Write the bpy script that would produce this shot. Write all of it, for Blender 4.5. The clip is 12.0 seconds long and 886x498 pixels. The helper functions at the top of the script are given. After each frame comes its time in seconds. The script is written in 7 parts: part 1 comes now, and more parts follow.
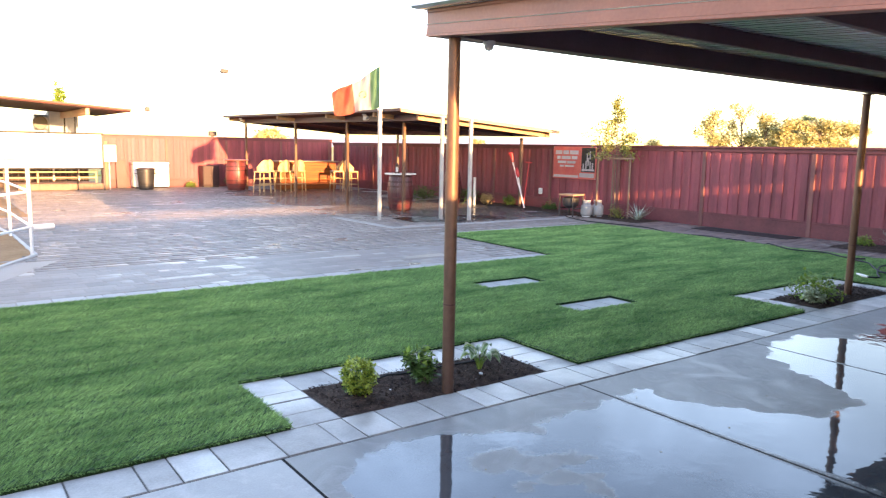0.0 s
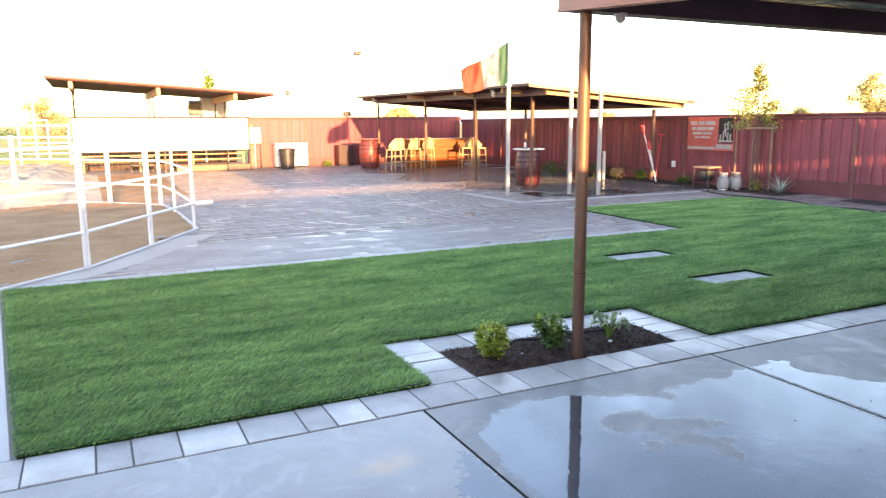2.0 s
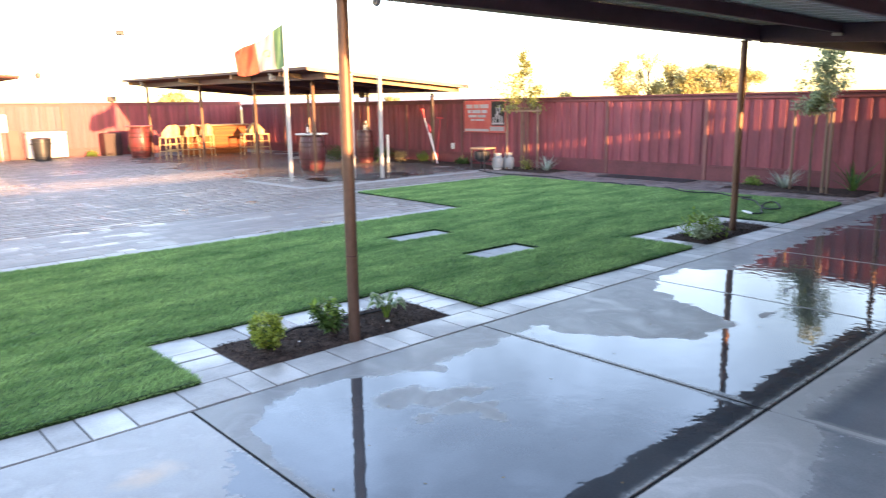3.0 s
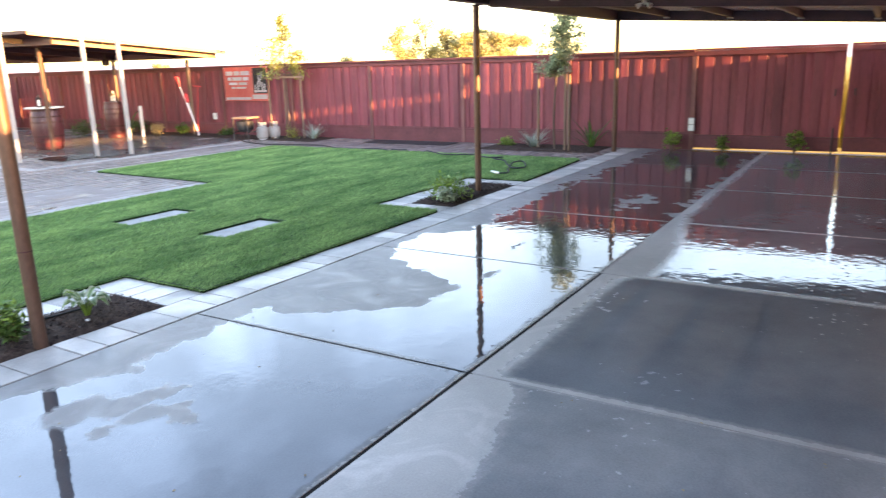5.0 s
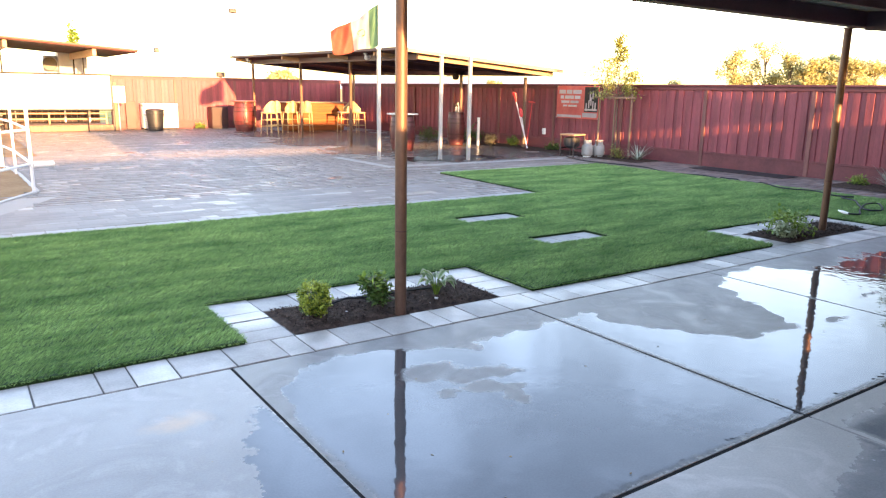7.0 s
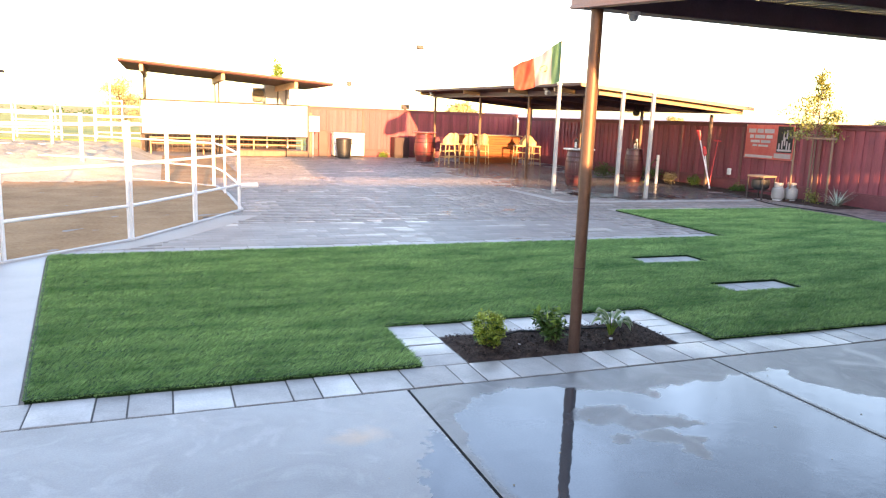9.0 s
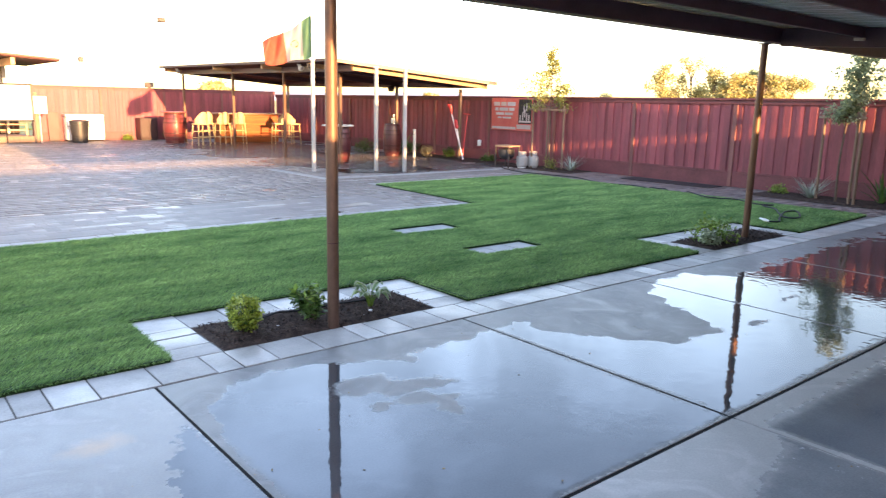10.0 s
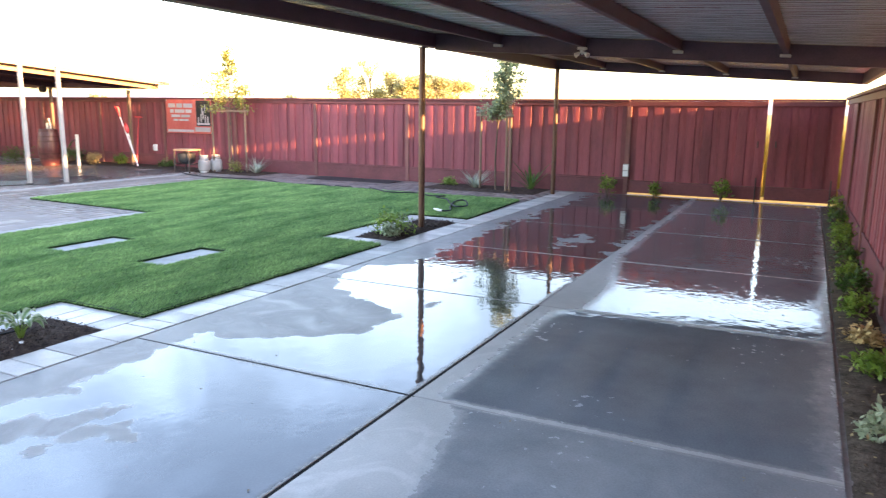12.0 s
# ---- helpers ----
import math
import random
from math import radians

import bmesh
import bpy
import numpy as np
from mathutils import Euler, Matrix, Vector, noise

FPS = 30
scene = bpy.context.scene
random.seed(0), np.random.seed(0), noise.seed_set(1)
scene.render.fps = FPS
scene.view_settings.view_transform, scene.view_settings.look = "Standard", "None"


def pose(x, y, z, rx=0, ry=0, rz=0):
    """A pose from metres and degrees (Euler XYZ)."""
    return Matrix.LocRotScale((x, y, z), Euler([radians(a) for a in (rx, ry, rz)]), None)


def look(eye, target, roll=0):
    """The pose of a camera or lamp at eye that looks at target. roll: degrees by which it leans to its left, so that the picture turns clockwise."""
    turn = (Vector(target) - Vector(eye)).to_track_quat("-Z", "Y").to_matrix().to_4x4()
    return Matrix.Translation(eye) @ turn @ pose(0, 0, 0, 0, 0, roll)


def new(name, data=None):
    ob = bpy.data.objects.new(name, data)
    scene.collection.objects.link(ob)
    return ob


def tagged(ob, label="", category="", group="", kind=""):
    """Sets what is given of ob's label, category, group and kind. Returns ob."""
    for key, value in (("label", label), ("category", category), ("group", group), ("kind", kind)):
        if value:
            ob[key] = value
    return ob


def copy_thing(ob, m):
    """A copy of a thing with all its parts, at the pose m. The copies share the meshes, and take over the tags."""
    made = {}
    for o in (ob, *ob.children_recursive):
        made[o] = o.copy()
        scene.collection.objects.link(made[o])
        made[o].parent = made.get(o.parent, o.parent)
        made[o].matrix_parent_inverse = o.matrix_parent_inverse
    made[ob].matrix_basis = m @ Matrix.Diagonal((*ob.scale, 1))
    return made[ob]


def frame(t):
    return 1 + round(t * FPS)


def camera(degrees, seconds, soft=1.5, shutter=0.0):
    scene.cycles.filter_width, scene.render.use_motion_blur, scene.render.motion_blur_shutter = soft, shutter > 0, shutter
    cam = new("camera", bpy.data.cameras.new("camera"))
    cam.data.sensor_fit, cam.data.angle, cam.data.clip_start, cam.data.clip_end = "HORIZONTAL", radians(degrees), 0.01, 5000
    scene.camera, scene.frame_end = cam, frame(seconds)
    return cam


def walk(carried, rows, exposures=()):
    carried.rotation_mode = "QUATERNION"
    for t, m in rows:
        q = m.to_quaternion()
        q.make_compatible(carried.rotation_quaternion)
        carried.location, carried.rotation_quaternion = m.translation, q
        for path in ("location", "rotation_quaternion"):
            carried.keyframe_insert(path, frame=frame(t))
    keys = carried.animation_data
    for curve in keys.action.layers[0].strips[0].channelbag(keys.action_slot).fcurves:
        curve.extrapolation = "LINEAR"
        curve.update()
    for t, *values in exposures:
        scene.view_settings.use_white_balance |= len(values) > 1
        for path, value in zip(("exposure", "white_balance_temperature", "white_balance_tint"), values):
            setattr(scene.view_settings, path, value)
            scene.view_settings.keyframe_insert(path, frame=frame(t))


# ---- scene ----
cam = camera(63.2, 12.0, soft=1.2, shutter=0.2)
PATH = [
    (0, (2.2, 1.834, 1.73), (3.365, 3.436, 1.453), 1.1),
    (0.5, (2.247, 1.642, 1.729), (3.491, 3.182, 1.448), 0.2),
    (1, (2.242, 1.502, 1.713), (3.33, 3.14, 1.349), -0.1),
    (1.5, (2.122, 1.55, 1.725), (3.005, 3.306, 1.357), -0.3),
    (1.9, (2.052, 1.637, 1.732), (2.886, 3.421, 1.385), -0.3),
    (2, (2.036, 1.641, 1.717), (2.896, 3.414, 1.374), -0.4),
    (2.5, (2.083, 1.656, 1.715), (3.164, 3.3, 1.357), -0.4),
    (3, (2.201, 1.569, 1.704), (3.52, 3.021, 1.315), -0.8),
    (3.5, (2.374, 1.436, 1.674), (3.986, 2.541, 1.248), -0.8),
    (3.7, (2.386, 1.352, 1.678), (4.085, 2.311, 1.236), -0.8),
    (4.1, (2.453, 1.255, 1.688), (4.244, 2.014, 1.223), -1.1),
    (4.5, (2.586, 1.253, 1.697), (4.372, 2.016, 1.219), -1.4),
    (4.9, (2.746, 1.284, 1.696), (4.442, 2.226, 1.209), -1.6),
    (5.3, (2.898, 1.284, 1.675), (4.382, 2.528, 1.176), -1.4),
    (5.5, (2.965, 1.265, 1.659), (4.296, 2.669, 1.152), -1.1),
    (6, (2.897, 1.25, 1.649), (3.94, 2.879, 1.143), -0.4),
    (6.5, (2.625, 1.286, 1.684), (3.666, 2.931, 1.225), 1.2),
    (6.7, (2.543, 1.299, 1.677), (3.619, 2.922, 1.225), 1.1),
    (7.1, (2.443, 1.343, 1.663), (3.552, 2.954, 1.243), 0.9),
    (7.5, (2.43, 1.4, 1.652), (3.498, 3.049, 1.284), 0.8),
    (7.9, (2.435, 1.43, 1.653), (3.4, 3.152, 1.331), 1.0),
    (8.3, (2.394, 1.395, 1.672), (3.196, 3.201, 1.365), 1.6),
    (8.5, (2.35, 1.355, 1.687), (3.058, 3.199, 1.376), 2.0),
    (9, (2.361, 1.349, 1.679), (3.07, 3.185, 1.325), 2.1),
    (9.5, (2.419, 1.336, 1.678), (3.426, 3.02, 1.292), 1.6),
    (10, (2.507, 1.324, 1.657), (3.753, 2.838, 1.261), 1.2),
    (10.5, (2.557, 1.286, 1.662), (3.936, 2.679, 1.266), 0.9),
    (11, (2.573, 1.248, 1.675), (4.054, 2.536, 1.292), 0.7),
    (11.5, (2.611, 1.238, 1.667), (4.245, 2.328, 1.287), 0.7),
    (12, (2.626, 1.229, 1.639), (4.383, 2.107, 1.261), 0.7),
]
walk(cam, [(t, look(eye, target, roll)) for t, eye, target, roll in PATH],
     exposures=[(t, e, k, 29) for t, e, k in ((0, 3.02, 6450), (2, 3.02, 6550), (3, 3.18, 6450), (3.5, 3.28, 6450), (5.5, 3.52, 6850), (6, 3.38, 6800), (6.5, 3.24, 6750),
                                              (8.5, 3.04, 6600), (9, 2.96, 6600), (10.5, 3.12, 6500), (11, 3.26, 6500), (11.5, 3.40, 6500), (12, 3.55, 6500))])

# ---- sky, sun, exposure ----
SUN_WAY = Vector((0.070, 1.0, -0.106)).normalized()      # the way the light travels
world = bpy.data.worlds.new("sky")
scene.world = world
world.use_nodes = True
wn = world.node_tree
wn.nodes.clear()
sky = wn.nodes.new("ShaderNodeTexSky")
sky.sky_type = "NISHITA"
sky.sun_disc = False
sky.sun_elevation = math.asin(-SUN_WAY.z)
sky.sun_rotation = math.atan2(-SUN_WAY.x, -SUN_WAY.y)
sky.air_density, sky.dust_density, sky.ozone_density = 1.0, 0.65, 1.2
bg = wn.nodes.new("ShaderNodeBackground")
bg.inputs[1].default_value = 0.15
wout = wn.nodes.new("ShaderNodeOutputWorld")
# thin broken cloud over the whole sky
veil = wn.nodes.new("ShaderNodeTexNoise")
veil.inputs["Scale"].default_value, veil.inputs["Detail"].default_value, veil.inputs["Roughness"].default_value, veil.inputs["Distortion"].default_value = 4.2, 6.0, 0.55, 0.5
cover_map = wn.nodes.new("ShaderNodeMapRange")
for key, value in (("From Min", 0.42), ("From Max", 0.64), ("To Min", 0.90), ("To Max", 1.42)):
    cover_map.inputs[key].default_value = value
wn.links.new(veil.outputs[0], cover_map.inputs["Value"])
brighten = wn.nodes.new("ShaderNodeVectorMath")
brighten.operation = "SCALE"
wn.links.new(sky.outputs[0], brighten.inputs[0])
wn.links.new(cover_map.outputs[0], brighten.inputs["Scale"])
wn.links.new(brighten.outputs[0], bg.inputs[0])
wn.links.new(bg.outputs[0], wout.inputs[0])

sun_data = bpy.data.lights.new("sun", "SUN")
sun_data.energy, sun_data.angle, sun_data.color = 3.2, radians(0.6), (1.0, 0.60, 0.23)
sun_lamp = new("sun", sun_data)
sun_lamp.matrix_world = look((0, -40, 12), Vector((0, -40, 12)) + SUN_WAY)


# ---- materials ----
def nodes_of(name):
    m = bpy.data.materials.new(name)
    m.use_nodes = True
    nt = m.node_tree
    return m, nt, nt.nodes["Principled BSDF"], nt.nodes["Material Output"]


def math_node(nt, op, a, b=None, clamp=False):
    n = nt.nodes.new("ShaderNodeMath")
    n.operation, n.use_clamp = op, clamp
    for i, v in enumerate((a, b)):
        if v is None:
            continue
        if isinstance(v, (int, float)):
            n.inputs[i].default_value = v
        else:
            nt.links.new(v, n.inputs[i])
    return n.outputs[0]


def noise_node(nt, vec, scale, detail=4.0, rough=0.55, distort=0.0):
    n = nt.nodes.new("ShaderNodeTexNoise")
    n.inputs["Scale"].default_value, n.inputs["Detail"].default_value = scale, detail
    n.inputs["Roughness"].default_value, n.inputs["Distortion"].default_value = rough, distort
    if vec is not None:
        nt.links.new(vec, n.inputs["Vector"])
    return n


def ramp_node(nt, fac, stops):
    n = nt.nodes.new("ShaderNodeValToRGB")
    el = n.color_ramp.elements
    while len(el) < len(stops):
        el.new(0.5)
    for e, (p, c) in zip(el, stops):
        e.position, e.color = p, (*c, 1) if len(c) == 3 else c
    nt.links.new(fac, n.inputs[0])
    return n.outputs[0]


def mat(name, c1, c2, scale=3.0, rough=(0.5, 0.7), bump=0.15, fine=40.0, metal=0.0, rand=0.15,
        stretch=(1, 1, 1), island=False, spec=0.5, height=0.01, thin=0.0, wet=0.0, pools=()):
    """A weathered surface: two scales of noise between two colours, roughness variation and fine relief."""
    m, nt, bsdf, out = nodes_of(name)
    geo = nt.nodes.new("ShaderNodeNewGeometry")
    info = nt.nodes.new("ShaderNodeObjectInfo")
    mp = nt.nodes.new("ShaderNodeMapping")
    mp.inputs["Scale"].default_value = stretch
    nt.links.new(geo.outputs["Position"], mp.inputs["Vector"])
    a = noise_node(nt, mp.outputs[0], scale, 4)
    b = noise_node(nt, mp.outputs[0], fine, 5, 0.65)
    fac = math_node(nt, "ADD", math_node(nt, "MULTIPLY", a.outputs[0], 0.6), math_node(nt, "MULTIPLY", b.outputs[0], 0.4))
    col = ramp_node(nt, fac, [(0.36, c1), (0.64, c2)])
    r = info.outputs["Random"]
    if island:
        r = math_node(nt, "FRACT", math_node(nt, "ADD", r, geo.outputs["Random Per Island"]))
    hsv = nt.nodes.new("ShaderNodeHueSaturation")
    nt.links.new(col, hsv.inputs["Color"])
    nt.links.new(math_node(nt, "ADD", math_node(nt, "MULTIPLY", r, 2 * rand), 1 - rand), hsv.inputs["Value"])
    nt.links.new(hsv.outputs[0], bsdf.inputs["Base Color"])
    rr = math_node(nt, "ADD", math_node(nt, "MULTIPLY", a.outputs[0], rough[1] - rough[0]), rough[0])
    if wet:
        # scattered damp patches, some pieces holding more water than others
        w = noise_node(nt, mp.outputs[0], 0.9, 4)
        soak = math_node(nt, "ADD", w.outputs[0], math_node(nt, "MULTIPLY", math_node(nt, "SUBTRACT", r, 0.5), 0.22))
        soak = math_node(nt, "MULTIPLY", math_node(nt, "SUBTRACT", soak, 1.0 - wet - 0.08), 9.0, True)
        rr = math_node(nt, "MAXIMUM", math_node(nt, "SUBTRACT", rr, math_node(nt, "MULTIPLY", soak, 0.28)), 0.28)
    if pools:
        # hosed-down areas with standing water
        xyz = nt.nodes.new("ShaderNodeSeparateXYZ")
        nt.links.new(geo.outputs["Position"], xyz.inputs[0])
        edge = noise_node(nt, geo.outputs["Position"], 0.9, 5)
        full = 0.0
        for cx, cy, rx, ry in pools:
            u = math_node(nt, "DIVIDE", math_node(nt, "SUBTRACT", xyz.outputs[0], cx), rx)
            v = math_node(nt, "DIVIDE", math_node(nt, "SUBTRACT", xyz.outputs[1], cy), ry)
            d = math_node(nt, "SQRT", math_node(nt, "ADD", math_node(nt, "MULTIPLY", u, u), math_node(nt, "MULTIPLY", v, v)))
            full = math_node(nt, "MAXIMUM", full, math_node(nt, "SUBTRACT", 1.0, d))
        full = math_node(nt, "MULTIPLY", math_node(nt, "ADD", full, math_node(nt, "SUBTRACT", math_node(nt, "MULTIPLY", edge.outputs[0], 1.1), 0.64)), 5.0, True)
        rr = math_node(nt, "ADD", rr, math_node(nt, "MULTIPLY", full, math_node(nt, "SUBTRACT", 0.055, rr)))
        dark = nt.nodes.new("ShaderNodeHueSaturation")
        nt.links.new(hsv.outputs[0], dark.inputs["Color"])
        nt.links.new(math_node(nt, "SUBTRACT", 1.0, math_node(nt, "MULTIPLY", full, 0.62)), dark.inputs["Value"])
        nt.links.new(dark.outputs[0], bsdf.inputs["Base Color"])
    nt.links.new(rr, bsdf.inputs["Roughness"])
    bsdf.inputs["Metallic"].default_value = metal
    bsdf.inputs["Specular IOR Level"].default_value = spec
    if pools:
        nt.links.new(math_node(nt, "ADD", math_node(nt, "MULTIPLY", full, 0.5), spec), bsdf.inputs["Specular IOR Level"])
    if bump:
        bn = nt.nodes.new("ShaderNodeBump")
        bn.inputs["Strength"].default_value, bn.inputs["Distance"].default_value = bump, height
        nt.links.new(b.outputs[0], bn.inputs["Height"])
        nt.links.new(bn.outputs[0], bsdf.inputs["Normal"])
        if pools:
            nt.links.new(math_node(nt, "MULTIPLY", math_node(nt, "SUBTRACT", 1.0, math_node(nt, "MULTIPLY", full, 0.9)), bump), bn.inputs["Strength"])
    if thin:
        tr = nt.nodes.new("ShaderNodeBsdfTranslucent")
        nt.links.new(hsv.outputs[0], tr.inputs["Color"])
        mix = nt.nodes.new("ShaderNodeMixShader")
        mix.inputs[0].default_value = thin
        nt.links.new(bsdf.outputs[0], mix.inputs[1])
        nt.links.new(tr.outputs[0], mix.inputs[2])
        nt.links.new(mix.outputs[0], out.inputs[0])
    return m


def wet_concrete():
    """Poured slabs after a wash: standing water with lobed edges between damp patches, a damp row under the roof."""
    m, nt, bsdf, out = nodes_of("wet_concrete")
    geo = nt.nodes.new("ShaderNodeNewGeometry")
    pos = geo.outputs["Position"]
    op = lambda kind, a, b=None, clamp=False: math_node(nt, kind, a, b, clamp)  # noqa: E731

    def axes(vec):
        n = nt.nodes.new("ShaderNodeSeparateXYZ")
        nt.links.new(vec, n.inputs[0])
        return n.outputs[0], n.outputs[1]

    def shifted(tex, amount):
        """The place, pushed about by a noise by up to about a third of the amount."""
        half = nt.nodes.new("ShaderNodeVectorMath")
        half.operation = "SUBTRACT"
        half.inputs[1].default_value = (0.5, 0.5, 0.5)
        nt.links.new(tex.outputs["Color"], half.inputs[0])
        n = nt.nodes.new("ShaderNodeVectorMath")
        n.operation = "MULTIPLY_ADD"
        nt.links.new(half.outputs[0], n.inputs[0])
        n.inputs[1].default_value = (amount, amount, 0)
        nt.links.new(pos, n.inputs[2])
        return axes(n.outputs[0])

    def spread(value, low, high, a=0.0, b=1.0, smooth=False):
        n = nt.nodes.new("ShaderNodeMapRange")
        if smooth:
            n.interpolation_type = "SMOOTHSTEP"
        for key, v in (("From Min", low), ("From Max", high), ("To Min", a), ("To Max", b)):
            n.inputs[key].default_value = v
        nt.links.new(value, n.inputs["Value"])
        return n.outputs[0]

    def line(x, low, high, top, stops):
        """A broken line over x: the height at each stop."""
        t = spread(x, low, high)
        return op("MULTIPLY", ramp_node(nt, t, [((a - low) / (high - low), (b / top,) * 3) for a, b in stops]), top)

    X, Y = axes(pos)
    lx, ly = shifted(noise_node(nt, pos, 3.4, 7, 0.62), 0.38)
    fx, fy = shifted(noise_node(nt, pos, 6.0, 6, 0.66), 0.27)
    ragged = noise_node(nt, pos, 15, 6, 0.68)
    rag = op("SUBTRACT", ragged.outputs[0], 0.5)

    def blob(cx, cy, rx, ry):
        u, v = op("DIVIDE", op("SUBTRACT", fx, cx), rx), op("DIVIDE", op("SUBTRACT", fy, cy), ry)
        return op("SUBTRACT", 1.0, op("SQRT", op("ADD", op("MULTIPLY", u, u), op("MULTIPLY", v, v))))

    # open row: the shore of the standing water, slab by slab
    west = line(lx, 1.4, 6.2, 6.0, [(3.36, 3.0), (3.46, 4.30), (3.56, 4.70), (3.66, 4.82), (3.76, 4.50), (3.84, 4.68), (3.92, 4.98), (4.05, 5.20),
                                   (4.40, 5.28), (4.70, 5.24), (4.88, 5.06), (5.04, 5.00), (5.17, 4.86), (5.30, 5.02), (5.80, 5.05), (6.15, 5.12)])
    east = line(lx, 6.1, 11.1, 6.0, [(6.15, 5.12), (6.40, 5.14), (6.47, 4.78), (6.72, 4.32), (6.95, 4.03), (7.25, 4.05), (7.52, 3.98), (7.70, 4.32), (7.88, 4.68),
                                    (8.03, 5.02), (8.35, 5.22), (9.00, 5.30), (9.16, 5.10), (9.35, 4.92), (10.2, 4.96), (11.0, 5.02)])
    pick = op("MULTIPLY", op("SUBTRACT", X, 6.12), 500.0, True)
    shore = op("ADD", op("MULTIPLY", west, op("SUBTRACT", 1.0, pick)), op("MULTIPLY", east, pick))
    dry = op("SUBTRACT", ly, shore)
    dry = op("MAXIMUM", dry, op("SUBTRACT", 0.022, op("ABSOLUTE", op("SUBTRACT", Y, 3.178))))           # drained edge beside the long joint
    for jx, half in ((3.755, 0.045), (6.105, 0.040), (8.375, 0.012)):
        side = op("SUBTRACT", half, op("ABSOLUTE", op("SUBTRACT", X, jx)))
        dry = op("MAXIMUM", dry, op("MINIMUM", side, op("MULTIPLY", op("SUBTRACT", Y, 3.45), 0.1)))
    # a lacy, half-dried stain
    for b in ((4.74, 4.73, 0.20, 0.15), (4.93, 4.58, 0.26, 0.09), (5.12, 4.50, 0.15, 0.04), (4.86, 4.40, 0.12, 0.10), (4.94, 4.24, 0.07, 0.16), (4.66, 4.42, 0.08, 0.06), (5.02, 4.30, 0.10, 0.035)):
        dry = op("MAXIMUM", dry, op("MULTIPLY", blob(*b), 0.13))
    for b in ((7.95, 3.98, 0.13, 0.03), (8.9, 4.20, 0.16, 0.025)):
        dry = op("MAXIMUM", dry, op("MULTIPLY", blob(*b), 0.08))
    dry = op("MAXIMUM", dry, op("MULTIPLY", blob(11.58, 3.82, 0.55, 0.20), 0.16))
    patchy = noise_node(nt, pos, 2.6, 6, 0.66)
    dry = op("ADD", dry, op("MULTIPLY", op("SUBTRACT", patchy.outputs[0], 0.52), spread(X, 8.9, 10.4, 0.0, 1.25)))
    dry = op("ADD", dry, op("MULTIPLY", rag, 0.10))
    open_damp = spread(dry, -0.020, 0.036)
    line_dark = spread(op("ABSOLUTE", dry), 0.0, 0.020, 0.80, 1.0)                                       # tide mark

    # row under the roof: a smooth wet film with drained, paler margins
    width = line(lx, 3.6, 12.0, 1.0, [(3.72, 0.36), (4.6, 0.62), (5.4, 0.50), (6.05, 0.34), (6.15, 0.17), (8.25, 0.15), (8.40, 0.34), (9.2, 0.36), (9.9, 0.24), (11.0, 0.10)])
    inner = op("ADD", op("SUBTRACT", op("SUBTRACT", Y, 3.165), op("MULTIPLY", rag, -0.16)), width)
    film = spread(inner, -0.13, 0.09, 0.0, 0.9, True)
    # joint edges that catch the sky, put in as pale strips
    for jx, half in ((6.12, 0.035), (8.40, 0.030), (10.60, 0.02), (12.88, 0.02), (15.12, 0.02)):
        near = op("ADD", op("SUBTRACT", half, op("ABSOLUTE", op("SUBTRACT", X, jx))), op("MULTIPLY", rag, 0.06))
        film = op("MAXIMUM", film, spread(near, -0.03, 0.02, 0.0, 0.8))
    rim = op("ADD", op("SUBTRACT", 1.02, ly), op("MULTIPLY", rag, 0.2))
    film = op("MAXIMUM", film, spread(rim, -0.05, 0.12, 0.0, 0.7))
    cloud = noise_node(nt, pos, 1.5, 6, 0.62, 0.4)
    first = spread(X, 6.08, 6.12, 1.0, 0.0)
    film = op("MAXIMUM", film, op("MULTIPLY", op("MAXIMUM", op("MULTIPLY", first, 0.55), spread(X, 3.72, 3.75, 1.0, 0.0)), spread(cloud.outputs[0], 0.36, 0.62, 0.12, 0.60)))
    roofed = spread(Y, 3.160, 3.168, 1.0, 0.0)
    # sky glints on far joint edges of the open row, put in as pale lines
    lines = None
    for jx in (10.60, 12.88, 15.12):
        near = op("SUBTRACT", 1.0, op("MULTIPLY", op("ABSOLUTE", op("SUBTRACT", X, jx)), 24.0), True)
        lines = near if lines is None else op("MAXIMUM", lines, near)
    open_damp = op("MAXIMUM", open_damp, op("MULTIPLY", lines, 0.7))
    dm = op("ADD", op("MULTIPLY", roofed, film), op("MULTIPLY", op("SUBTRACT", 1.0, roofed), open_damp))

    big = noise_node(nt, pos, 0.9, 8, 0.62)
    fine = noise_node(nt, pos, 90, 4, 0.7)
    tone = op("ADD", op("MULTIPLY", big.outputs[0], 0.65), op("MULTIPLY", fine.outputs[0], 0.35))
    damp_col = ramp_node(nt, tone, [(0.32, (0.120, 0.116, 0.110)), (0.68, (0.225, 0.217, 0.205))])
    wet_col = ramp_node(nt, tone, [(0.32, (0.036, 0.040, 0.044)), (0.68, (0.084, 0.090, 0.095))])
    mix = nt.nodes.new("ShaderNodeMix")
    mix.data_type = "RGBA"
    nt.links.new(dm, mix.inputs[0])
    nt.links.new(wet_col, mix.inputs[6])
    nt.links.new(damp_col, mix.inputs[7])
    # first slab paler, sky sheen put into its colour; cement streaks in the drained patches
    pale = op("MULTIPLY", spread(X, 3.72, 3.75, 0.75, 0.0), dm)
    swirl = noise_node(nt, pos, 2.3, 6, 0.6, 1.8)
    streaks = op("MULTIPLY", spread(swirl.outputs[0], 0.52, 0.66, 0.0, 0.55), dm)
    shade = op("ADD", op("ADD", 1.0, pale), streaks)
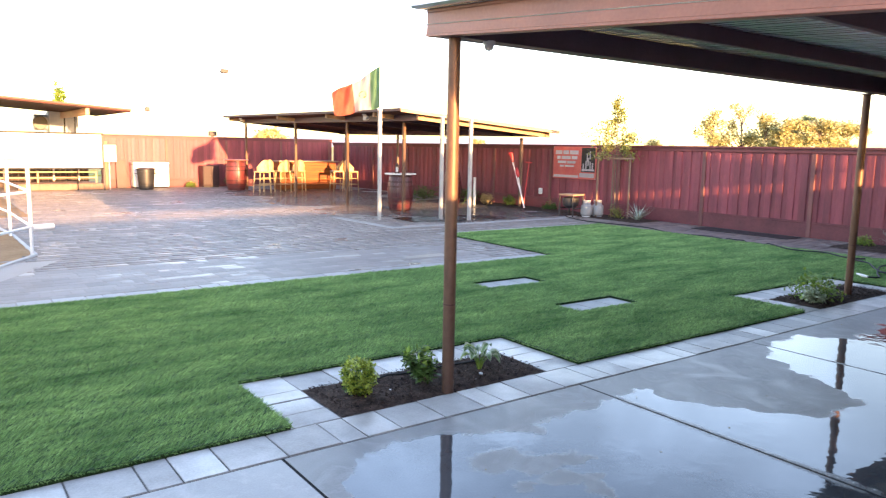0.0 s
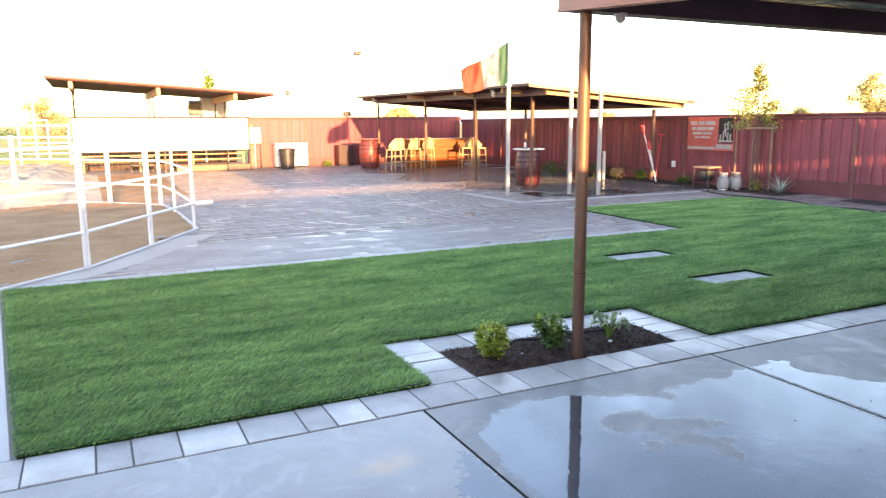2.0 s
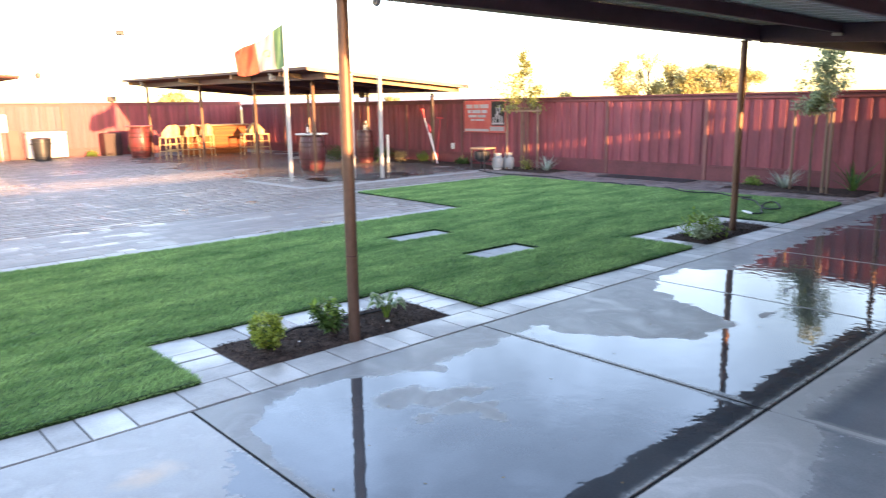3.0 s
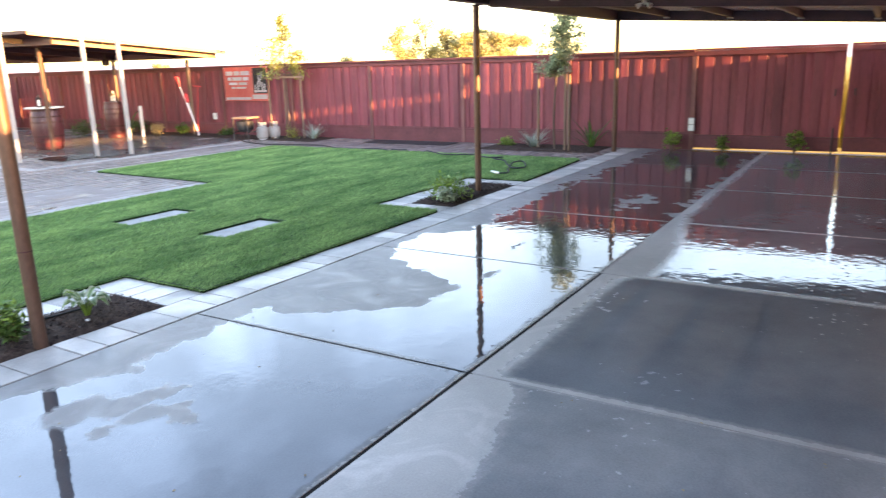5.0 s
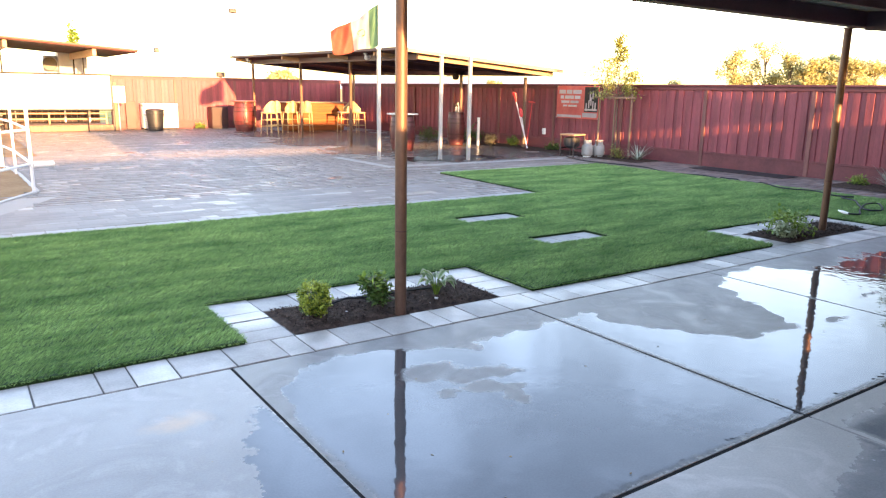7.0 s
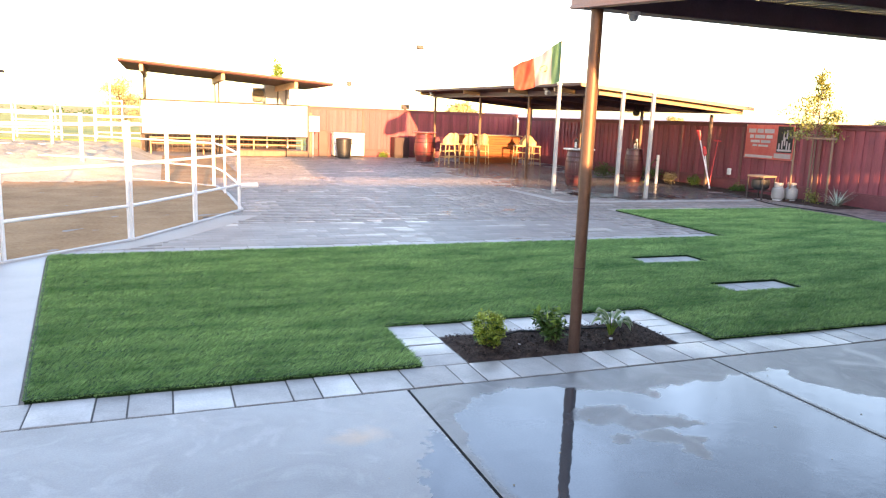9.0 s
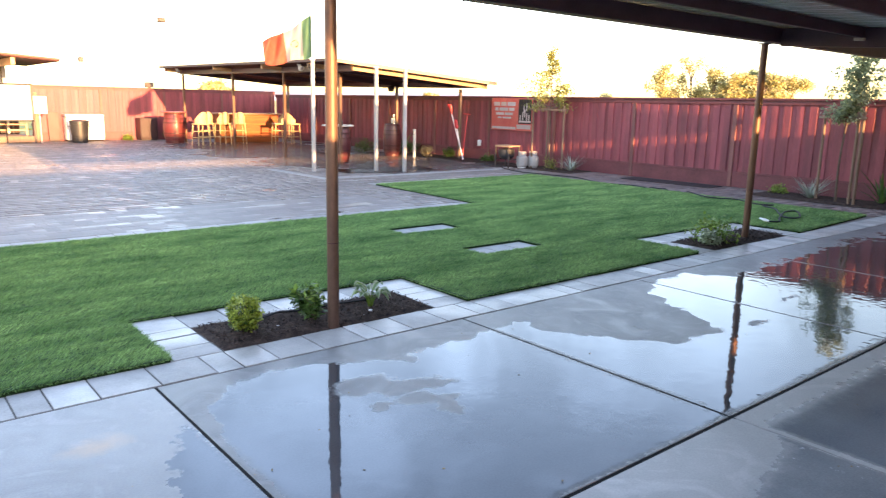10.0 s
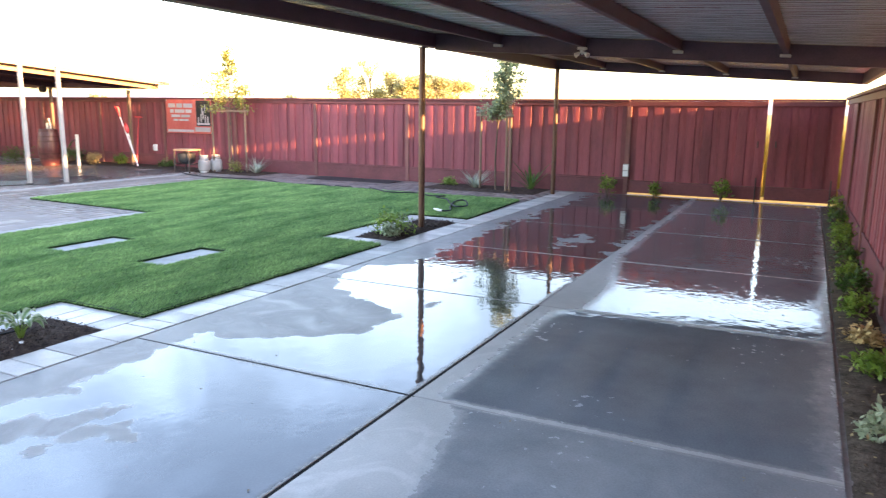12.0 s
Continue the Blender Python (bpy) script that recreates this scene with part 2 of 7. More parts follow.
    # light missing under the roof is made up by a paler base colour
    shade = op("ADD", shade, op("MULTIPLY", roofed, op("SUBTRACT", 2.0, op("MULTIPLY", film, 0.85))))
    shade = op("MULTIPLY", shade, op("ADD", op("MULTIPLY", op("SUBTRACT", line_dark, 1.0), op("SUBTRACT", 1.0, roofed)), 1.0))
    # dried flecks scattered in loose clusters over the damp row
    small = noise_node(nt, pos, 13, 4, 0.6)
    group_mask = noise_node(nt, pos, 1.1, 2)
    fleck = op("MULTIPLY", op("SUBTRACT", op("ADD", small.outputs[0], op("MULTIPLY", group_mask.outputs[0], 0.5)), 0.92), 14.0, True)
    fleck = op("MULTIPLY", fleck, op("MULTIPLY", op("SUBTRACT", 3.1, Y), 4.0, True))
    shade = op("ADD", shade, op("MULTIPLY", fleck, 0.8))
    mark = nt.nodes.new("ShaderNodeMix")
    mark.data_type = "RGBA"
    mark.inputs[7].default_value = (0.42, 0.27, 0.15, 1)
    spot = op("MAXIMUM", blob(3.27, 4.86, 0.20, 0.12), blob(4.9, 2.35, 0.22, 0.10))
    nt.links.new(op("MULTIPLY", spot, 0.5, True), mark.inputs[0])
    nt.links.new(mix.outputs[2], mark.inputs[6])
    hsv = nt.nodes.new("ShaderNodeHueSaturation")
    nt.links.new(mark.outputs[2], hsv.inputs["Color"])
    nt.links.new(shade, hsv.inputs["Value"])
    nt.links.new(hsv.outputs[0], bsdf.inputs["Base Color"])
    rd = op("ADD", op("MULTIPLY", op("SUBTRACT", swirl.outputs[0], 0.34, True), 0.6), 0.34)
    rough = op("ADD", op("MULTIPLY", dm, op("SUBTRACT", rd, 0.03)), 0.03)
    nt.links.new(op("ADD", rough, op("MULTIPLY", fleck, 0.35)), bsdf.inputs["Roughness"])
    nt.links.new(op("SUBTRACT", 1.69, op("MULTIPLY", dm, 0.27)), bsdf.inputs["IOR"])
    ripple = noise_node(nt, pos, 3.6, 3)
    chop = noise_node(nt, pos, 8.0, 2)
    windy = spread(X, 6.5, 10.5, 0.20, 0.75)
    hgt = op("ADD", op("MULTIPLY", op("MULTIPLY", fine.outputs[0], dm), 0.25), op("MULTIPLY", ripple.outputs[0], 0.45))
    hgt = op("ADD", hgt, op("MULTIPLY", chop.outputs[0], windy))
    bn = nt.nodes.new("ShaderNodeBump")
    bn.inputs["Strength"].default_value, bn.inputs["Distance"].default_value = 0.4, 0.006
    nt.links.new(hgt, bn.inputs["Height"])
    nt.links.new(bn.outputs[0], bsdf.inputs["Normal"])
    return m


CONCRETE = wet_concrete()
JOINT = mat("joint_dark", (0.004, 0.004, 0.005), (0.014, 0.013, 0.013), 8, (0.7, 0.9), spec=0.1)
JOINT_GLINT = mat("pale_joint_glint", (0.19, 0.185, 0.175), (0.34, 0.33, 0.32), 8, (0.25, 0.45), 0.1, 60)
JOINT_GREY = mat("border_joint", (0.090, 0.084, 0.077), (0.17, 0.160, 0.148), 8, (0.7, 0.9), spec=0.2)
JOINT_SAND = mat("jointing_sand", (0.20, 0.168, 0.146), (0.32, 0.272, 0.235), 8, (0.7, 0.9))
PAVER_PALE = mat("pale_paver", (0.33, 0.310, 0.280), (0.52, 0.495, 0.455), 5, (0.42, 0.7), 0.2, 70, rand=0.18, island=False, wet=0.45)
STONE_PALE = mat("pale_stepping_stone", (0.25, 0.245, 0.225), (0.40, 0.39, 0.36), 5, (0.45, 0.7), 0.2, 70, rand=0.10)
PAVER_GREY = mat("grey_paver", (0.172, 0.147, 0.131), (0.300, 0.260, 0.232), 0.55, (0.42, 0.68), 0.06, 60, rand=0.14, island=True, spec=0.32, stretch=(0.45, 1.7, 1), wet=0.34, pools=((14.3, 19.2, 4.2, 3.4), (14.2, 16.3, 3.6, 1.2), (14.0, 26.2, 3.8, 3.4), (13.2, 22.5, 3.0, 3.0)))
PAVER_BROWN = mat("brown_paver", (0.140, 0.100, 0.088), (0.255, 0.190, 0.168), 1.2, (0.5, 0.85), 0.25, 60, rand=0.25, island=True, wet=0.28)
WALK_GREY = mat("grey_worn_concrete", (0.215, 0.185, 0.160), (0.31, 0.275, 0.24), 1.2, (0.4, 0.7), 0.1, 70)
WALKWAY = mat("pale_walkway", (0.36, 0.35, 0.335), (0.48, 0.465, 0.44), 2, (0.4, 0.6), 0.2, 80)
SOIL = mat("dark_mulch", (0.026, 0.018, 0.015), (0.106, 0.073, 0.057), 16, (0.8, 0.98), 0.8, 60, spec=0.1, height=0.03)
STRIP_SOIL = mat("grey_brown_soil", (0.045, 0.034, 0.026), (0.155, 0.120, 0.092), 10, (0.8, 0.98), 0.8, 50, spec=0.1, height=0.03)
SAND = mat("arena_sand", (0.27, 0.155, 0.075), (0.43, 0.27, 0.145), 1.2, (0.85, 0.97), 0.6, 18, height=0.03, spec=0.08)
FIELD = mat("dry_field", (0.27, 0.20, 0.040), (0.46, 0.34, 0.085), 0.15, (0.8, 0.95), 0.6, 6, height=0.06)
TURF_EDGE = mat("turf_cut_edge", (0.012, 0.024, 0.008), (0.030, 0.052, 0.016), 6, (0.8, 0.95), 0.3, 60, spec=0.1)
TURF_BASE = mat("turf_backing", (0.016, 0.045, 0.010), (0.032, 0.075, 0.018), 6, (0.7, 0.9), 0.6, 90)
BLADE = mat("turf_blades", (0.084, 0.200, 0.050), (0.310, 0.480, 0.155), 1.8, (0.5, 0.7), 0, 11, rand=0.6, island=True, thin=0.25, stretch=(0.5, 1.6, 1), spec=0.2)
FENCE_RED = mat("red_stained_wood", (0.166, 0.033, 0.043), (0.322, 0.070, 0.083), 1.6, (0.45, 0.7), 0.35, 22, rand=0.20, stretch=(3, 3, 0.35))
FENCE_TRIM = mat("red_stained_trim", (0.115, 0.027, 0.032), (0.205, 0.053, 0.057), 1.6, (0.5, 0.7), 0.3, 22, rand=0.12)
POST_GREY = mat("weathered_post", (0.15, 0.05, 0.045), (0.25, 0.10, 0.085), 3, (0.5, 0.8), 0.3, 25, stretch=(3, 3, 0.4))
# purple cast of the reflected sky is mixed into this brown
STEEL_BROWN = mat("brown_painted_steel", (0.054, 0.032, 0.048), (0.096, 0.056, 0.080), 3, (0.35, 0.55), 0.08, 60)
POST_STEEL = mat("brown_post_paint", (0.104, 0.056, 0.038), (0.168, 0.094, 0.060), 4, (0.42, 0.54), 0.10, 45, metal=0.40, stretch=(1, 1, 0.5), spec=0.35)
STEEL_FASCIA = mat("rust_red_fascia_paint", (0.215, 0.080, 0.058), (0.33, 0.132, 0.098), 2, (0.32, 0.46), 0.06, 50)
STEEL_BLACK = mat("black_painted_steel", (0.008, 0.008, 0.008), (0.018, 0.017, 0.016), 3, (0.5, 0.7), 0.08, 60, spec=0.2)
COOLER_GREY = mat("weathered_grey_sheet_metal", (0.24, 0.28, 0.33), (0.34, 0.38, 0.44), 3, (0.4, 0.6), 0.1, 40)
STEEL_DARK = mat("dark_painted_steel", (0.030, 0.022, 0.020), (0.06, 0.045, 0.04), 3, (0.4, 0.6), 0.08, 60)
GALV = mat("galvanised_sheet", (0.82, 0.82, 0.80), (0.92, 0.92, 0.90), 1.5, (0.17, 0.28), 0.02, 12, metal=0.5, spec=0.5)
GALV_BRACKET = mat("galvanised_bracket", (0.45, 0.42, 0.40), (0.6, 0.58, 0.55), 8, (0.35, 0.5), 0.05, 60, metal=0.6)
WHITE_PAINT = mat("white_painted_metal", (0.64, 0.63, 0.61), (0.78, 0.77, 0.75), 3, (0.3, 0.5), 0.05, 40, rand=0.05)
POST_WHITE = mat("weathered_white_paint", (0.27, 0.25, 0.235), (0.39, 0.37, 0.345), 3, (0.4, 0.6), 0.1, 40, rand=0.1)
PAVER_EDGE = mat("light_grey_paver", (0.235, 0.220, 0.205), (0.345, 0.325, 0.305), 3, (0.35, 0.7), 0.25, 60, rand=0.16, island=True)
WHITE_VINYL = mat("white_vinyl", (0.78, 0.78, 0.77), (0.86, 0.86, 0.85), 1, (0.4, 0.6), 0.05, 20, rand=0.03)
WHITE_PLASTIC = mat("white_plastic", (0.70, 0.70, 0.68), (0.80, 0.80, 0.78), 4, (0.3, 0.45), 0.03, 40, rand=0.05)
BLACK_PLASTIC = mat("black_plastic", (0.012, 0.012, 0.013), (0.03, 0.03, 0.03), 5, (0.35, 0.55), 0.05, 50)
RUBBER = mat("black_rubber", (0.010, 0.010, 0.010), (0.025, 0.025, 0.025), 9, (0.5, 0.7), 0.1, 80)
WOOD_WARM = mat("honey_wood", (0.20, 0.044, 0.004), (0.32, 0.082, 0.007), 2.5, (0.5, 0.7), 0.2, 30, stretch=(0.5, 3, 3))
WOOD_TIMBER = mat("timber_beam", (0.34, 0.20, 0.11), (0.50, 0.32, 0.18), 2.5, (0.5, 0.7), 0.25, 28, stretch=(0.6, 3, 3))
WOOD_STAKE = mat("stake_wood", (0.14, 0.085, 0.055), (0.24, 0.155, 0.10), 4, (0.6, 0.8), 0.3, 40, stretch=(3, 3, 0.5))
FASCIA_BROWN = mat("brown_fascia_board", (0.045, 0.021, 0.015), (0.085, 0.040, 0.029), 2.5, (0.5, 0.7), 0.2, 30)
ROOF_BROWN = mat("brown_roof_panel", (0.040, 0.014, 0.012), (0.075, 0.026, 0.022), 1.5, (0.55, 0.75), 0.1, 30, spec=0.12)
WICKER = mat("pale_wicker", (0.40, 0.27, 0.12), (0.58, 0.43, 0.22), 9, (0.5, 0.7), 0.5, 120)
BARREL = mat("red_barrel_staves", (0.090, 0.016, 0.016), (0.150, 0.032, 0.028), 3, (0.25, 0.4), 0.1, 40, rand=0.06, stretch=(4, 4, 0.6))
BARREL_DARK = mat("dark_barrel_staves", (0.060, 0.014, 0.017), (0.100, 0.026, 0.028), 3, (0.25, 0.4), 0.1, 40, rand=0.06, stretch=(4, 4, 0.6))
BARREL_TOP = mat("red_barrel_top", (0.22, 0.055, 0.045), (0.32, 0.09, 0.07), 3, (0.3, 0.45), 0.1, 40)
HOOP = mat("dark_hoop_metal", (0.05, 0.016, 0.015), (0.09, 0.030, 0.026), 6, (0.35, 0.5), 0.1, 60, metal=0.3)
MAROON = mat("maroon_paint", (0.018, 0.006, 0.008), (0.035, 0.010, 0.012), 3, (0.4, 0.6), 0.1, 30)
MAROON_DARK = mat("dark_weathered_boards", (0.030, 0.018, 0.014), (0.075, 0.045, 0.035), 3, (0.6, 0.8), 0.3, 30, stretch=(3, 3, 0.5))
LEAF_GREEN = mat("green_leaf", (0.05, 0.11, 0.02), (0.12, 0.21, 0.045), 6, (0.35, 0.55), 0, 30, rand=0.3, island=True, thin=0.3)
LEAF_LIME = mat("lime_leaf", (0.13, 0.23, 0.03), (0.30, 0.42, 0.07), 6, (0.35, 0.55), 0, 30, rand=0.3, island=True, thin=0.35)
LEAF_BOX = mat("boxwood_leaf", (0.22, 0.29, 0.03), (0.50, 0.57, 0.09), 12, (0.3, 0.5), 0, 30, rand=0.3, island=True, thin=0.35)
LEAF_PALE = mat("pale_variegated_leaf", (0.26, 0.32, 0.18), (0.52, 0.57, 0.38), 14, (0.35, 0.55), 0, 30, rand=0.2, island=True, thin=0.3)
LEAF_HOSTA = mat("hosta_leaf_green", (0.09, 0.17, 0.05), (0.20, 0.30, 0.10), 14, (0.3, 0.5), 0, 30, rand=0.2, thin=0.3)
LEAF_SILVER = mat("silver_green_blade", (0.24, 0.29, 0.22), (0.44, 0.48, 0.38), 9, (0.4, 0.6), 0, 30, rand=0.2, island=True)
LEAF_TREE = mat("young_tree_leaf", (0.20, 0.26, 0.13), (0.40, 0.45, 0.26), 5, (0.4, 0.6), 0, 30, rand=0.35, island=True, thin=0.4)
LEAF_AUTUMN = mat("golden_tree_leaf", (0.19, 0.21, 0.045), (0.35, 0.34, 0.085), 5, (0.4, 0.6), 0, 30, rand=0.3, island=True, thin=0.4)
# distance haze is put into this pale leaf colour
LEAF_FAR = mat("hazed_tree_leaf", (0.33, 0.33, 0.15), (0.58, 0.52, 0.25), 0.6, (0.5, 0.7), 0, 8, rand=0.35, island=True, thin=0.3)
BARK = mat("bark", (0.09, 0.06, 0.04), (0.18, 0.125, 0.085), 8, (0.7, 0.9), 0.5, 50)
FLAG_GREEN = mat("green_cloth", (0.17, 0.33, 0.18), (0.24, 0.40, 0.24), 4, (0.6, 0.8), 0.1, 200, thin=0.5)
FLAG_WHITE = mat("white_cloth", (0.44, 0.44, 0.42), (0.54, 0.54, 0.52), 4, (0.6, 0.8), 0.1, 200, thin=0.4)
FLAG_RED = mat("red_cloth", (0.54, 0.15, 0.09), (0.64, 0.22, 0.13), 4, (0.6, 0.8), 0.1, 200, thin=0.45)
EMBLEM = mat("brown_emblem", (0.16, 0.11, 0.04), (0.26, 0.19, 0.07), 12, (0.6, 0.8), 0.1, 60, thin=0.3)
BANNER_RED = mat("banner_red", (0.80, 0.150, 0.125), (0.90, 0.245, 0.190), 2.5, (0.35, 0.5), 0.05, 20)
BANNER_DARK = mat("banner_dark", (0.02, 0.02, 0.022), (0.06, 0.05, 0.055), 9, (0.35, 0.5), 0.05, 20)
BANNER_PALE = mat("banner_pale_print", (0.74, 0.64, 0.64), (0.86, 0.80, 0.80), 7, (0.35, 0.5), 0.05, 20)
BANNER_PRINT = mat("banner_grey_print", (0.74, 0.68, 0.68), (0.86, 0.82, 0.82), 7, (0.35, 0.5), 0.05, 20)
TOOL_RED = mat("red_tool_plastic", (0.55, 0.03, 0.035), (0.68, 0.06, 0.06), 6, (0.35, 0.5), 0.05, 40)
STUCCO = mat("house_stucco", (0.48, 0.42, 0.34), (0.58, 0.52, 0.43), 1.2, (0.7, 0.9), 0.4, 60)
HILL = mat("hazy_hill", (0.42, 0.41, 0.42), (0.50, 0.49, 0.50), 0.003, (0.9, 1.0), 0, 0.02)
STRAW = mat("straw", (0.40, 0.27, 0.10), (0.58, 0.42, 0.18), 10, (0.6, 0.8), 0.4, 60, island=True)


# ---- mesh helpers ----
def part(name, bm, material, parent=None, label="", smooth=False):
    me = bpy.data.meshes.new(name)
    bm.to_mesh(me)
    bm.free()
    me.materials.append(material)
    if smooth:
        me.shade_smooth()
        me.set_sharp_from_angle(angle=radians(38))
    ob = new(name, me)
    if parent is not None:
        ob.parent = parent
    return tagged(ob, label)


def thing(name, m, label, category, group="", kind=""):
    ob = new(name)
    ob.empty_display_size = 0.1
    ob.matrix_basis = m
    return tagged(ob, label, category, group, kind)


def piece(name, me, parent, m):
    ob = new(name, me)
    ob.parent = parent
    ob.matrix_basis = m
    return ob


def box(bm, x0, x1, y0, y1, z0, z1, bev=0.0, m=None, seg=1):
    base = pose((x0 + x1) / 2, (y0 + y1) / 2, (z0 + z1) / 2) @ Matrix.Diagonal((x1 - x0, y1 - y0, z1 - z0, 1))
    made = bmesh.ops.create_cube(bm, size=1, matrix=(m @ base) if m is not None else base)["verts"]
    if bev:
        edges = {e for v in made for e in v.link_edges}
        bmesh.ops.bevel(bm, geom=list(edges), offset=bev, segments=seg, affect="EDGES", profile=0.5)
    return bm


def tube(bm, pts, radii, n=8, caps=True):
    """A round bar along points; radii one number or one a point."""
    pts = [Vector(p) for p in pts]
    if isinstance(radii, (int, float)):
        radii = [radii] * len(pts)
    rings, side = [], None
    for i, p in enumerate(pts):
        way = (pts[min(i + 1, len(pts) - 1)] - pts[max(i - 1, 0)]).normalized()
        if side is None:
            side = way.orthogonal().normalized()
        side = (side - way * side.dot(way)).normalized()
        up = way.cross(side)
        rings.append([bm.verts.new(p + radii[i] * (math.cos(a) * side + math.sin(a) * up)) for a in (2 * math.pi * k / n for k in range(n))])
    for a, b in zip(rings, rings[1:]):
        for k in range(n):
            bm.faces.new((a[k], a[(k + 1) % n], b[(k + 1) % n], b[k]))
    if caps:
        bm.faces.new(rings[0][::-1])
        bm.faces.new(rings[-1])
    return bm


def lathe(bm, profile, n=24, at=(0, 0, 0)):
    """A turned body from (radius, height) pairs, closed at both ends."""
    rings = [[bm.verts.new((at[0] + r * math.cos(2 * math.pi * k / n), at[1] + r * math.sin(2 * math.pi * k / n), at[2] + z)) for k in range(n)] for r, z in profile]
    for a, b in zip(rings, rings[1:]):
        for k in range(n):
            bm.faces.new((a[k], a[(k + 1) % n], b[(k + 1) % n], b[k]))
    bm.faces.new(rings[0][::-1])
    bm.faces.new(rings[-1])
    return bm


def fast_mesh(name, verts, faces, material):
    """A mesh from an array of corners and an array of faces with 3 or 4 corners each."""
    verts, faces = np.asarray(verts, np.float32), np.asarray(faces, np.int32)
    k = faces.shape[1]
    me = bpy.data.meshes.new(name)
    me.vertices.add(len(verts))
    me.vertices.foreach_set("co", verts.ravel())
    me.loops.add(faces.size)
    me.loops.foreach_set("vertex_index", faces.ravel())
    me.polygons.add(len(faces))
    me.polygons.foreach_set("loop_start", np.arange(0, faces.size, k, dtype=np.int32))
    me.polygons.foreach_set("loop_total", np.full(len(faces), k, np.int32))
    me.update(calc_edges=True)
    me.materials.append(material)
    return me


def inside(x, y, poly):
    """Which of the points lie in a polygon."""
    hit = np.zeros(len(x), bool)
    for (x0, y0), (x1, y1) in zip(poly, poly[1:] + poly[:1]):
        cross = (y0 > y) != (y1 > y)
        hit ^= cross & (x < (x1 - x0) * (y - y0) / ((y1 - y0) or 1e-9) + x0)
    return hit


def slab_bm(poly, z0, z1):
    """An upright prism over a polygon."""
    bm = bmesh.new()
    low = [bm.verts.new((x, y, z0)) for x, y in poly]
    top = [bm.verts.new((x, y, z1)) for x, y in poly]
    bm.faces.new(top)
    for i in range(len(poly)):
        j = (i + 1) % len(poly)
        bm.faces.new((low[i], low[j], top[j], top[i]))
    bmesh.ops.recalc_face_normals(bm, faces=bm.faces)
    return bm


def leaf_cloud(rng, centres, spread, count, size, droop=0.3, ratio=0.5):
    """Corners and faces of count small pointed leaves round each centre."""
    centres = np.asarray(centres, float)
    n = count * len(centres)
    c = np.repeat(centres, count, 0) + rng.normal(0, 1, (n, 3)) * spread
    a = rng.uniform(0, 2 * np.pi, n)
    tilt = rng.normal(-droop, 0.6, n)
    ahead = np.stack([np.cos(a) * np.cos(tilt), np.sin(a) * np.cos(tilt), np.sin(tilt)], 1)
    side = np.stack([-np.sin(a), np.cos(a), rng.normal(0, 0.5, n)], 1)
    side /= np.linalg.norm(side, axis=1)[:, None]
    s = (size * rng.uniform(0.6, 1.3, n))[:, None]
    tip, left, right = c + ahead * s, c + ahead * s * 0.45 + side * s * ratio / 2, c + ahead * s * 0.45 - side * s * ratio / 2
    verts = np.stack([c, right, tip, left], 1).reshape(-1, 3)
    faces = np.arange(4 * n).reshape(-1, 4)
    return verts, faces


# ---- ground ----
LAWN = [(1.56, 5.80), (3.95, 5.80), (3.95, 6.78), (6.48, 6.78), (6.48, 5.80), (10.06, 5.80), (10.06, 6.78), (12.58, 6.78), (12.58, 5.80),
        (15.20, 5.93), (15.20, 13.45), (10.74, 13.52), (10.62, 10.27), (1.09, 10.30)]
STONES = [(7.84, 8.80, 8.58, 9.00), (7.85, 8.80, 7.08, 7.50)]          # stepping stones set into the turf
CURB = [(-3.5, 5.6), (-0.6, 8.75), (0.66, 10.0), (1.93, 11.35), (2.78, 12.82), (3.56, 14.24), (3.52, 16.9), (3.40, 18.4), (2.40, 19.5), (0.42, 21.3), (-3.0, 23.2)]


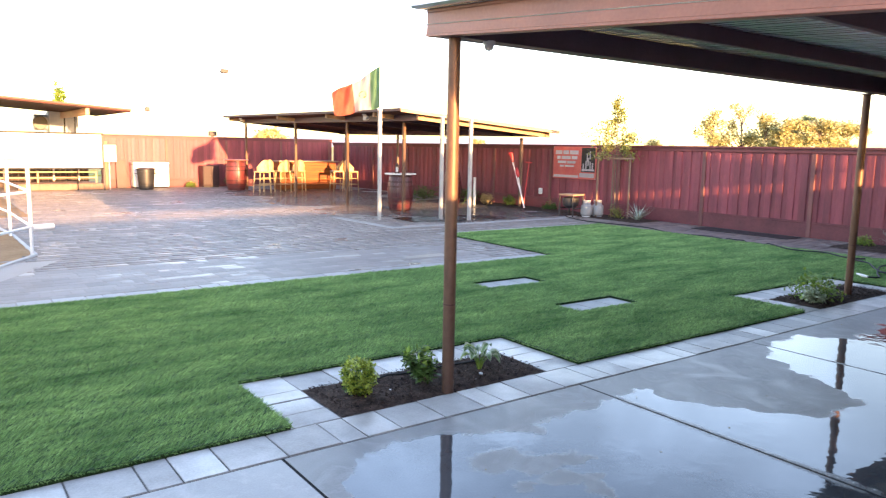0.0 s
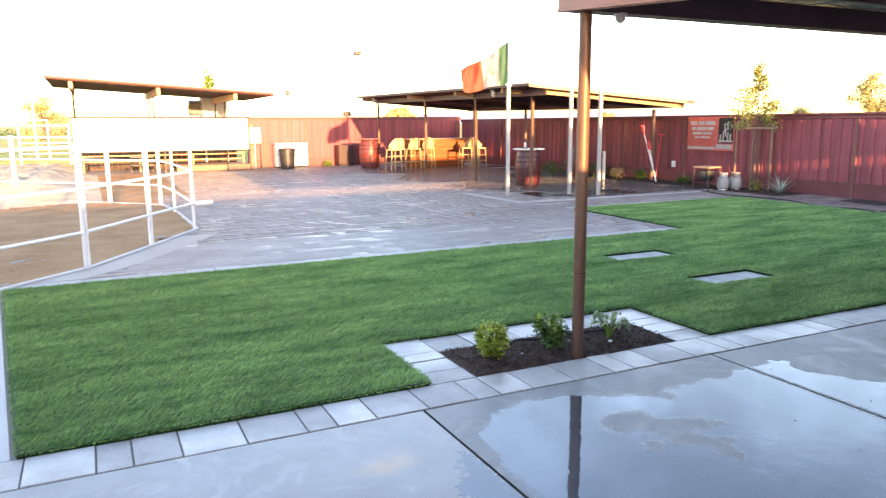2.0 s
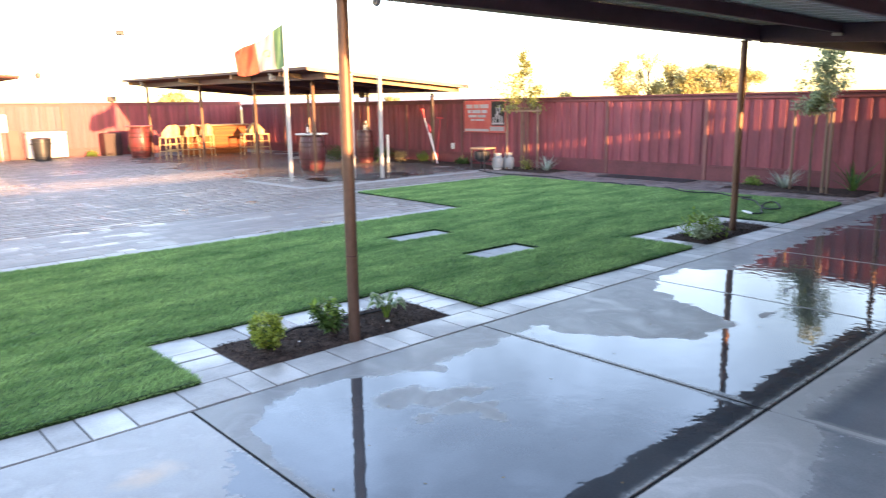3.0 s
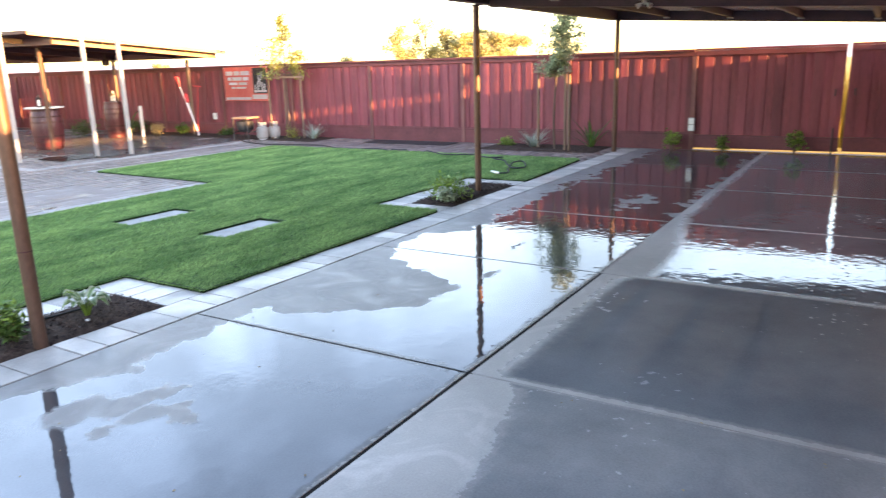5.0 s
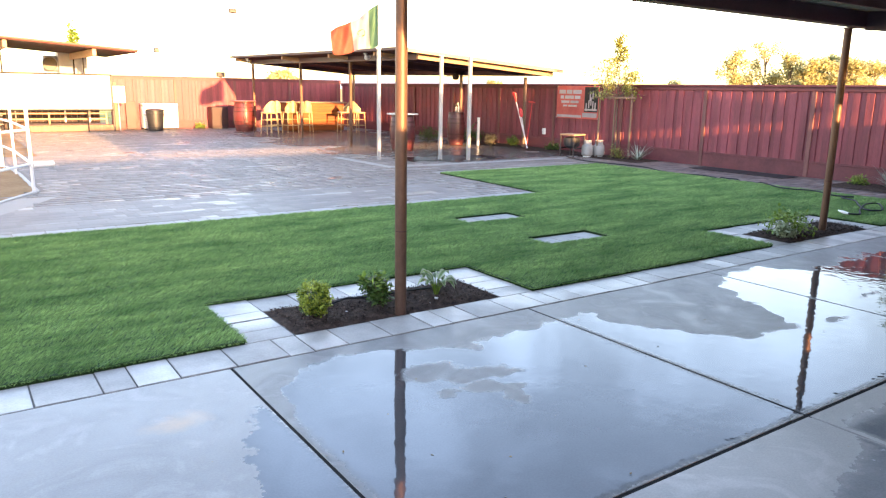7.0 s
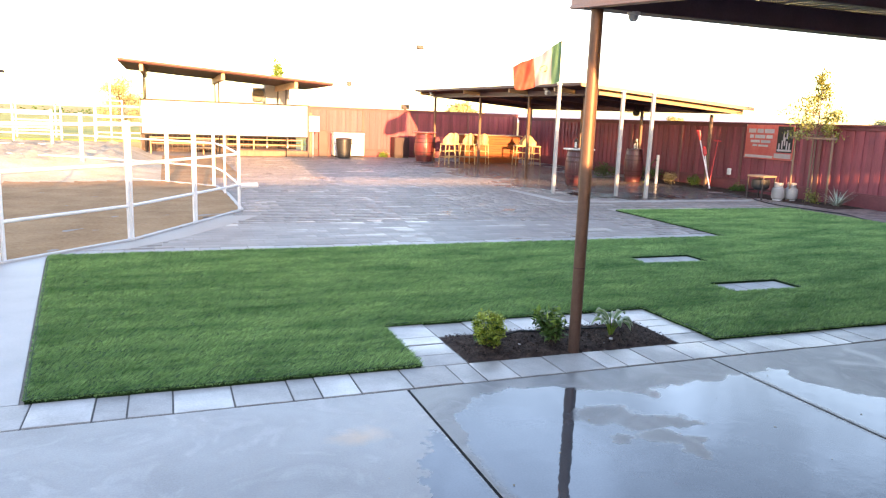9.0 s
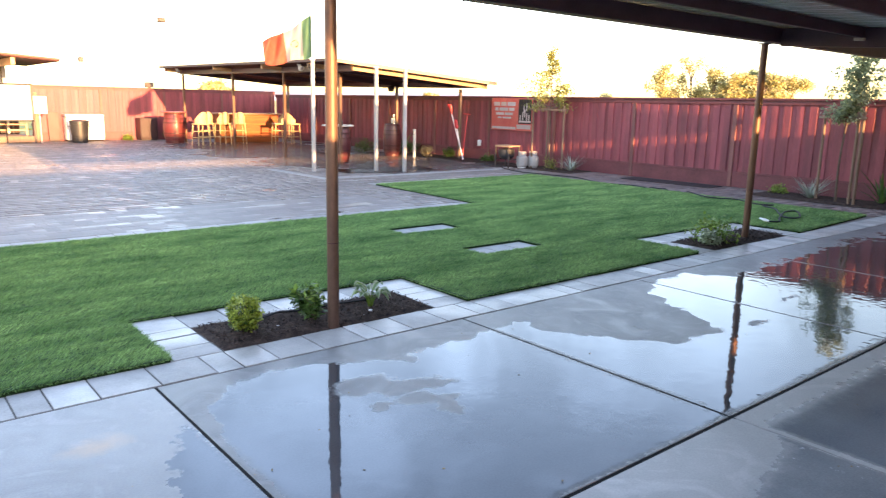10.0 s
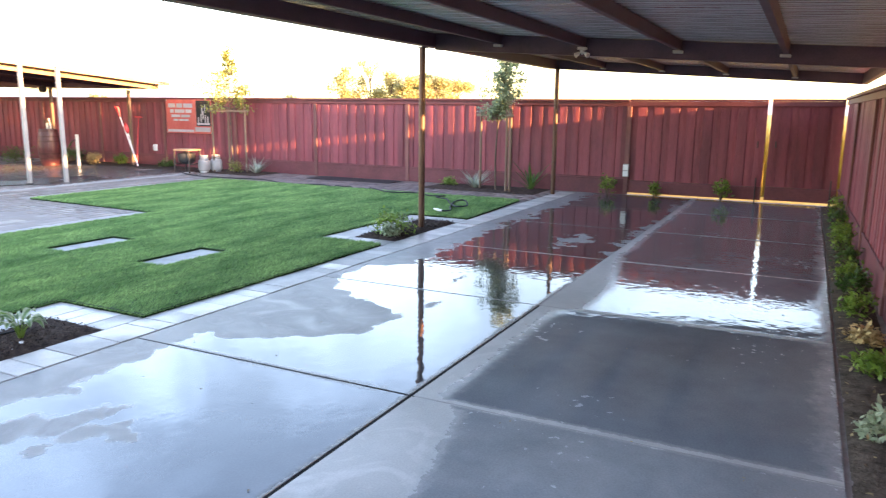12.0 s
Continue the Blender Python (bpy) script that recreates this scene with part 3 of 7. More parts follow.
def build_ground():
    bm = bmesh.new()
    bmesh.ops.create_circle(bm, cap_ends=True, radius=3500, segments=96)
    bmesh.ops.translate(bm, verts=bm.verts, vec=(0, 0, -0.10))
    tagged(part("ground", bm, FIELD), "dry golden field with green patches reaching the horizon", "ground", kind="structure")
    bm = bmesh.new()
    box(bm, -20, 17.6, -1.5, 33, -0.3, -0.009)
    tagged(part("yard_base", bm, JOINT_SAND), "dark sand and base under the paving", "ground", kind="structure")
    # sandy riding arena with a raked, uneven face
    rng = np.random.default_rng(4)
    poly = [(x + 0.09, y) for x, y in CURB] + [(-19.5, 26.0), (-19.5, 2.0), (-3.5, 2.0)]
    xs, ys = np.linspace(-19.5, 5, 150), np.linspace(1.5, 29.9, 170)
    gx, gy = np.meshgrid(xs, ys)
    gz = 0.008 + 0.008 * np.sin(gy * 9 + 1.5 * np.sin(gx * 0.8)) + rng.normal(0, 0.006, gx.shape)
    bank = np.clip((gy - 19.2 - 0.5 * np.sin(gx)) / 3.0, 0, 1) * np.clip((2.2 - gx) / 1.5, 0, 1)      # far sand raised from the line where the sunlight begins
    gz += 0.42 * bank * bank * (3 - 2 * bank) + 0.05 * bank * rng.normal(0, 1, gx.shape)
    keep = inside(gx.ravel(), gy.ravel(), poly) | ((gy.ravel() > 18.3) & (gx.ravel() < 3.52)) | ((gy.ravel() > 20.5) & (gx.ravel() < 4.3))
    keep |= (gx.ravel() < -1.2) & (gy.ravel() < 9)
    keep &= gy.ravel() > 5.72
    idx = np.arange(gx.size).reshape(gx.shape)
    f = np.stack([idx[:-1, :-1], idx[:-1, 1:], idx[1:, 1:], idx[1:, :-1]], -1).reshape(-1, 4)
    f = f[keep[f].all(1)]
    pts = np.stack([gx, gy, gz], -1).reshape(-1, 3)
    # sand past the shadow line gets a paler colour that paints in sunlight
    far_side = (pts[f].mean(1)[:, 1] > 19.3 + 0.3 * np.sin(pts[f].mean(1)[:, 0])) & (pts[f].mean(1)[:, 0] < 2.2)
    ob = new("arena_sand", fast_mesh("arena_sand", pts, f[~far_side], SAND))
    tagged(ob, "raked brown sand of a riding arena", "sand", kind="structure")
    ob = new("sand_bank", fast_mesh("sand_bank", pts, f[far_side], mat("sunlit_sand_tone", (0.38, 0.32, 0.23), (0.56, 0.49, 0.37), 1.2, (0.85, 0.97), 0.5, 18, height=0.03, spec=0.08)))
    tagged(ob, "raised far arena sand, coloured paler to show sunlight", "sand", kind="structure")
    # green pasture behind the arena
    bm = slab_bm([(-120, 44), (13, 44), (13, 160), (-120, 160)], -0.2, -0.06)
    tagged(part("pasture", bm, mat("green_pasture", (0.20, 0.20, 0.020), (0.36, 0.32, 0.035), 0.2, (0.7, 0.9), 0.5, 5, height=0.06)), "green pasture behind the arena", "grass", kind="structure")


def build_lawn():
    hole = [[(a, c), (b, c), (b, d), (a, d)] for a, b, c, d in STONES]
    turf = thing("lawn", pose(0, 0, 0), "trimmed bright green artificial turf lawn with inset stepping stones", "lawn", kind="structure")
    # backing, left open at the stepping stones
    bm = bmesh.new()
    outer = [bm.verts.new((x, y, 0.021)) for x, y in LAWN]
    edges = [bm.edges.new((outer[i], outer[(i + 1) % len(outer)])) for i in range(len(outer))]
    for h in hole:
        ring = [bm.verts.new((x, y, 0.021)) for x, y in h]
        edges += [bm.edges.new((ring[i], ring[(i + 1) % 4])) for i in range(4)]
    bmesh.ops.triangle_fill(bm, use_beauty=True, edges=edges)
    for f in list(bm.faces):
        c = f.calc_center_median()
        if any(s[0] < c.x < s[1] and s[2] < c.y < s[3] for s in STONES):
            bm.faces.remove(f)
    ext = bmesh.ops.extrude_face_region(bm, geom=list(bm.faces))
    bmesh.ops.translate(bm, verts=[g for g in ext["geom"] if isinstance(g, bmesh.types.BMVert)], vec=(0, 0, -0.062))
    bmesh.ops.recalc_face_normals(bm, faces=bm.faces)
    for f in bm.faces:
        f.material_index = 1 if abs(f.normal.z) < 0.5 else 0
    part("turf_backing", bm, TURF_BASE, turf).data.materials.append(TURF_EDGE)
    # blades, thicker towards the patio
    rng = np.random.default_rng(7)
    n = 2100000
    x, y = rng.uniform(1.0, 15.25, n), rng.uniform(5.75, 13.55, n)
    far = np.hypot(x - 2.3, y - 1.5)
    ok = inside(x, y, LAWN) & (rng.uniform(0, 1, n) < np.clip(1.25 - far / 17, 0.3, 1))
    for a, b, c, d in STONES:
        ok &= ~((x > a) & (x < b) & (y > c) & (y < d))
    x, y, far = x[ok], y[ok], far[ok]
    n = len(x)
    # the pile lies over to one side, in tufts that part here and there
    a, lean = rng.uniform(0, 2 * np.pi, n), rng.normal(0, 0.010, (n, 2))
    tuft = np.sin(x * 17 + 3 * np.sin(y * 9)) * np.sin(y * 31 + 2.5 * np.sin(x * 11)) + 0.6 * np.sin(x * 41 + y * 13) * np.sin(y * 57 - x * 7)
    lean[:, 0] += 0.030 + 0.008 * tuft
    lean[:, 1] += 0.006 * np.sin(x * 23 + 2 * np.sin(y * 29))
    w = 0.0021 * (1 + far / 8)
    h = rng.uniform(0.016, 0.032, n) * (1 + 0.24 * tuft)
    p0 = np.stack([x - w * np.cos(a), y - w * np.sin(a), np.full(n, 0.016)], 1)
    p1 = np.stack([x + w * np.cos(a), y + w * np.sin(a), np.full(n, 0.016)], 1)
    p2 = np.stack([x + lean[:, 0], y + lean[:, 1], 0.016 + h], 1)
    # fringe of blades hanging over the cut edge
    fringe = []
    for (ax, ay), (bx, by) in zip(LAWN, LAWN[1:] + LAWN[:1]):
        L = math.hypot(bx - ax, by - ay)
        m = int(L * 420)
        t = rng.uniform(0, 1, m)
        d, o = np.array([(bx - ax) / L, (by - ay) / L]), np.array([(by - ay) / L, -(bx - ax) / L])
        base = np.array([ax, ay]) + t[:, None] * L * d
        tip = base + o * rng.uniform(0.004, 0.022, m)[:, None] + d * rng.normal(0, 0.008, m)[:, None]
        wide = 0.0032 * d
        fringe.append(np.stack([np.column_stack([base - wide, rng.uniform(0.008, 0.022, m)]), np.column_stack([base + wide, np.full(m, 0.018)]),
                                np.column_stack([tip, rng.uniform(0.004, 0.030, m)])], 1))
    fringe = np.concatenate(fringe)
    p0, p1, p2 = (np.concatenate([p, fringe[:, i]]) for i, p in enumerate((p0, p1, p2)))
    n = len(p0)
    me = fast_mesh("turf_blades", np.stack([p0, p1, p2], 1).reshape(-1, 3), np.arange(3 * n).reshape(-1, 3), BLADE)
    ob = new("turf_blades", me)
    ob.parent = turf
    tagged(ob, kind="stuff")


def build_house_wall():
    bm = bmesh.new()
    box(bm, -20.3, -20.0, -1.5, 33, -0.1, 2.6)
    tagged(part("wall_west", bm, STUCCO), "plain pale stucco boundary wall", "wall", kind="structure")


# ---- fences ----
def board_meshes(name, width, thick, height, material, count=3):
    out = []
    for k in range(count):
        bm = bmesh.new()
        box(bm, -width / 2, width / 2, -thick / 2, thick / 2, 0, height, 0.004)
        bmesh.ops.bisect_plane(bm, geom=list(bm.verts) + list(bm.edges) + list(bm.faces), plane_co=(0, 0, 0), plane_no=(1, 0, 0))
        for v in bm.verts:
            v.co.y += (0.004, 0.0015, -0.002)[k] * ((2 * v.co.x / width) ** 2 - 0.4)      # cupped by the weather
            if v.co.z > height * 0.5:
                v.co.x += 0.002 * (k - 1)
        me = bpy.data.meshes.new(name)
        bm.to_mesh(me)
        bm.free()
        me.materials.append(material)
        out.append(me)
    return out


def fence_run(name, m, length, height, posts, label, gap=0.0, skip=(), cap_mat=None):
    """A board-on-board fence along local +x, its face to local -y; posts at the given places, open where skip says."""
    fence = thing(name, m, label, "fence", kind="structure")
    rng = random.Random(name)
    low, top = 0.30, height - 0.045
    front = board_meshes("board", 0.150, 0.018, top - low, FENCE_RED)
    pitch = 0.262
    open_at = lambda x: any(a < x < b for a, b in skip)  # noqa: E731
    k = 0
    while (k + 0.5) * pitch < length:
        x = (k + 0.5) * pitch
        k += 1
        if not open_at(x):
            piece("board", rng.choice(front), fence, pose(x + rng.uniform(-0.004, 0.004), -0.011 + rng.uniform(-0.002, 0.002), low, rz=rng.uniform(-1.0, 2.8)))
        xb = x + pitch / 2
        if xb < length - 0.05 and not open_at(xb):
            piece("board", rng.choice(front), fence, pose(xb, 0.010 + rng.uniform(-0.002, 0.002), low, rz=rng.uniform(-1.2, 1.6)))
    runs, start = [], 0.0
    for a, b in sorted(skip):
        runs.append((start, a))
        start = b
    runs.append((start, length))
    for a, b in runs:
        if b - a < 0.05:
            continue
        bm = bmesh.new()
        box(bm, a, b, -0.032, 0.030, -0.03, 0.295, 0.004)
        part("kickboard", bm, FENCE_TRIM, fence)
        bm = bmesh.new()
        box(bm, a, b, -0.040, -0.0225, 0.297, 0.335, 0.003)
        part("bottom_trim", bm, FENCE_TRIM, fence)
        bm = bmesh.new()
        box(bm, a, b, -0.042, -0.0225, top - 0.085, top - 0.002, 0.003)
        part("top_trim", bm, FENCE_TRIM, fence)
        bm = bmesh.new()
        box(bm, a, b, 0.022, 0.060, 0.55, 0.64, 0.003)
        part("rail", bm, FENCE_TRIM, fence)
        bm = bmesh.new()
        box(bm, a, b, 0.022, 0.060, 1.35, 1.44, 0.003)
        part("rail", bm, FENCE_TRIM, fence)
        bm = bmesh.new()
        box(bm, a, b, -0.075, 0.075, top, height, 0.005)
        part("cap", bm, cap_mat or FENCE_TRIM, fence)
    bm = bmesh.new()
    box(bm, -0.045, 0.045, -0.055, -0.023, 0, top - 0.09, 0.004)
    me = bpy.data.meshes.new("post")
    bm.to_mesh(me)
    bm.free()
    me.materials.append(POST_GREY)
    for x in posts:
        piece("post", me, fence, pose(x, 0, 0))
    return fence


def build_fences():
    # far fence across the end of the patio, its face to -x: local +x runs to world -y
    posts_y = [4.48, 7.03, 9.59, 12.21, 14.80, 17.40, 20.0, 22.6, 25.2, 27.8, 30.4]
    fence_run("fence_east", pose(17.46, 31.4, 0, rz=-90), 31.4 - 4.48, 1.90, [31.4 - y for y in posts_y],
              "red stained board-on-board wooden fence with cap rail")
    for name, y1, y0, z0 in (("gate_leaf_wide", 4.47, 1.945, 0.040), ("gate_leaf_narrow", 1.880, 0.690, 0.052)):
        g = thing(name, pose(17.46, y1, z0, rz=-90), "closed red stained wooden yard gate leaf with a lit gap below", "gate", group="yard gates")
        w, hgt = y1 - y0, 1.845
        me = board_meshes("board", 0.176, 0.018, hgt - 0.27, FENCE_RED, 2)
        k = 0
        while 0.09 + k * 0.155 < w - 0.14:
            piece("board", me[k % 2], g, pose(0.09 + k * 0.155, -0.011 if k % 2 else 0.010, 0.25, rz=1.2 + 1.1 * math.sin(k * 2.3)))
            k += 1
        piece("board", me[0], g, pose(w - 0.089, -0.011 if k % 2 else 0.010, 0.25))
        for nm, a, b, c, d in (("kickboard", -0.032, 0.03, 0.0, 0.247), ("top_trim", -0.042, -0.0225, hgt - 0.11, hgt - 0.02), ("cap", -0.05, 0.05, hgt - 0.018, hgt + 0.02)):
            bm = bmesh.new()
            box(bm, 0, w, a, b, c, d, 0.004)
            part(nm, bm, FENCE_TRIM, g)
        bm = bmesh.new()
        tube(bm, [(w - 0.1, -0.05, -0.06), (w - 0.1, -0.05, 0.42)], 0.012)
        part("drop_bolt", bm, STEEL_DARK, g)
        bm = bmesh.new()
        tube(bm, [(0.12 if w < 2 else w - 0.12, -0.06, 0.98), (0.12 if w < 2 else w - 0.12, -0.06, 1.10)], 0.012)
        part("handle", bm, STEEL_DARK, g, "small dark pull handle")
    # long fence beside the patio, its face to +y
    fence_run("fence_south", pose(17.395, 0.632, 0, rz=180.9), 37.4, 1.95, [2.72 + 2.6 * k for k in range(14)],
              "red stained board-on-board wooden fence beside the patio")
    bm = bmesh.new()
    box(bm, 17.33, 17.62, 0.46, 0.55, -0.05, 1.96, 0.006)
    tagged(part("fence_corner_post", bm, POST_GREY), "weathered red corner post at the fence end", "post", kind="structure")
    # back fence behind the bar, its face to -y
    fence_run("fence_north", pose(7.75, 31.45, 0), 9.66, 2.02, [0.05, 2.4, 4.8, 7.2, 9.5],
              "red stained wooden fence lit by low evening sun")


# ---- paving ----
def chamfered(x0, x1, y0, y1, z, drop=0.03, c=0.0022):
    return [(x0, y0, z - drop), (x1, y0, z - drop), (x1, y1, z - drop), (x0, y1, z - drop),
            (x0 + c, y0 + c, z), (x1 - c, y0 + c, z), (x1 - c, y1 - c, z), (x0 + c, y1 - c, z)]


PAVER_FACES = np.array([(4, 5, 6, 7), (0, 1, 5, 4), (1, 2, 6, 5), (2, 3, 7, 6), (3, 0, 4, 7)])


def paver_mesh(name, w, d, material):
    """A paver with a chamfered arris and a face that falls away slightly towards its rim."""
    rings = [(0.0, -0.03), (0.0, -0.004), (0.003, -0.0012), (min(w, d) * 0.16, 0.0)]
    v = [(sx * (w / 2 - c), sy * (d / 2 - c), z) for c, z in rings for sx, sy in ((-1, -1), (1, -1), (1, 1), (-1, 1))]
    f = [(4 * r + k, 4 * r + (k + 1) % 4, 4 * r + 4 + (k + 1) % 4, 4 * r + 4 + k) for r in range(3) for k in range(4)] + [(12, 13, 14, 15)]
    me = fast_mesh(name, v, f, material)
    me.shade_smooth()
    me.set_sharp_from_angle(angle=radians(20))
    return me


def build_slabs():
    """The poured concrete patio: panels between sawn joints."""
    patio = thing("patio", pose(0, 0, 0), "wet poured concrete patio slabs with puddles", "patio", kind="structure")
    xs = [-8.0, -5.4, -3.1, -0.85, 1.43, 3.735, 6.10, 8.37, 10.60, 12.88, 15.12, 17.32]
    for y0, y1, j in ((0.92, 3.1675, 0.004), (3.1625, 5.435, 0.007)):
        for a, b in zip(xs, xs[1:]):
            far = a > 8.3
            bm = bmesh.new()
            box(bm, a + (0.005 if far else j), b - (0.005 if b > 8.4 else j), y0 + (0.007 if far else 0.011), y1 - (0.007 if far else 0.011), -0.12, 0.0, 0.004)
            part("slab", bm, CONCRETE, patio)
    # dark open joints; under the roof and towards the gates, pale filler paints sky glint
    for a, b, c, d, z, m in ((-8, 8.372, 3.140, 5.43, -0.0022, JOINT), (-8, 8.372, 0.93, 3.139, -0.0015, JOINT_GLINT), (8.373, 17.32, 0.93, 5.43, -0.0015, JOINT_GLINT)):
        bm = bmesh.new()
        box(bm, a, b, c, d, -0.13, z)
        part("joint_filler", bm, m, patio)
    # planting strip along the fence
    strip = soil_patch("planting_strip", -8, 17.38, 0.58, 0.905, 0.024, 5, "narrow strip of grey-brown planting soil beside the slab", STRIP_SOIL)
    return strip


def soil_patch(name, x0, x1, y0, y1, z, seed, label, material=None):
    rng = np.random.default_rng(seed)
    nx, ny = max(6, int((x1 - x0) / 0.045)), max(6, int((y1 - y0) / 0.045))
    gx, gy = np.meshgrid(np.linspace(x0, x1, nx), np.linspace(y0, y1, ny))
    edge = np.minimum(np.minimum(gx - x0, x1 - gx), np.minimum(gy - y0, y1 - gy))
    gz = z - 0.03 + np.clip(edge * 0.3, 0, 0.025) + rng.normal(0, 0.004, gx.shape)
    idx = np.arange(gx.size).reshape(gx.shape)
    f = np.stack([idx[:-1, :-1], idx[:-1, 1:], idx[1:, 1:], idx[1:, :-1]], -1).reshape(-1, 4)
    ob = new(name, fast_mesh(name, np.stack([gx, gy, gz], -1).reshape(-1, 3), f, material or SOIL))
    return tagged(ob, label, "soil", kind="structure")


def mulch(name, x0, x1, y0, y1, n, seed, label):
    """Loose bark chips on a bed."""
    rng = np.random.default_rng(seed)
    c = np.stack([rng.uniform(x0, x1, n), rng.uniform(y0, y1, n), rng.uniform(0.016, 0.028, n)], 1)
    v, f = leaf_cloud(rng, c, 0.001, 1, 0.030, 0.0, 0.34)
    v[:, 2] = np.clip(v[:, 2], 0.012, 0.038)
    ob = new(name, fast_mesh(name, v, f, mat(name + "_chips", (0.016, 0.011, 0.010), (0.135, 0.095, 0.074), 20, (0.8, 0.95), 0, 60, rand=0.6, island=True, spec=0.1)))
    return tagged(ob, label, "mulch", kind="stuff")


def build_borders():
    """Pale paver edging round the lawn and the two planting beds."""
    edge = thing("paver_border", pose(0, 0, 0), "pale square paver edging round the lawn", "paving", kind="structure")
    rng = random.Random(3)
    g = 0.010
    sizes = (0.328, 0.166, 0.232, 0.328)
    near_set = {w: paver_mesh("paver", w, 0.345, PAVER_PALE) for w in sizes}
    far_set = {w: paver_mesh("paver", w, 0.345, PAVER_EDGE) for w in sizes}

    def course(x0, y0, x1, y1, kit=near_set, k=0):
        length = math.hypot(x1 - x0, y1 - y0)
        a = math.atan2(y1 - y0, x1 - x0)
        d = 0.0
        while d < length - 0.08:
            w = sizes[k % 4]
            s = min(1.0, (length - d) / (w + g))
            mid = d + (w * s) / 2
            m = pose(x0 + mid * math.cos(a), y0 + mid * math.sin(a), rng.uniform(-0.003, 0.002), rng.uniform(-0.35, 0.35), rng.uniform(-0.35, 0.35), math.degrees(a))
            piece("paver", kit[w], edge, m @ Matrix.Diagonal((s, 1, 1, 1)))
            d += w + g
            k += 1
    bm = slab_bm([(0.5, 5.452), (17.2, 5.452), (17.2, 5.79), (12.58, 5.79), (12.58, 6.77), (12.22, 6.77), (12.22, 5.795), (10.42, 5.795), (10.42, 6.42), (12.20, 6.42), (12.20, 6.77), (10.06, 6.77), (10.06, 5.79),
                  (6.48, 5.79), (6.48, 6.77), (6.12, 6.77), (6.12, 5.795), (4.31, 5.795), (4.31, 6.42), (6.10, 6.42), (6.10, 6.77), (3.95, 6.77), (3.95, 5.79), (0.5, 5.79)], -0.1, -0.0075)
    part("bedding", bm, JOINT_GREY, edge)
    yb = 5.62
    course(0.507, yb, 17.2, yb)                          # along the patio
    for x0, x1 in ((3.95, 6.48), (10.06, 12.58)):      # round the beds
        course(x0 + 0.36, 6.60, x1 - 0.36, 6.60)
        course(x0 + 0.178, 6.78, x0 + 0.178, 5.80)
        course(x1 - 0.178, 6.78, x1 - 0.178, 5.80)
    course(1.10, 10.48, 10.90, 10.48, far_set)                   # behind the lawn
    course(10.80, 10.66, 10.92, 13.70, far_set)
    course(10.75, 13.70, 15.4, 13.62, far_set)
    for a, b, c, d in STONES:
        st = thing("stepping_stone", pose((a + b) / 2, (c + d) / 2, 0.003), "pale grey stepping stone of three pavers sunk in the turf", "stepping stone", group="stepping stones")
        me = paver_mesh("paver", (b - a) / 3 - 0.012, d - c - 0.012, STONE_PALE)
        for k in (-1, 0, 1):
            piece("paver", me, st, pose(k * (b - a) / 3, 0, rng.uniform(-0.002, 0.002)))
    for n, (x0, x1) in enumerate(((4.31, 6.12), (10.42, 12.22))):
        soil_patch("bed_soil", x0, x1, 5.80, 6.42, 0.027, 20 + n, "dark moist planting bed soil in a paver frame")
        mulch("bark_mulch", x0 + 0.04, x1 - 0.04, 5.83, 6.39, 4200, 30 + n, "dark bark mulch on the planting bed")
    # smooth pale walkway between lawn and arena
    walkway = slab_bm([(0.5, 5.80), (1.53, 5.80), (1.06, 10.30), (1.08, 10.36), (0.98, 10.36), (0.5, 9.80)], -0.1, -0.002)
    tagged(part("walkway", walkway, WALKWAY), "smooth pale concrete walkway strip", "walkway", kind="structure")


def curb_x(y):
    pts = [p for p in CURB if 9.9 < p[1] < 18.5]
    return float(np.interp(y, [p[1] for p in pts], [p[0] for p in pts]))


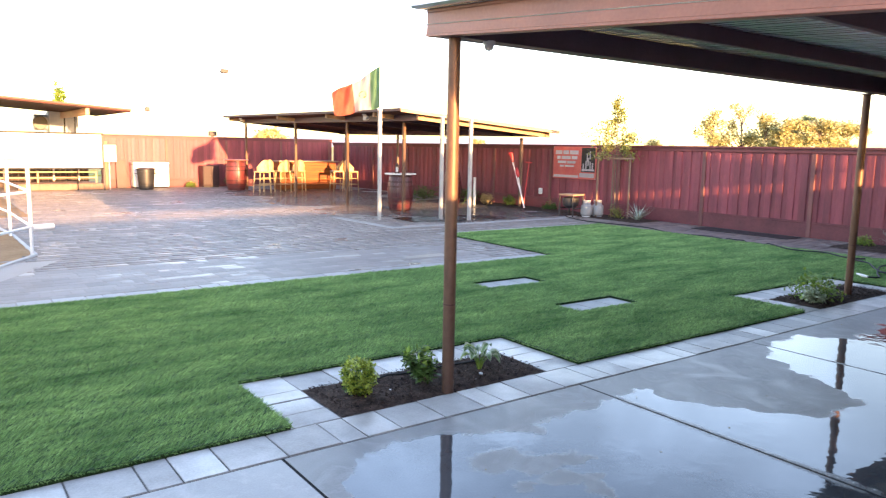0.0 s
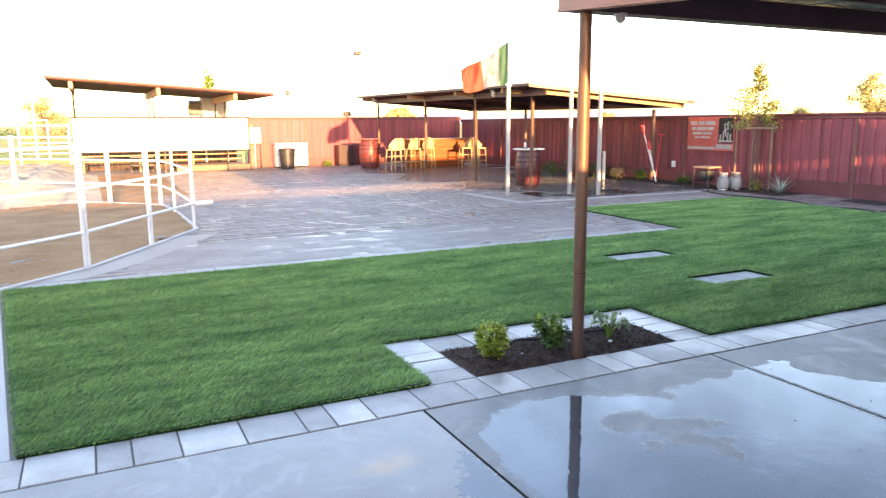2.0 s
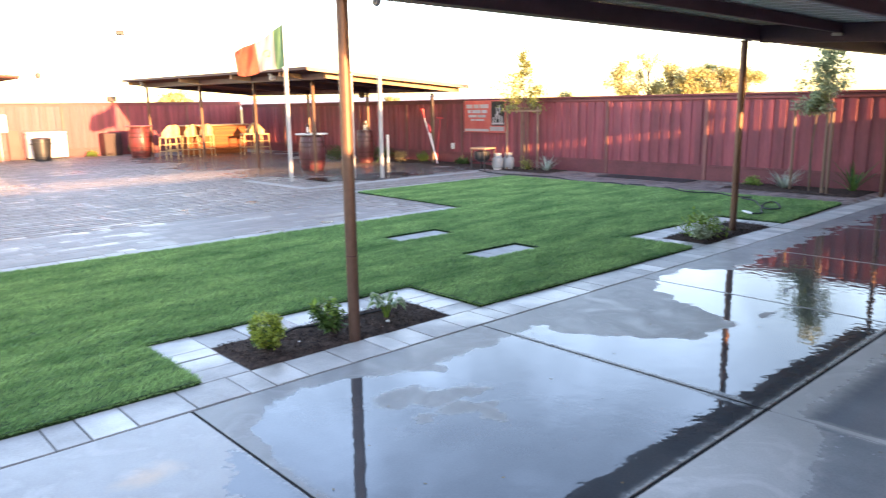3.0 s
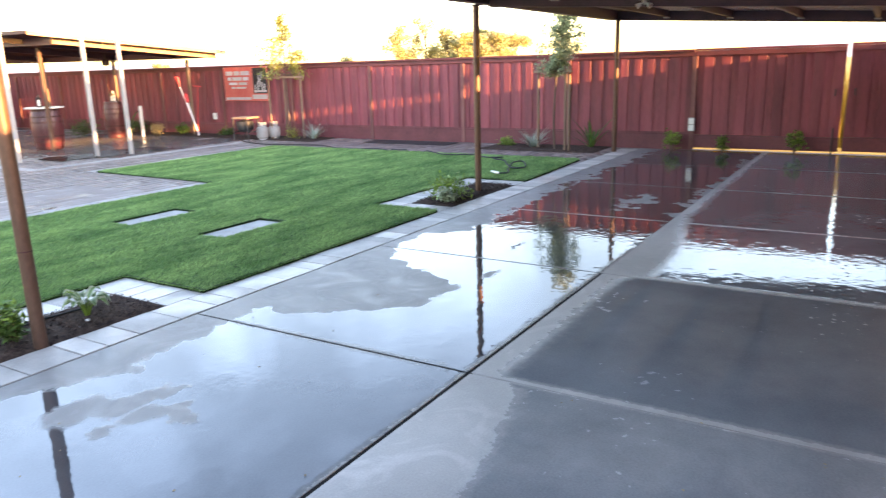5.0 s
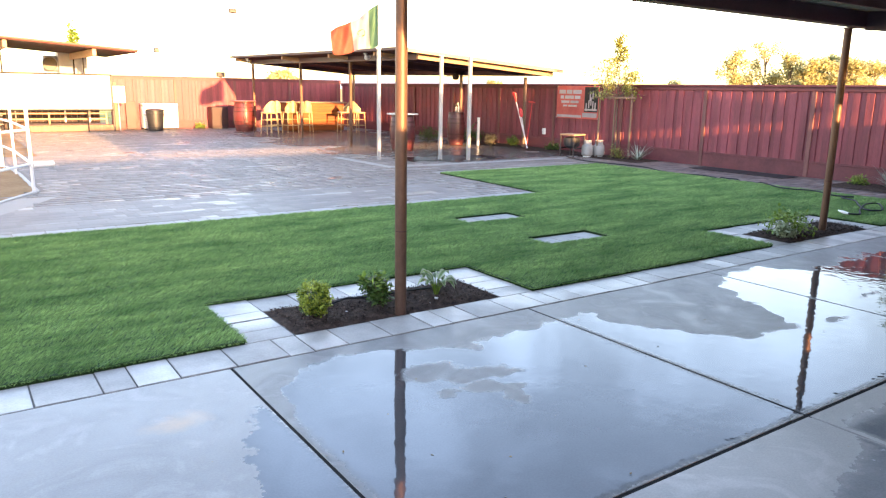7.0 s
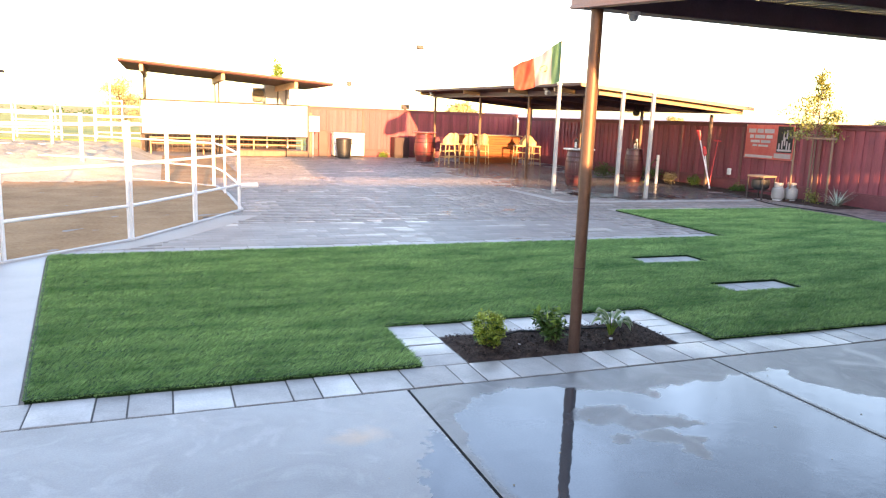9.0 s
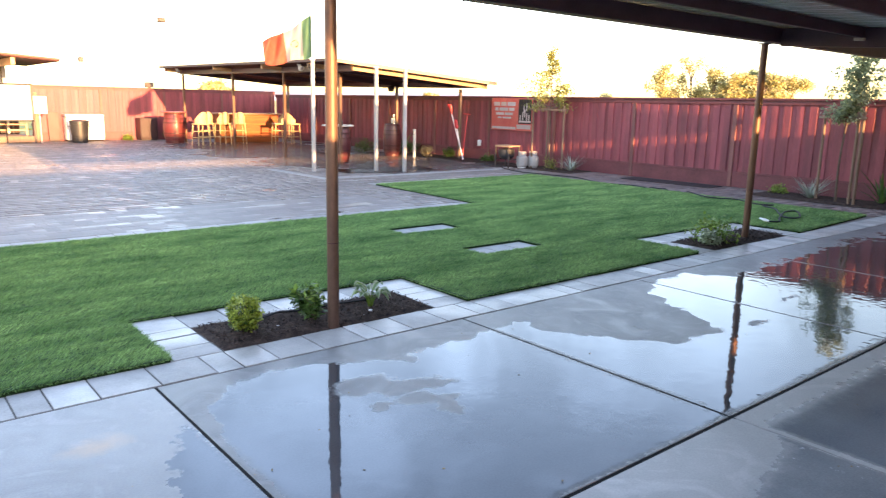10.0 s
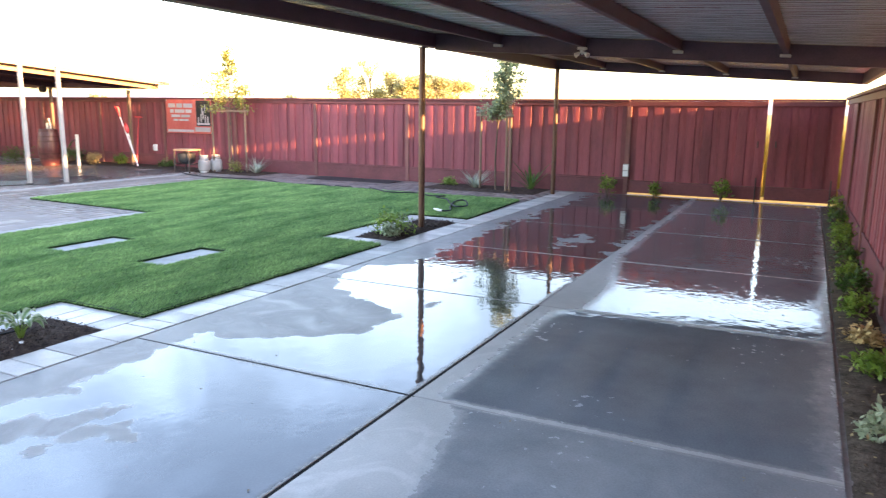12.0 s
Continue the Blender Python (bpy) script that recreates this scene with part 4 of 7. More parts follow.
def build_paver_field():
    """The large grey paver court behind the lawn and the brown strip beside it."""
    court = thing("paver_court", pose(0, 0, 0), "large court of mixed grey concrete pavers, partly wet", "paving", kind="structure")
    rng = random.Random(11)
    near, rest = [], []
    y, row = 10.67, 0
    while y < 31.2:
        d = (0.155, 0.235)[row % 2]
        left = curb_x(y + d / 2) + (0.55 if y < 13.5 else 0.10) if y < 18.4 else (3.5 if y < 20.5 else 4.2)
        right = 10.72 if y < 13.85 else 17.22
        x = left - rng.uniform(0, 0.1)
        while x < right - 0.05:
            w = min(rng.choice((0.155, 0.235, 0.315)), right - x)
            item = (max(x, left) + 0.003, x + w - 0.003, y + 0.003, y + d - 0.003)
            if item[1] - item[0] > 0.03:
                (near if y < 12.4 and 2.2 < x < 9.5 else rest).append(item)
            x += w
        y += d
        row += 1
    shared = {}
    for a, b, c, d in near[:300]:
        key = (round(b - a, 2), round(d - c, 2))
        if key not in shared:
            shared[key] = paver_mesh("paver", *key, PAVER_GREY)
        piece("paver", shared[key], court, pose((a + b) / 2, (c + d) / 2, rng.uniform(-0.0008, 0.0008), rng.uniform(-0.15, 0.15), rng.uniform(-0.15, 0.15)))
    v, f = [], []
    for k, (a, b, c, d) in enumerate(near[300:] + rest):
        v += chamfered(a, b, c, d, rng.uniform(-0.0008, 0.0008), c=0.0015)
        f.append(PAVER_FACES + 8 * k)
    ob = new("pavers", fast_mesh("pavers", v, np.concatenate(f), PAVER_GREY))
    ob.parent = court
    tagged(ob, kind="stuff")
    bm = bmesh.new()
    box(bm, 1.0, 10.72, 10.66, 13.86, -0.1, -0.0026)
    part("joint_fill", bm, JOINT_SAND, court)
    bm = bmesh.new()
    box(bm, 3.55, 17.22, 13.862, 31.2, -0.1, -0.0026)
    part("joint_fill", bm, JOINT_SAND, court)
    # brown pavers between lawn and fence
    strip = thing("paver_strip", pose(0, 0, 0), "narrow strip of damp brown pavers between lawn and fence", "paving", kind="structure")
    v, f, k, x, row = [], [], 0, 15.24, 0
    while x < 17.2:
        y = 5.83 + 0.1 * (row % 2)
        while y < 13.8:
            d = rng.choice((0.155, 0.235, 0.315))
            if not (x > 16.2 and 6.0 < y < 8.6):
                v += chamfered(x + 0.004, x + 0.19, y + 0.004, min(y + d, 13.85) - 0.004, rng.uniform(-0.005, 0.002))
                f.append(PAVER_FACES + 8 * k)
                k += 1
            y += d
        x += 0.195
        row += 1
    ob = new("pavers", fast_mesh("pavers", v, np.concatenate(f), PAVER_BROWN))
    ob.parent = strip
    tagged(ob, kind="stuff")
    soil_patch("tree_bed_soil", 16.25, 17.38, 6.05, 8.6, 0.030, 41, "dark soil of a small tree bed at the fence")
    soil_patch("tree_bed_soil", 16.35, 17.38, 13.3, 16.0, 0.030, 42, "dark soil of a small tree bed at the fence")
    soil_patch("fence_bed_soil", 16.5, 17.38, 16.1, 21.5, 0.030, 43, "dark soil border at the foot of the fence")
    # low pale edging of the arena
    bm = bmesh.new()
    for (x0, y0), (x1, y1) in zip(CURB, CURB[1:]):
        a = math.atan2(y1 - y0, x1 - x0)
        box(bm, 0, math.hypot(x1 - x0, y1 - y0), -0.03, 0.03, -0.1, 0.024, 0.008, pose(x0, y0, 0, rz=math.degrees(a)))
    tagged(part("arena_curb", bm, WALKWAY), "low pale concrete curb round the arena", "curb", kind="structure")
    edge = slab_bm([(1.05, 10.665), (1.95, 11.35), (2.80, 12.82), (3.20, 13.55), (3.78, 13.55), (3.38, 12.82), (2.52, 11.40), (1.86, 10.665)], -0.1, 0.0005)
    tagged(part("curb_walkway", edge, WALK_GREY), "smooth pale concrete strip along the arena curb", "walkway", kind="structure")
    # pale concrete band in front of the white posts
    bm = slab_bm([(10.35, 14.95), (15.6, 14.95), (16.5, 15.3), (16.5, 15.50), (15.5, 15.15), (10.55, 15.15), (10.5, 17.6), (10.3, 17.6)], -0.1, 0.006)
    tagged(part("concrete_band", bm, WALKWAY), "pale smooth concrete band in the paving", "paving", kind="structure")


# ---- patio cover ----
def build_patio_cover():
    cover = thing("patio_cover", pose(0, 0, 0), "red-brown painted steel patio cover with corrugated roof", "patio cover")
    tilt = pose(0, 5.85, 2.47, 3.43)
    x0, x1, ylow = 5.06, 16.80, -5.42

    def beam(name, a, b, c, d, e, f, material, parent=None):
        bm = bmesh.new()
        box(bm, a, b, c, d, e, f, 0.004, tilt)
        return part(name, bm, material, parent or cover)

    def deepening(name, a, b, e, f, material, parent, fall):
        """A board along the slope whose height e to f sinks by fall towards the low end."""
        bm = bmesh.new()
        box(bm, a, b, ylow, 0.16, e, f, 0.003)
        for v in bm.verts:
            v.co.z -= fall * (0.16 - v.co.y) / (0.16 - ylow) * min(1.0, max(0.0, (0.178 - v.co.z) / 0.06))
        bmesh.ops.transform(bm, matrix=tilt, verts=bm.verts)
        return part(name, bm, material, parent)
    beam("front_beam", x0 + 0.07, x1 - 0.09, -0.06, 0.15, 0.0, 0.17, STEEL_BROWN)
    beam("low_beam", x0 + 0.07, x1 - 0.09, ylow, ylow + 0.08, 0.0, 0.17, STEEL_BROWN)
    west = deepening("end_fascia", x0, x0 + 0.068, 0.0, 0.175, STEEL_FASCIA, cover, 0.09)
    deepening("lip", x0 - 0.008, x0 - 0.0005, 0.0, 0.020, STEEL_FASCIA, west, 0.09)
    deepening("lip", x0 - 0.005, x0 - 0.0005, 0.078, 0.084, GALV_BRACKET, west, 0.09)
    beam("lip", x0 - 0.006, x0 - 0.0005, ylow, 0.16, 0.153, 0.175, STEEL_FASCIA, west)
    beam("closure_strip", x0 - 0.12, x1 + 0.05, ylow - 0.045, ylow - 0.030, 0.150, 0.2085, STEEL_BROWN)
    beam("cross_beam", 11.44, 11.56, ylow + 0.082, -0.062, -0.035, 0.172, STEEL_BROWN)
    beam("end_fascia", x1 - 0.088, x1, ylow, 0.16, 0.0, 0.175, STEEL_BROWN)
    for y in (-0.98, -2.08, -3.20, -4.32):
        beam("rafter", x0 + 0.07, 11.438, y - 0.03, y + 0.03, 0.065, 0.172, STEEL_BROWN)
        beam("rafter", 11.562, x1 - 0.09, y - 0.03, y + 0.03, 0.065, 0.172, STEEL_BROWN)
        for xb in (11.375, 11.565):
            beam("bracket", xb, xb + 0.06, y - 0.055, y + 0.055, 0.030, 0.063, GALV_BRACKET)
        beam("bracket", x1 - 0.15, x1 - 0.09, y - 0.05, y + 0.05, 0.040, 0.063, GALV_BRACKET)
    # ribbed metal sheet with its ribs across the rafters
    shape = [(0.0, 0), (0.012, 0.030), (0.042, 0.030), (0.054, 0), (0.135, 0), (0.141, 0.006), (0.155, 0.006), (0.161, 0), (0.216, 0), (0.222, 0.006), (0.236, 0.006), (0.242, 0)]
    xs = np.array([4.90 + 0.305 * k + u for k in range(39) for u, _ in shape] + [16.83, 16.86])
    prof = 0.178 + np.array([v for k in range(39) for _, v in shape] + [0, 0])
    yy = np.linspace(ylow - 0.06, 0.20, 5)
    sag = np.random.default_rng(2).normal(0, 0.0015, (len(yy), len(xs) // 24 + 2)).repeat(24, 1)[:, :len(xs)]
    pts = np.array([[(x, y, z + s) for x, z, s in zip(xs, prof, srow)] for y, srow in zip(yy, sag)]).reshape(-1, 3)
    top = pts + (0, 0, 0.003)
    n = len(xs)
    idx = np.arange(len(pts)).reshape(len(yy), n)
    f = np.stack([idx[:-1, :-1], idx[1:, :-1], idx[1:, 1:], idx[:-1, 1:]], -1).reshape(-1, 4)
    allp = np.concatenate([pts, top])
    allp = allp @ np.array(tilt.to_3x3()).T + np.array(tilt.translation)
    ob = new("corrugated_sheet", fast_mesh("corrugated_sheet", allp, np.concatenate([f, f[:, ::-1] + len(pts)]), GALV))
    ob.parent = cover
    tagged(ob, "grey galvanised corrugated roof sheet")
    for k, (x, y, z) in enumerate(((5.17, 5.83, 2.47), (11.48, 6.00, 2.47), (16.66, 5.77, 2.47), (11.5, 0.52, 2.16), (5.2, 0.75, 2.16))):
        bm = bmesh.new()
        tube(bm, [(x, y, -0.03), (x, y, z)], 0.044, 16)
        post = part("post", bm, POST_STEEL, cover, smooth=True)
        if k < 3:
            bm = bmesh.new()
            box(bm, x - 0.075, x + 0.075, y - 0.06, y + 0.06, z - 0.006, z + 0.004, 0.002)
            part("top_plate", bm, STEEL_BROWN, post)
            bm = bmesh.new()
            tube(bm, [(x, y, 0.64), (x, y, 0.648)], 0.0455, 16)
            part("wire_tie", bm, HOOP, post)


def flood_light(m, group="twin flood lights"):
    """A twin-head flood light, its base flat against the local +z side."""
    f = thing("flood_light", m, "white twin-head flood light fixed under a roof", "flood light", group)
    bm = bmesh.new()
    lathe(bm, [(0.055, 0.0), (0.06, -0.012), (0.05, -0.035), (0.02, -0.05)], 20)
    part("base", bm, WHITE_PLASTIC, f, smooth=True)
    for sx in (-1, 1):
        bm = bmesh.new()
        way = Vector((sx * 0.8, 0.35, -0.5)).normalized()
        p = Vector((sx * 0.03, 0, -0.04))
        tube(bm, [p, p + way * 0.045, p + way * 0.05, p + way * 0.11, p + way * 0.16, p + way * 0.162], [0.016, 0.018, 0.034, 0.048, 0.062, 0.05], 16)
        head = part("lamp_head", bm, WHITE_PLASTIC, f, smooth=True)
        bm = bmesh.new()
        tube(bm, [p + way * 0.10, p + way * 0.159, p + way * 0.168], [0.01, 0.045, 0.03], 16)
        part("lens", bm, GALV_BRACKET, head, smooth=True)
    bm = bmesh.new()
    lathe(bm, [(0.022, -0.05), (0.026, -0.07), (0.018, -0.095)], 14)
    part("sensor", bm, WHITE_PLASTIC, f, smooth=True)
    return f


build_ground()
build_lawn()
build_house_wall()
build_slabs()
build_fences()
build_patio_cover()
flood_light(pose(11.41, 3.77, 2.372, 3.4, 0, 90) @ Matrix.Diagonal((0.5, 0.5, 0.55, 1)))
cam_dome = thing("dome_camera", pose(5.46, 5.82, 2.47), "small white dome camera under the front beam", "security camera")
bm = bmesh.new()
lathe(bm, [(0.045, 0.0), (0.045, -0.02), (0.036, -0.022)], 18)
part("base", bm, WHITE_PLASTIC, cam_dome, smooth=True)
bm = bmesh.new()
lathe(bm, [(0.036, -0.02), (0.034, -0.045), (0.02, -0.062), (0.004, -0.067)], 18)
part("dome", bm, WHITE_PLASTIC, cam_dome, smooth=True)


# ---- canopy with the bar ----
def build_bar_canopy():
    can = thing("bar_canopy", pose(0, 0, 0), "brown flat-roofed timber and steel canopy over an outdoor bar", "canopy")
    # the roof falls towards the fence and rises a little to the back
    h = lambda x, y: 2.66 - 0.072 * (x - 11.7) + 0.010 * (y - 16.8)  # noqa: E731
    x0, x1, y0, y1 = 11.70, 17.05, 16.75, 29.2

    def sloped(bm, a, b, c, d, lo, hi):
        vs = [bm.verts.new((x, y, h(x, y) + z)) for z in (lo, hi) for x, y in ((a, c), (b, c), (b, d), (a, d))]
        for q in ((3, 2, 1, 0), (4, 5, 6, 7), (0, 1, 5, 4), (1, 2, 6, 5), (2, 3, 7, 6), (3, 0, 4, 7)):
            bm.faces.new([vs[i] for i in q])
        return bm
    for k in range(9):
        a, b = y0 + (y1 - y0) * k / 9, y0 + (y1 - y0) * (k + 1) / 9
        part("roof_panel", sloped(bmesh.new(), x0, x1, a + 0.003, b - 0.003, -0.055, -0.004), ROOF_BROWN, can)
    part("fascia", sloped(bmesh.new(), x0 - 0.03, x0 - 0.002, y0 - 0.03, y1, -0.058, 0.012), FASCIA_BROWN, can)
    part("fascia", sloped(bmesh.new(), x0, x1, y0 - 0.032, y0 - 0.002, -0.075, 0.012), WOOD_TIMBER, can)
    for x in (12.45, 16.60):
        part("beam", sloped(bmesh.new(), x - 0.05, x + 0.05, y0 + 0.36, y1 - 0.1, -0.205, -0.057), STEEL_BROWN, can)
    part("front_beam", sloped(bmesh.new(), x0 + 0.7, x1 - 0.1, y0 + 0.26, y0 + 0.35, -0.19, -0.057), WOOD_TIMBER, can)
    for y in (18.20, 20.9, 24.4, 28.9):
        part("cross_beam", sloped(bmesh.new(), 12.502, 16.548, y - 0.045, y + 0.045, -0.19, -0.057), STEEL_BROWN, can)
        part("beam_tail", sloped(bmesh.new(), 11.80, 12.398, y - 0.045, y + 0.045, -0.165, -0.057), WOOD_TIMBER, can)
    for x, y in ((12.45, 28.9), (12.45, 24.4), (12.5, 20.9), (12.75, 18.2), (16.95, 18.2), (16.6, 21.0), (16.6, 24.6), (16.6, 28.6)):
        bm = bmesh.new()
        box(bm, x - 0.038, x + 0.038, y - 0.038, y + 0.038, -0.03, h(x, y) - 0.21, 0.006)
        part("post", bm, POST_STEEL if x < 16 else WOOD_STAKE, can)
    for p in ((11.98, 28.2), (11.98, 19.0)):
        flood_light(pose(*p, h(*p) - 0.057, rz=-110), "canopy flood lights")
    # ceiling fan
    fan = thing("ceiling_fan", pose(15.95, 20.4, h(15.95, 20.4) - 0.057), "dark ceiling fan hanging under the canopy", "fan")
    bm = bmesh.new()
    tube(bm, [(0, 0, 0), (0, 0, -0.16)], 0.018, 10)
    part("rod", bm, STEEL_DARK, fan)
    bm = bmesh.new()
    lathe(bm, [(0.05, -0.34), (0.10, -0.31), (0.11, -0.23), (0.08, -0.17), (0.03, -0.15)], 18)
    part("motor", bm, STEEL_DARK, fan, smooth=True)
    for k in range(4):
        bm = bmesh.new()
        box(bm, 0.09, 0.42, -0.05, 0.05, -0.235, -0.225, 0.003, pose(0, 0, 0, rz=90 * k + 20))
        part("blade", bm, STEEL_DARK, fan)


def build_white_posts():
    for k, (x, y, z) in enumerate(((11.05, 16.62, 2.58), (12.40, 15.98, 2.46), (13.02, 15.66, 2.44))):
        p = thing("white_post", pose(x, y, 0), "square white painted post standing in the paving", "post", group="white posts")
        bm = bmesh.new()
        box(bm, -0.038, 0.038, -0.038, 0.038, -0.02, z, 0.006)
        part("shaft", bm, POST_WHITE, p)
        bm = bmesh.new()
        box(bm, -0.048, 0.048, -0.048, 0.048, z, z + 0.022, 0.006)
        part("cap", bm, WHITE_PAINT, p)
    rug = bmesh.new()
    nx, ny = 40, 20
    grid = [[rug.verts.new((11.5 + 2.7 * i / nx, 15.75 + 1.0 * j / ny + 0.15 * math.sin(i * 0.3), 0.006 + 0.006 * math.sin(i * 0.9) * math.sin(j * 0.8) + 0.006)) for i in range(nx + 1)] for j in range(ny + 1)]
    for j in range(ny):
        for i in range(nx):
            rug.faces.new((grid[j][i], grid[j][i + 1], grid[j + 1][i + 1], grid[j + 1][i]))
    bmesh.ops.solidify(rug, geom=list(rug.faces), thickness=0.006)
    tagged(part("ground_tarp", rug, mat("dark_wet_tarp", (0.015, 0.012, 0.012), (0.05, 0.035, 0.03), 3, (0.12, 0.35), 0.3, 12), smooth=True), "dark wet tarp lying on the paving between white posts", "tarp")


def build_flag():
    """A striped flag on a thin pole above the first white post, blown to one side and folded."""
    f = thing("flag", pose(11.05, 16.62, 2.605), "green, white and red flag drooping in a light wind", "flag")
    bm = bmesh.new()
    tube(bm, [(0, 0, 0), (0, 0, 1.03)], 0.014, 10)
    pole = part("pole", bm, WHITE_PAINT, f, smooth=True)
    bm = bmesh.new()
    lathe(bm, [(0.012, 1.03), (0.024, 1.045), (0.022, 1.065), (0.006, 1.078)], 14)
    part("finial", bm, WHITE_PAINT, pole, smooth=True)
    away = Vector((-0.86, 0.50, 0))
    across = Vector((0.5, 0.86, 0))

    def at(u, v):
        """u along the fly, v down the hoist, both 0 to 1."""
        reach = 0.34 * u + 1.25 * u * u - 0.44 * u ** 3 - 0.10 * v * u
        wave = 0.34 * math.sin(2.6 * u) * (1 - 0.5 * u) + 0.12 * u * math.sin(15 * u + 3.0 * v) + 0.08 * u * math.sin(27 * u - 5 * v)
        z = 1.01 - 0.34 * u - 0.36 * u * u - (0.94 - 0.08 * u - 0.42 * u * u) * v + 0.06 * u * math.sin(8 * u + 4 * v)
        return away * reach + across * wave + Vector((0, 0, z))

    def band(name, u0, u1, material):
        bm = bmesh.new()
        nu, nv = 22, 26
        g = [[bm.verts.new(at(u0 + (u1 - u0) * i / nu, j / nv)) for j in range(nv + 1)] for i in range(nu + 1)]
        for i in range(nu):
            for j in range(nv):
                bm.faces.new((g[i][j], g[i + 1][j], g[i + 1][j + 1], g[i][j + 1]))
        bmesh.ops.solidify(bm, geom=list(bm.faces), thickness=0.003)
        return part(name, bm, material, f, smooth=True)
    band("green_band", 0.012, 0.34, FLAG_GREEN)
    white = band("white_band", 0.34, 0.67, FLAG_WHITE)
    band("red_band", 0.67, 1.0, FLAG_RED)
    bm = bmesh.new()
    ring = []
    for k in range(16):
        a = 2 * math.pi * k / 16
        ring.append(at(0.505 + 0.075 * math.cos(a), 0.5 + 0.13 * math.sin(a)))
    for side in (-0.006, 0.004):
        bm.faces.new([bm.verts.new(p - across * side) for p in ring])
    part("emblem", bm, EMBLEM, white)


def barrel(x, y, height, radius, label, top=None, top_mat=None, body=None):
    b = thing("barrel", pose(x, y, 0.004, rz=random.Random(x).uniform(0, 90)), label, "barrel", group="barrels")
    prof = [(radius * (0.80 + 0.20 * math.sin(math.pi * t)), height * t) for t in (k / 12 for k in range(13))]
    staves = 20
    for s in range(staves):
        bm = bmesh.new()
        a0, a1 = 2 * math.pi * s / staves, 2 * math.pi * (s + 1) / staves - 0.010
        cols = []
        for a in (a0, (a0 + a1) / 2, a1):
            cols.append([[bm.verts.new(((r - inset) * math.cos(a), (r - inset) * math.sin(a), z)) for inset in (0, 0.022)] for r, z in prof])
        for i in range(2):
            for j in range(12):
                for s2 in (0, 1):
                    q = (cols[i][j][s2], cols[i + 1][j][s2], cols[i + 1][j + 1][s2], cols[i][j + 1][s2])
                    bm.faces.new(q if s2 == 0 else q[::-1])
            for j in (0, 12):
                bm.faces.new((cols[i][j][0], cols[i][j][1], cols[i + 1][j][1], cols[i + 1][j][0]))
        for i in (0, 2):
            for j in range(12):
                bm.faces.new((cols[i][j][0], cols[i][j + 1][0], cols[i][j + 1][1], cols[i][j][1]))
        bmesh.ops.recalc_face_normals(bm, faces=bm.faces)
        part("stave", bm, body or BARREL, b)
    bm = bmesh.new()
    lathe(bm, [(radius * 0.80 - 0.02, height - 0.035), (radius * 0.80 - 0.02, height - 0.015)], 24)
    part("head", bm, BARREL, b)
    for t in (0.05, 0.20, 0.33, 0.67, 0.80, 0.95):
        bm = bmesh.new()
        r = radius * (0.80 + 0.20 * math.sin(math.pi * t))
        lathe(bm, [(r - 0.01, height * t - 0.022), (r + 0.004, height * t - 0.022), (r + 0.004, height * t + 0.022), (r - 0.01, height * t + 0.022)], 28)
        part("hoop", bm, HOOP, b, smooth=True)
    if top:
        bm = bmesh.new()
        lathe(bm, [(top - 0.01, height), (top, height + 0.008), (top, height + 0.030), (top - 0.01, height + 0.038)], 36)
        part("tabletop", bm, top_mat or WHITE_PLASTIC, b, "round red tabletop" if top_mat else "round pale tabletop", smooth=True)
    return b


def bottle(x, y, z, h, r, material, label):
    bm = bmesh.new()
    lathe(bm, [(r * 0.9, 0), (r, 0.01), (r, h * 0.55), (r * 0.75, h * 0.66), (r * 0.32, h * 0.78), (r * 0.30, h * 0.97), (r * 0.36, h)], 16)
    b = thing("bottle", pose(x, y, z), label, "bottle")
    part("glass_body", bm, material, b, smooth=True)
    bm = bmesh.new()
    lathe(bm, [(r * 0.38, h * 0.95), (r * 0.40, h * 1.03), (r * 0.3, h * 1.04)], 12)
    part("cap", bm, WHITE_PLASTIC, b, smooth=True)


def lantern(x, y, z):
    l = thing("lantern", pose(x, y, z), "small dark metal table lantern on a barrel", "lantern", group="table lanterns")
    bm = bmesh.new()
    lathe(bm, [(0.07, 0), (0.075, 0.012), (0.06, 0.03)], 16)
    part("base", bm, STEEL_DARK, l, smooth=True)
    for k in range(4):
        bm = bmesh.new()
        a = math.pi / 2 * k
        tube(bm, [(0.05 * math.cos(a), 0.05 * math.sin(a), 0.02), (0.05 * math.cos(a), 0.05 * math.sin(a), 0.19)], 0.006, 6)
        part("bar", bm, STEEL_DARK, l)
    bm = bmesh.new()
    lathe(bm, [(0.035, 0.03), (0.04, 0.10), (0.03, 0.18)], 14)
    part("candle", bm, WHITE_PLASTIC, l, smooth=True)
    bm = bmesh.new()
    lathe(bm, [(0.075, 0.19), (0.06, 0.22), (0.02, 0.27), (0.012, 0.30)], 16)
    part("hood", bm, STEEL_DARK, l, smooth=True)


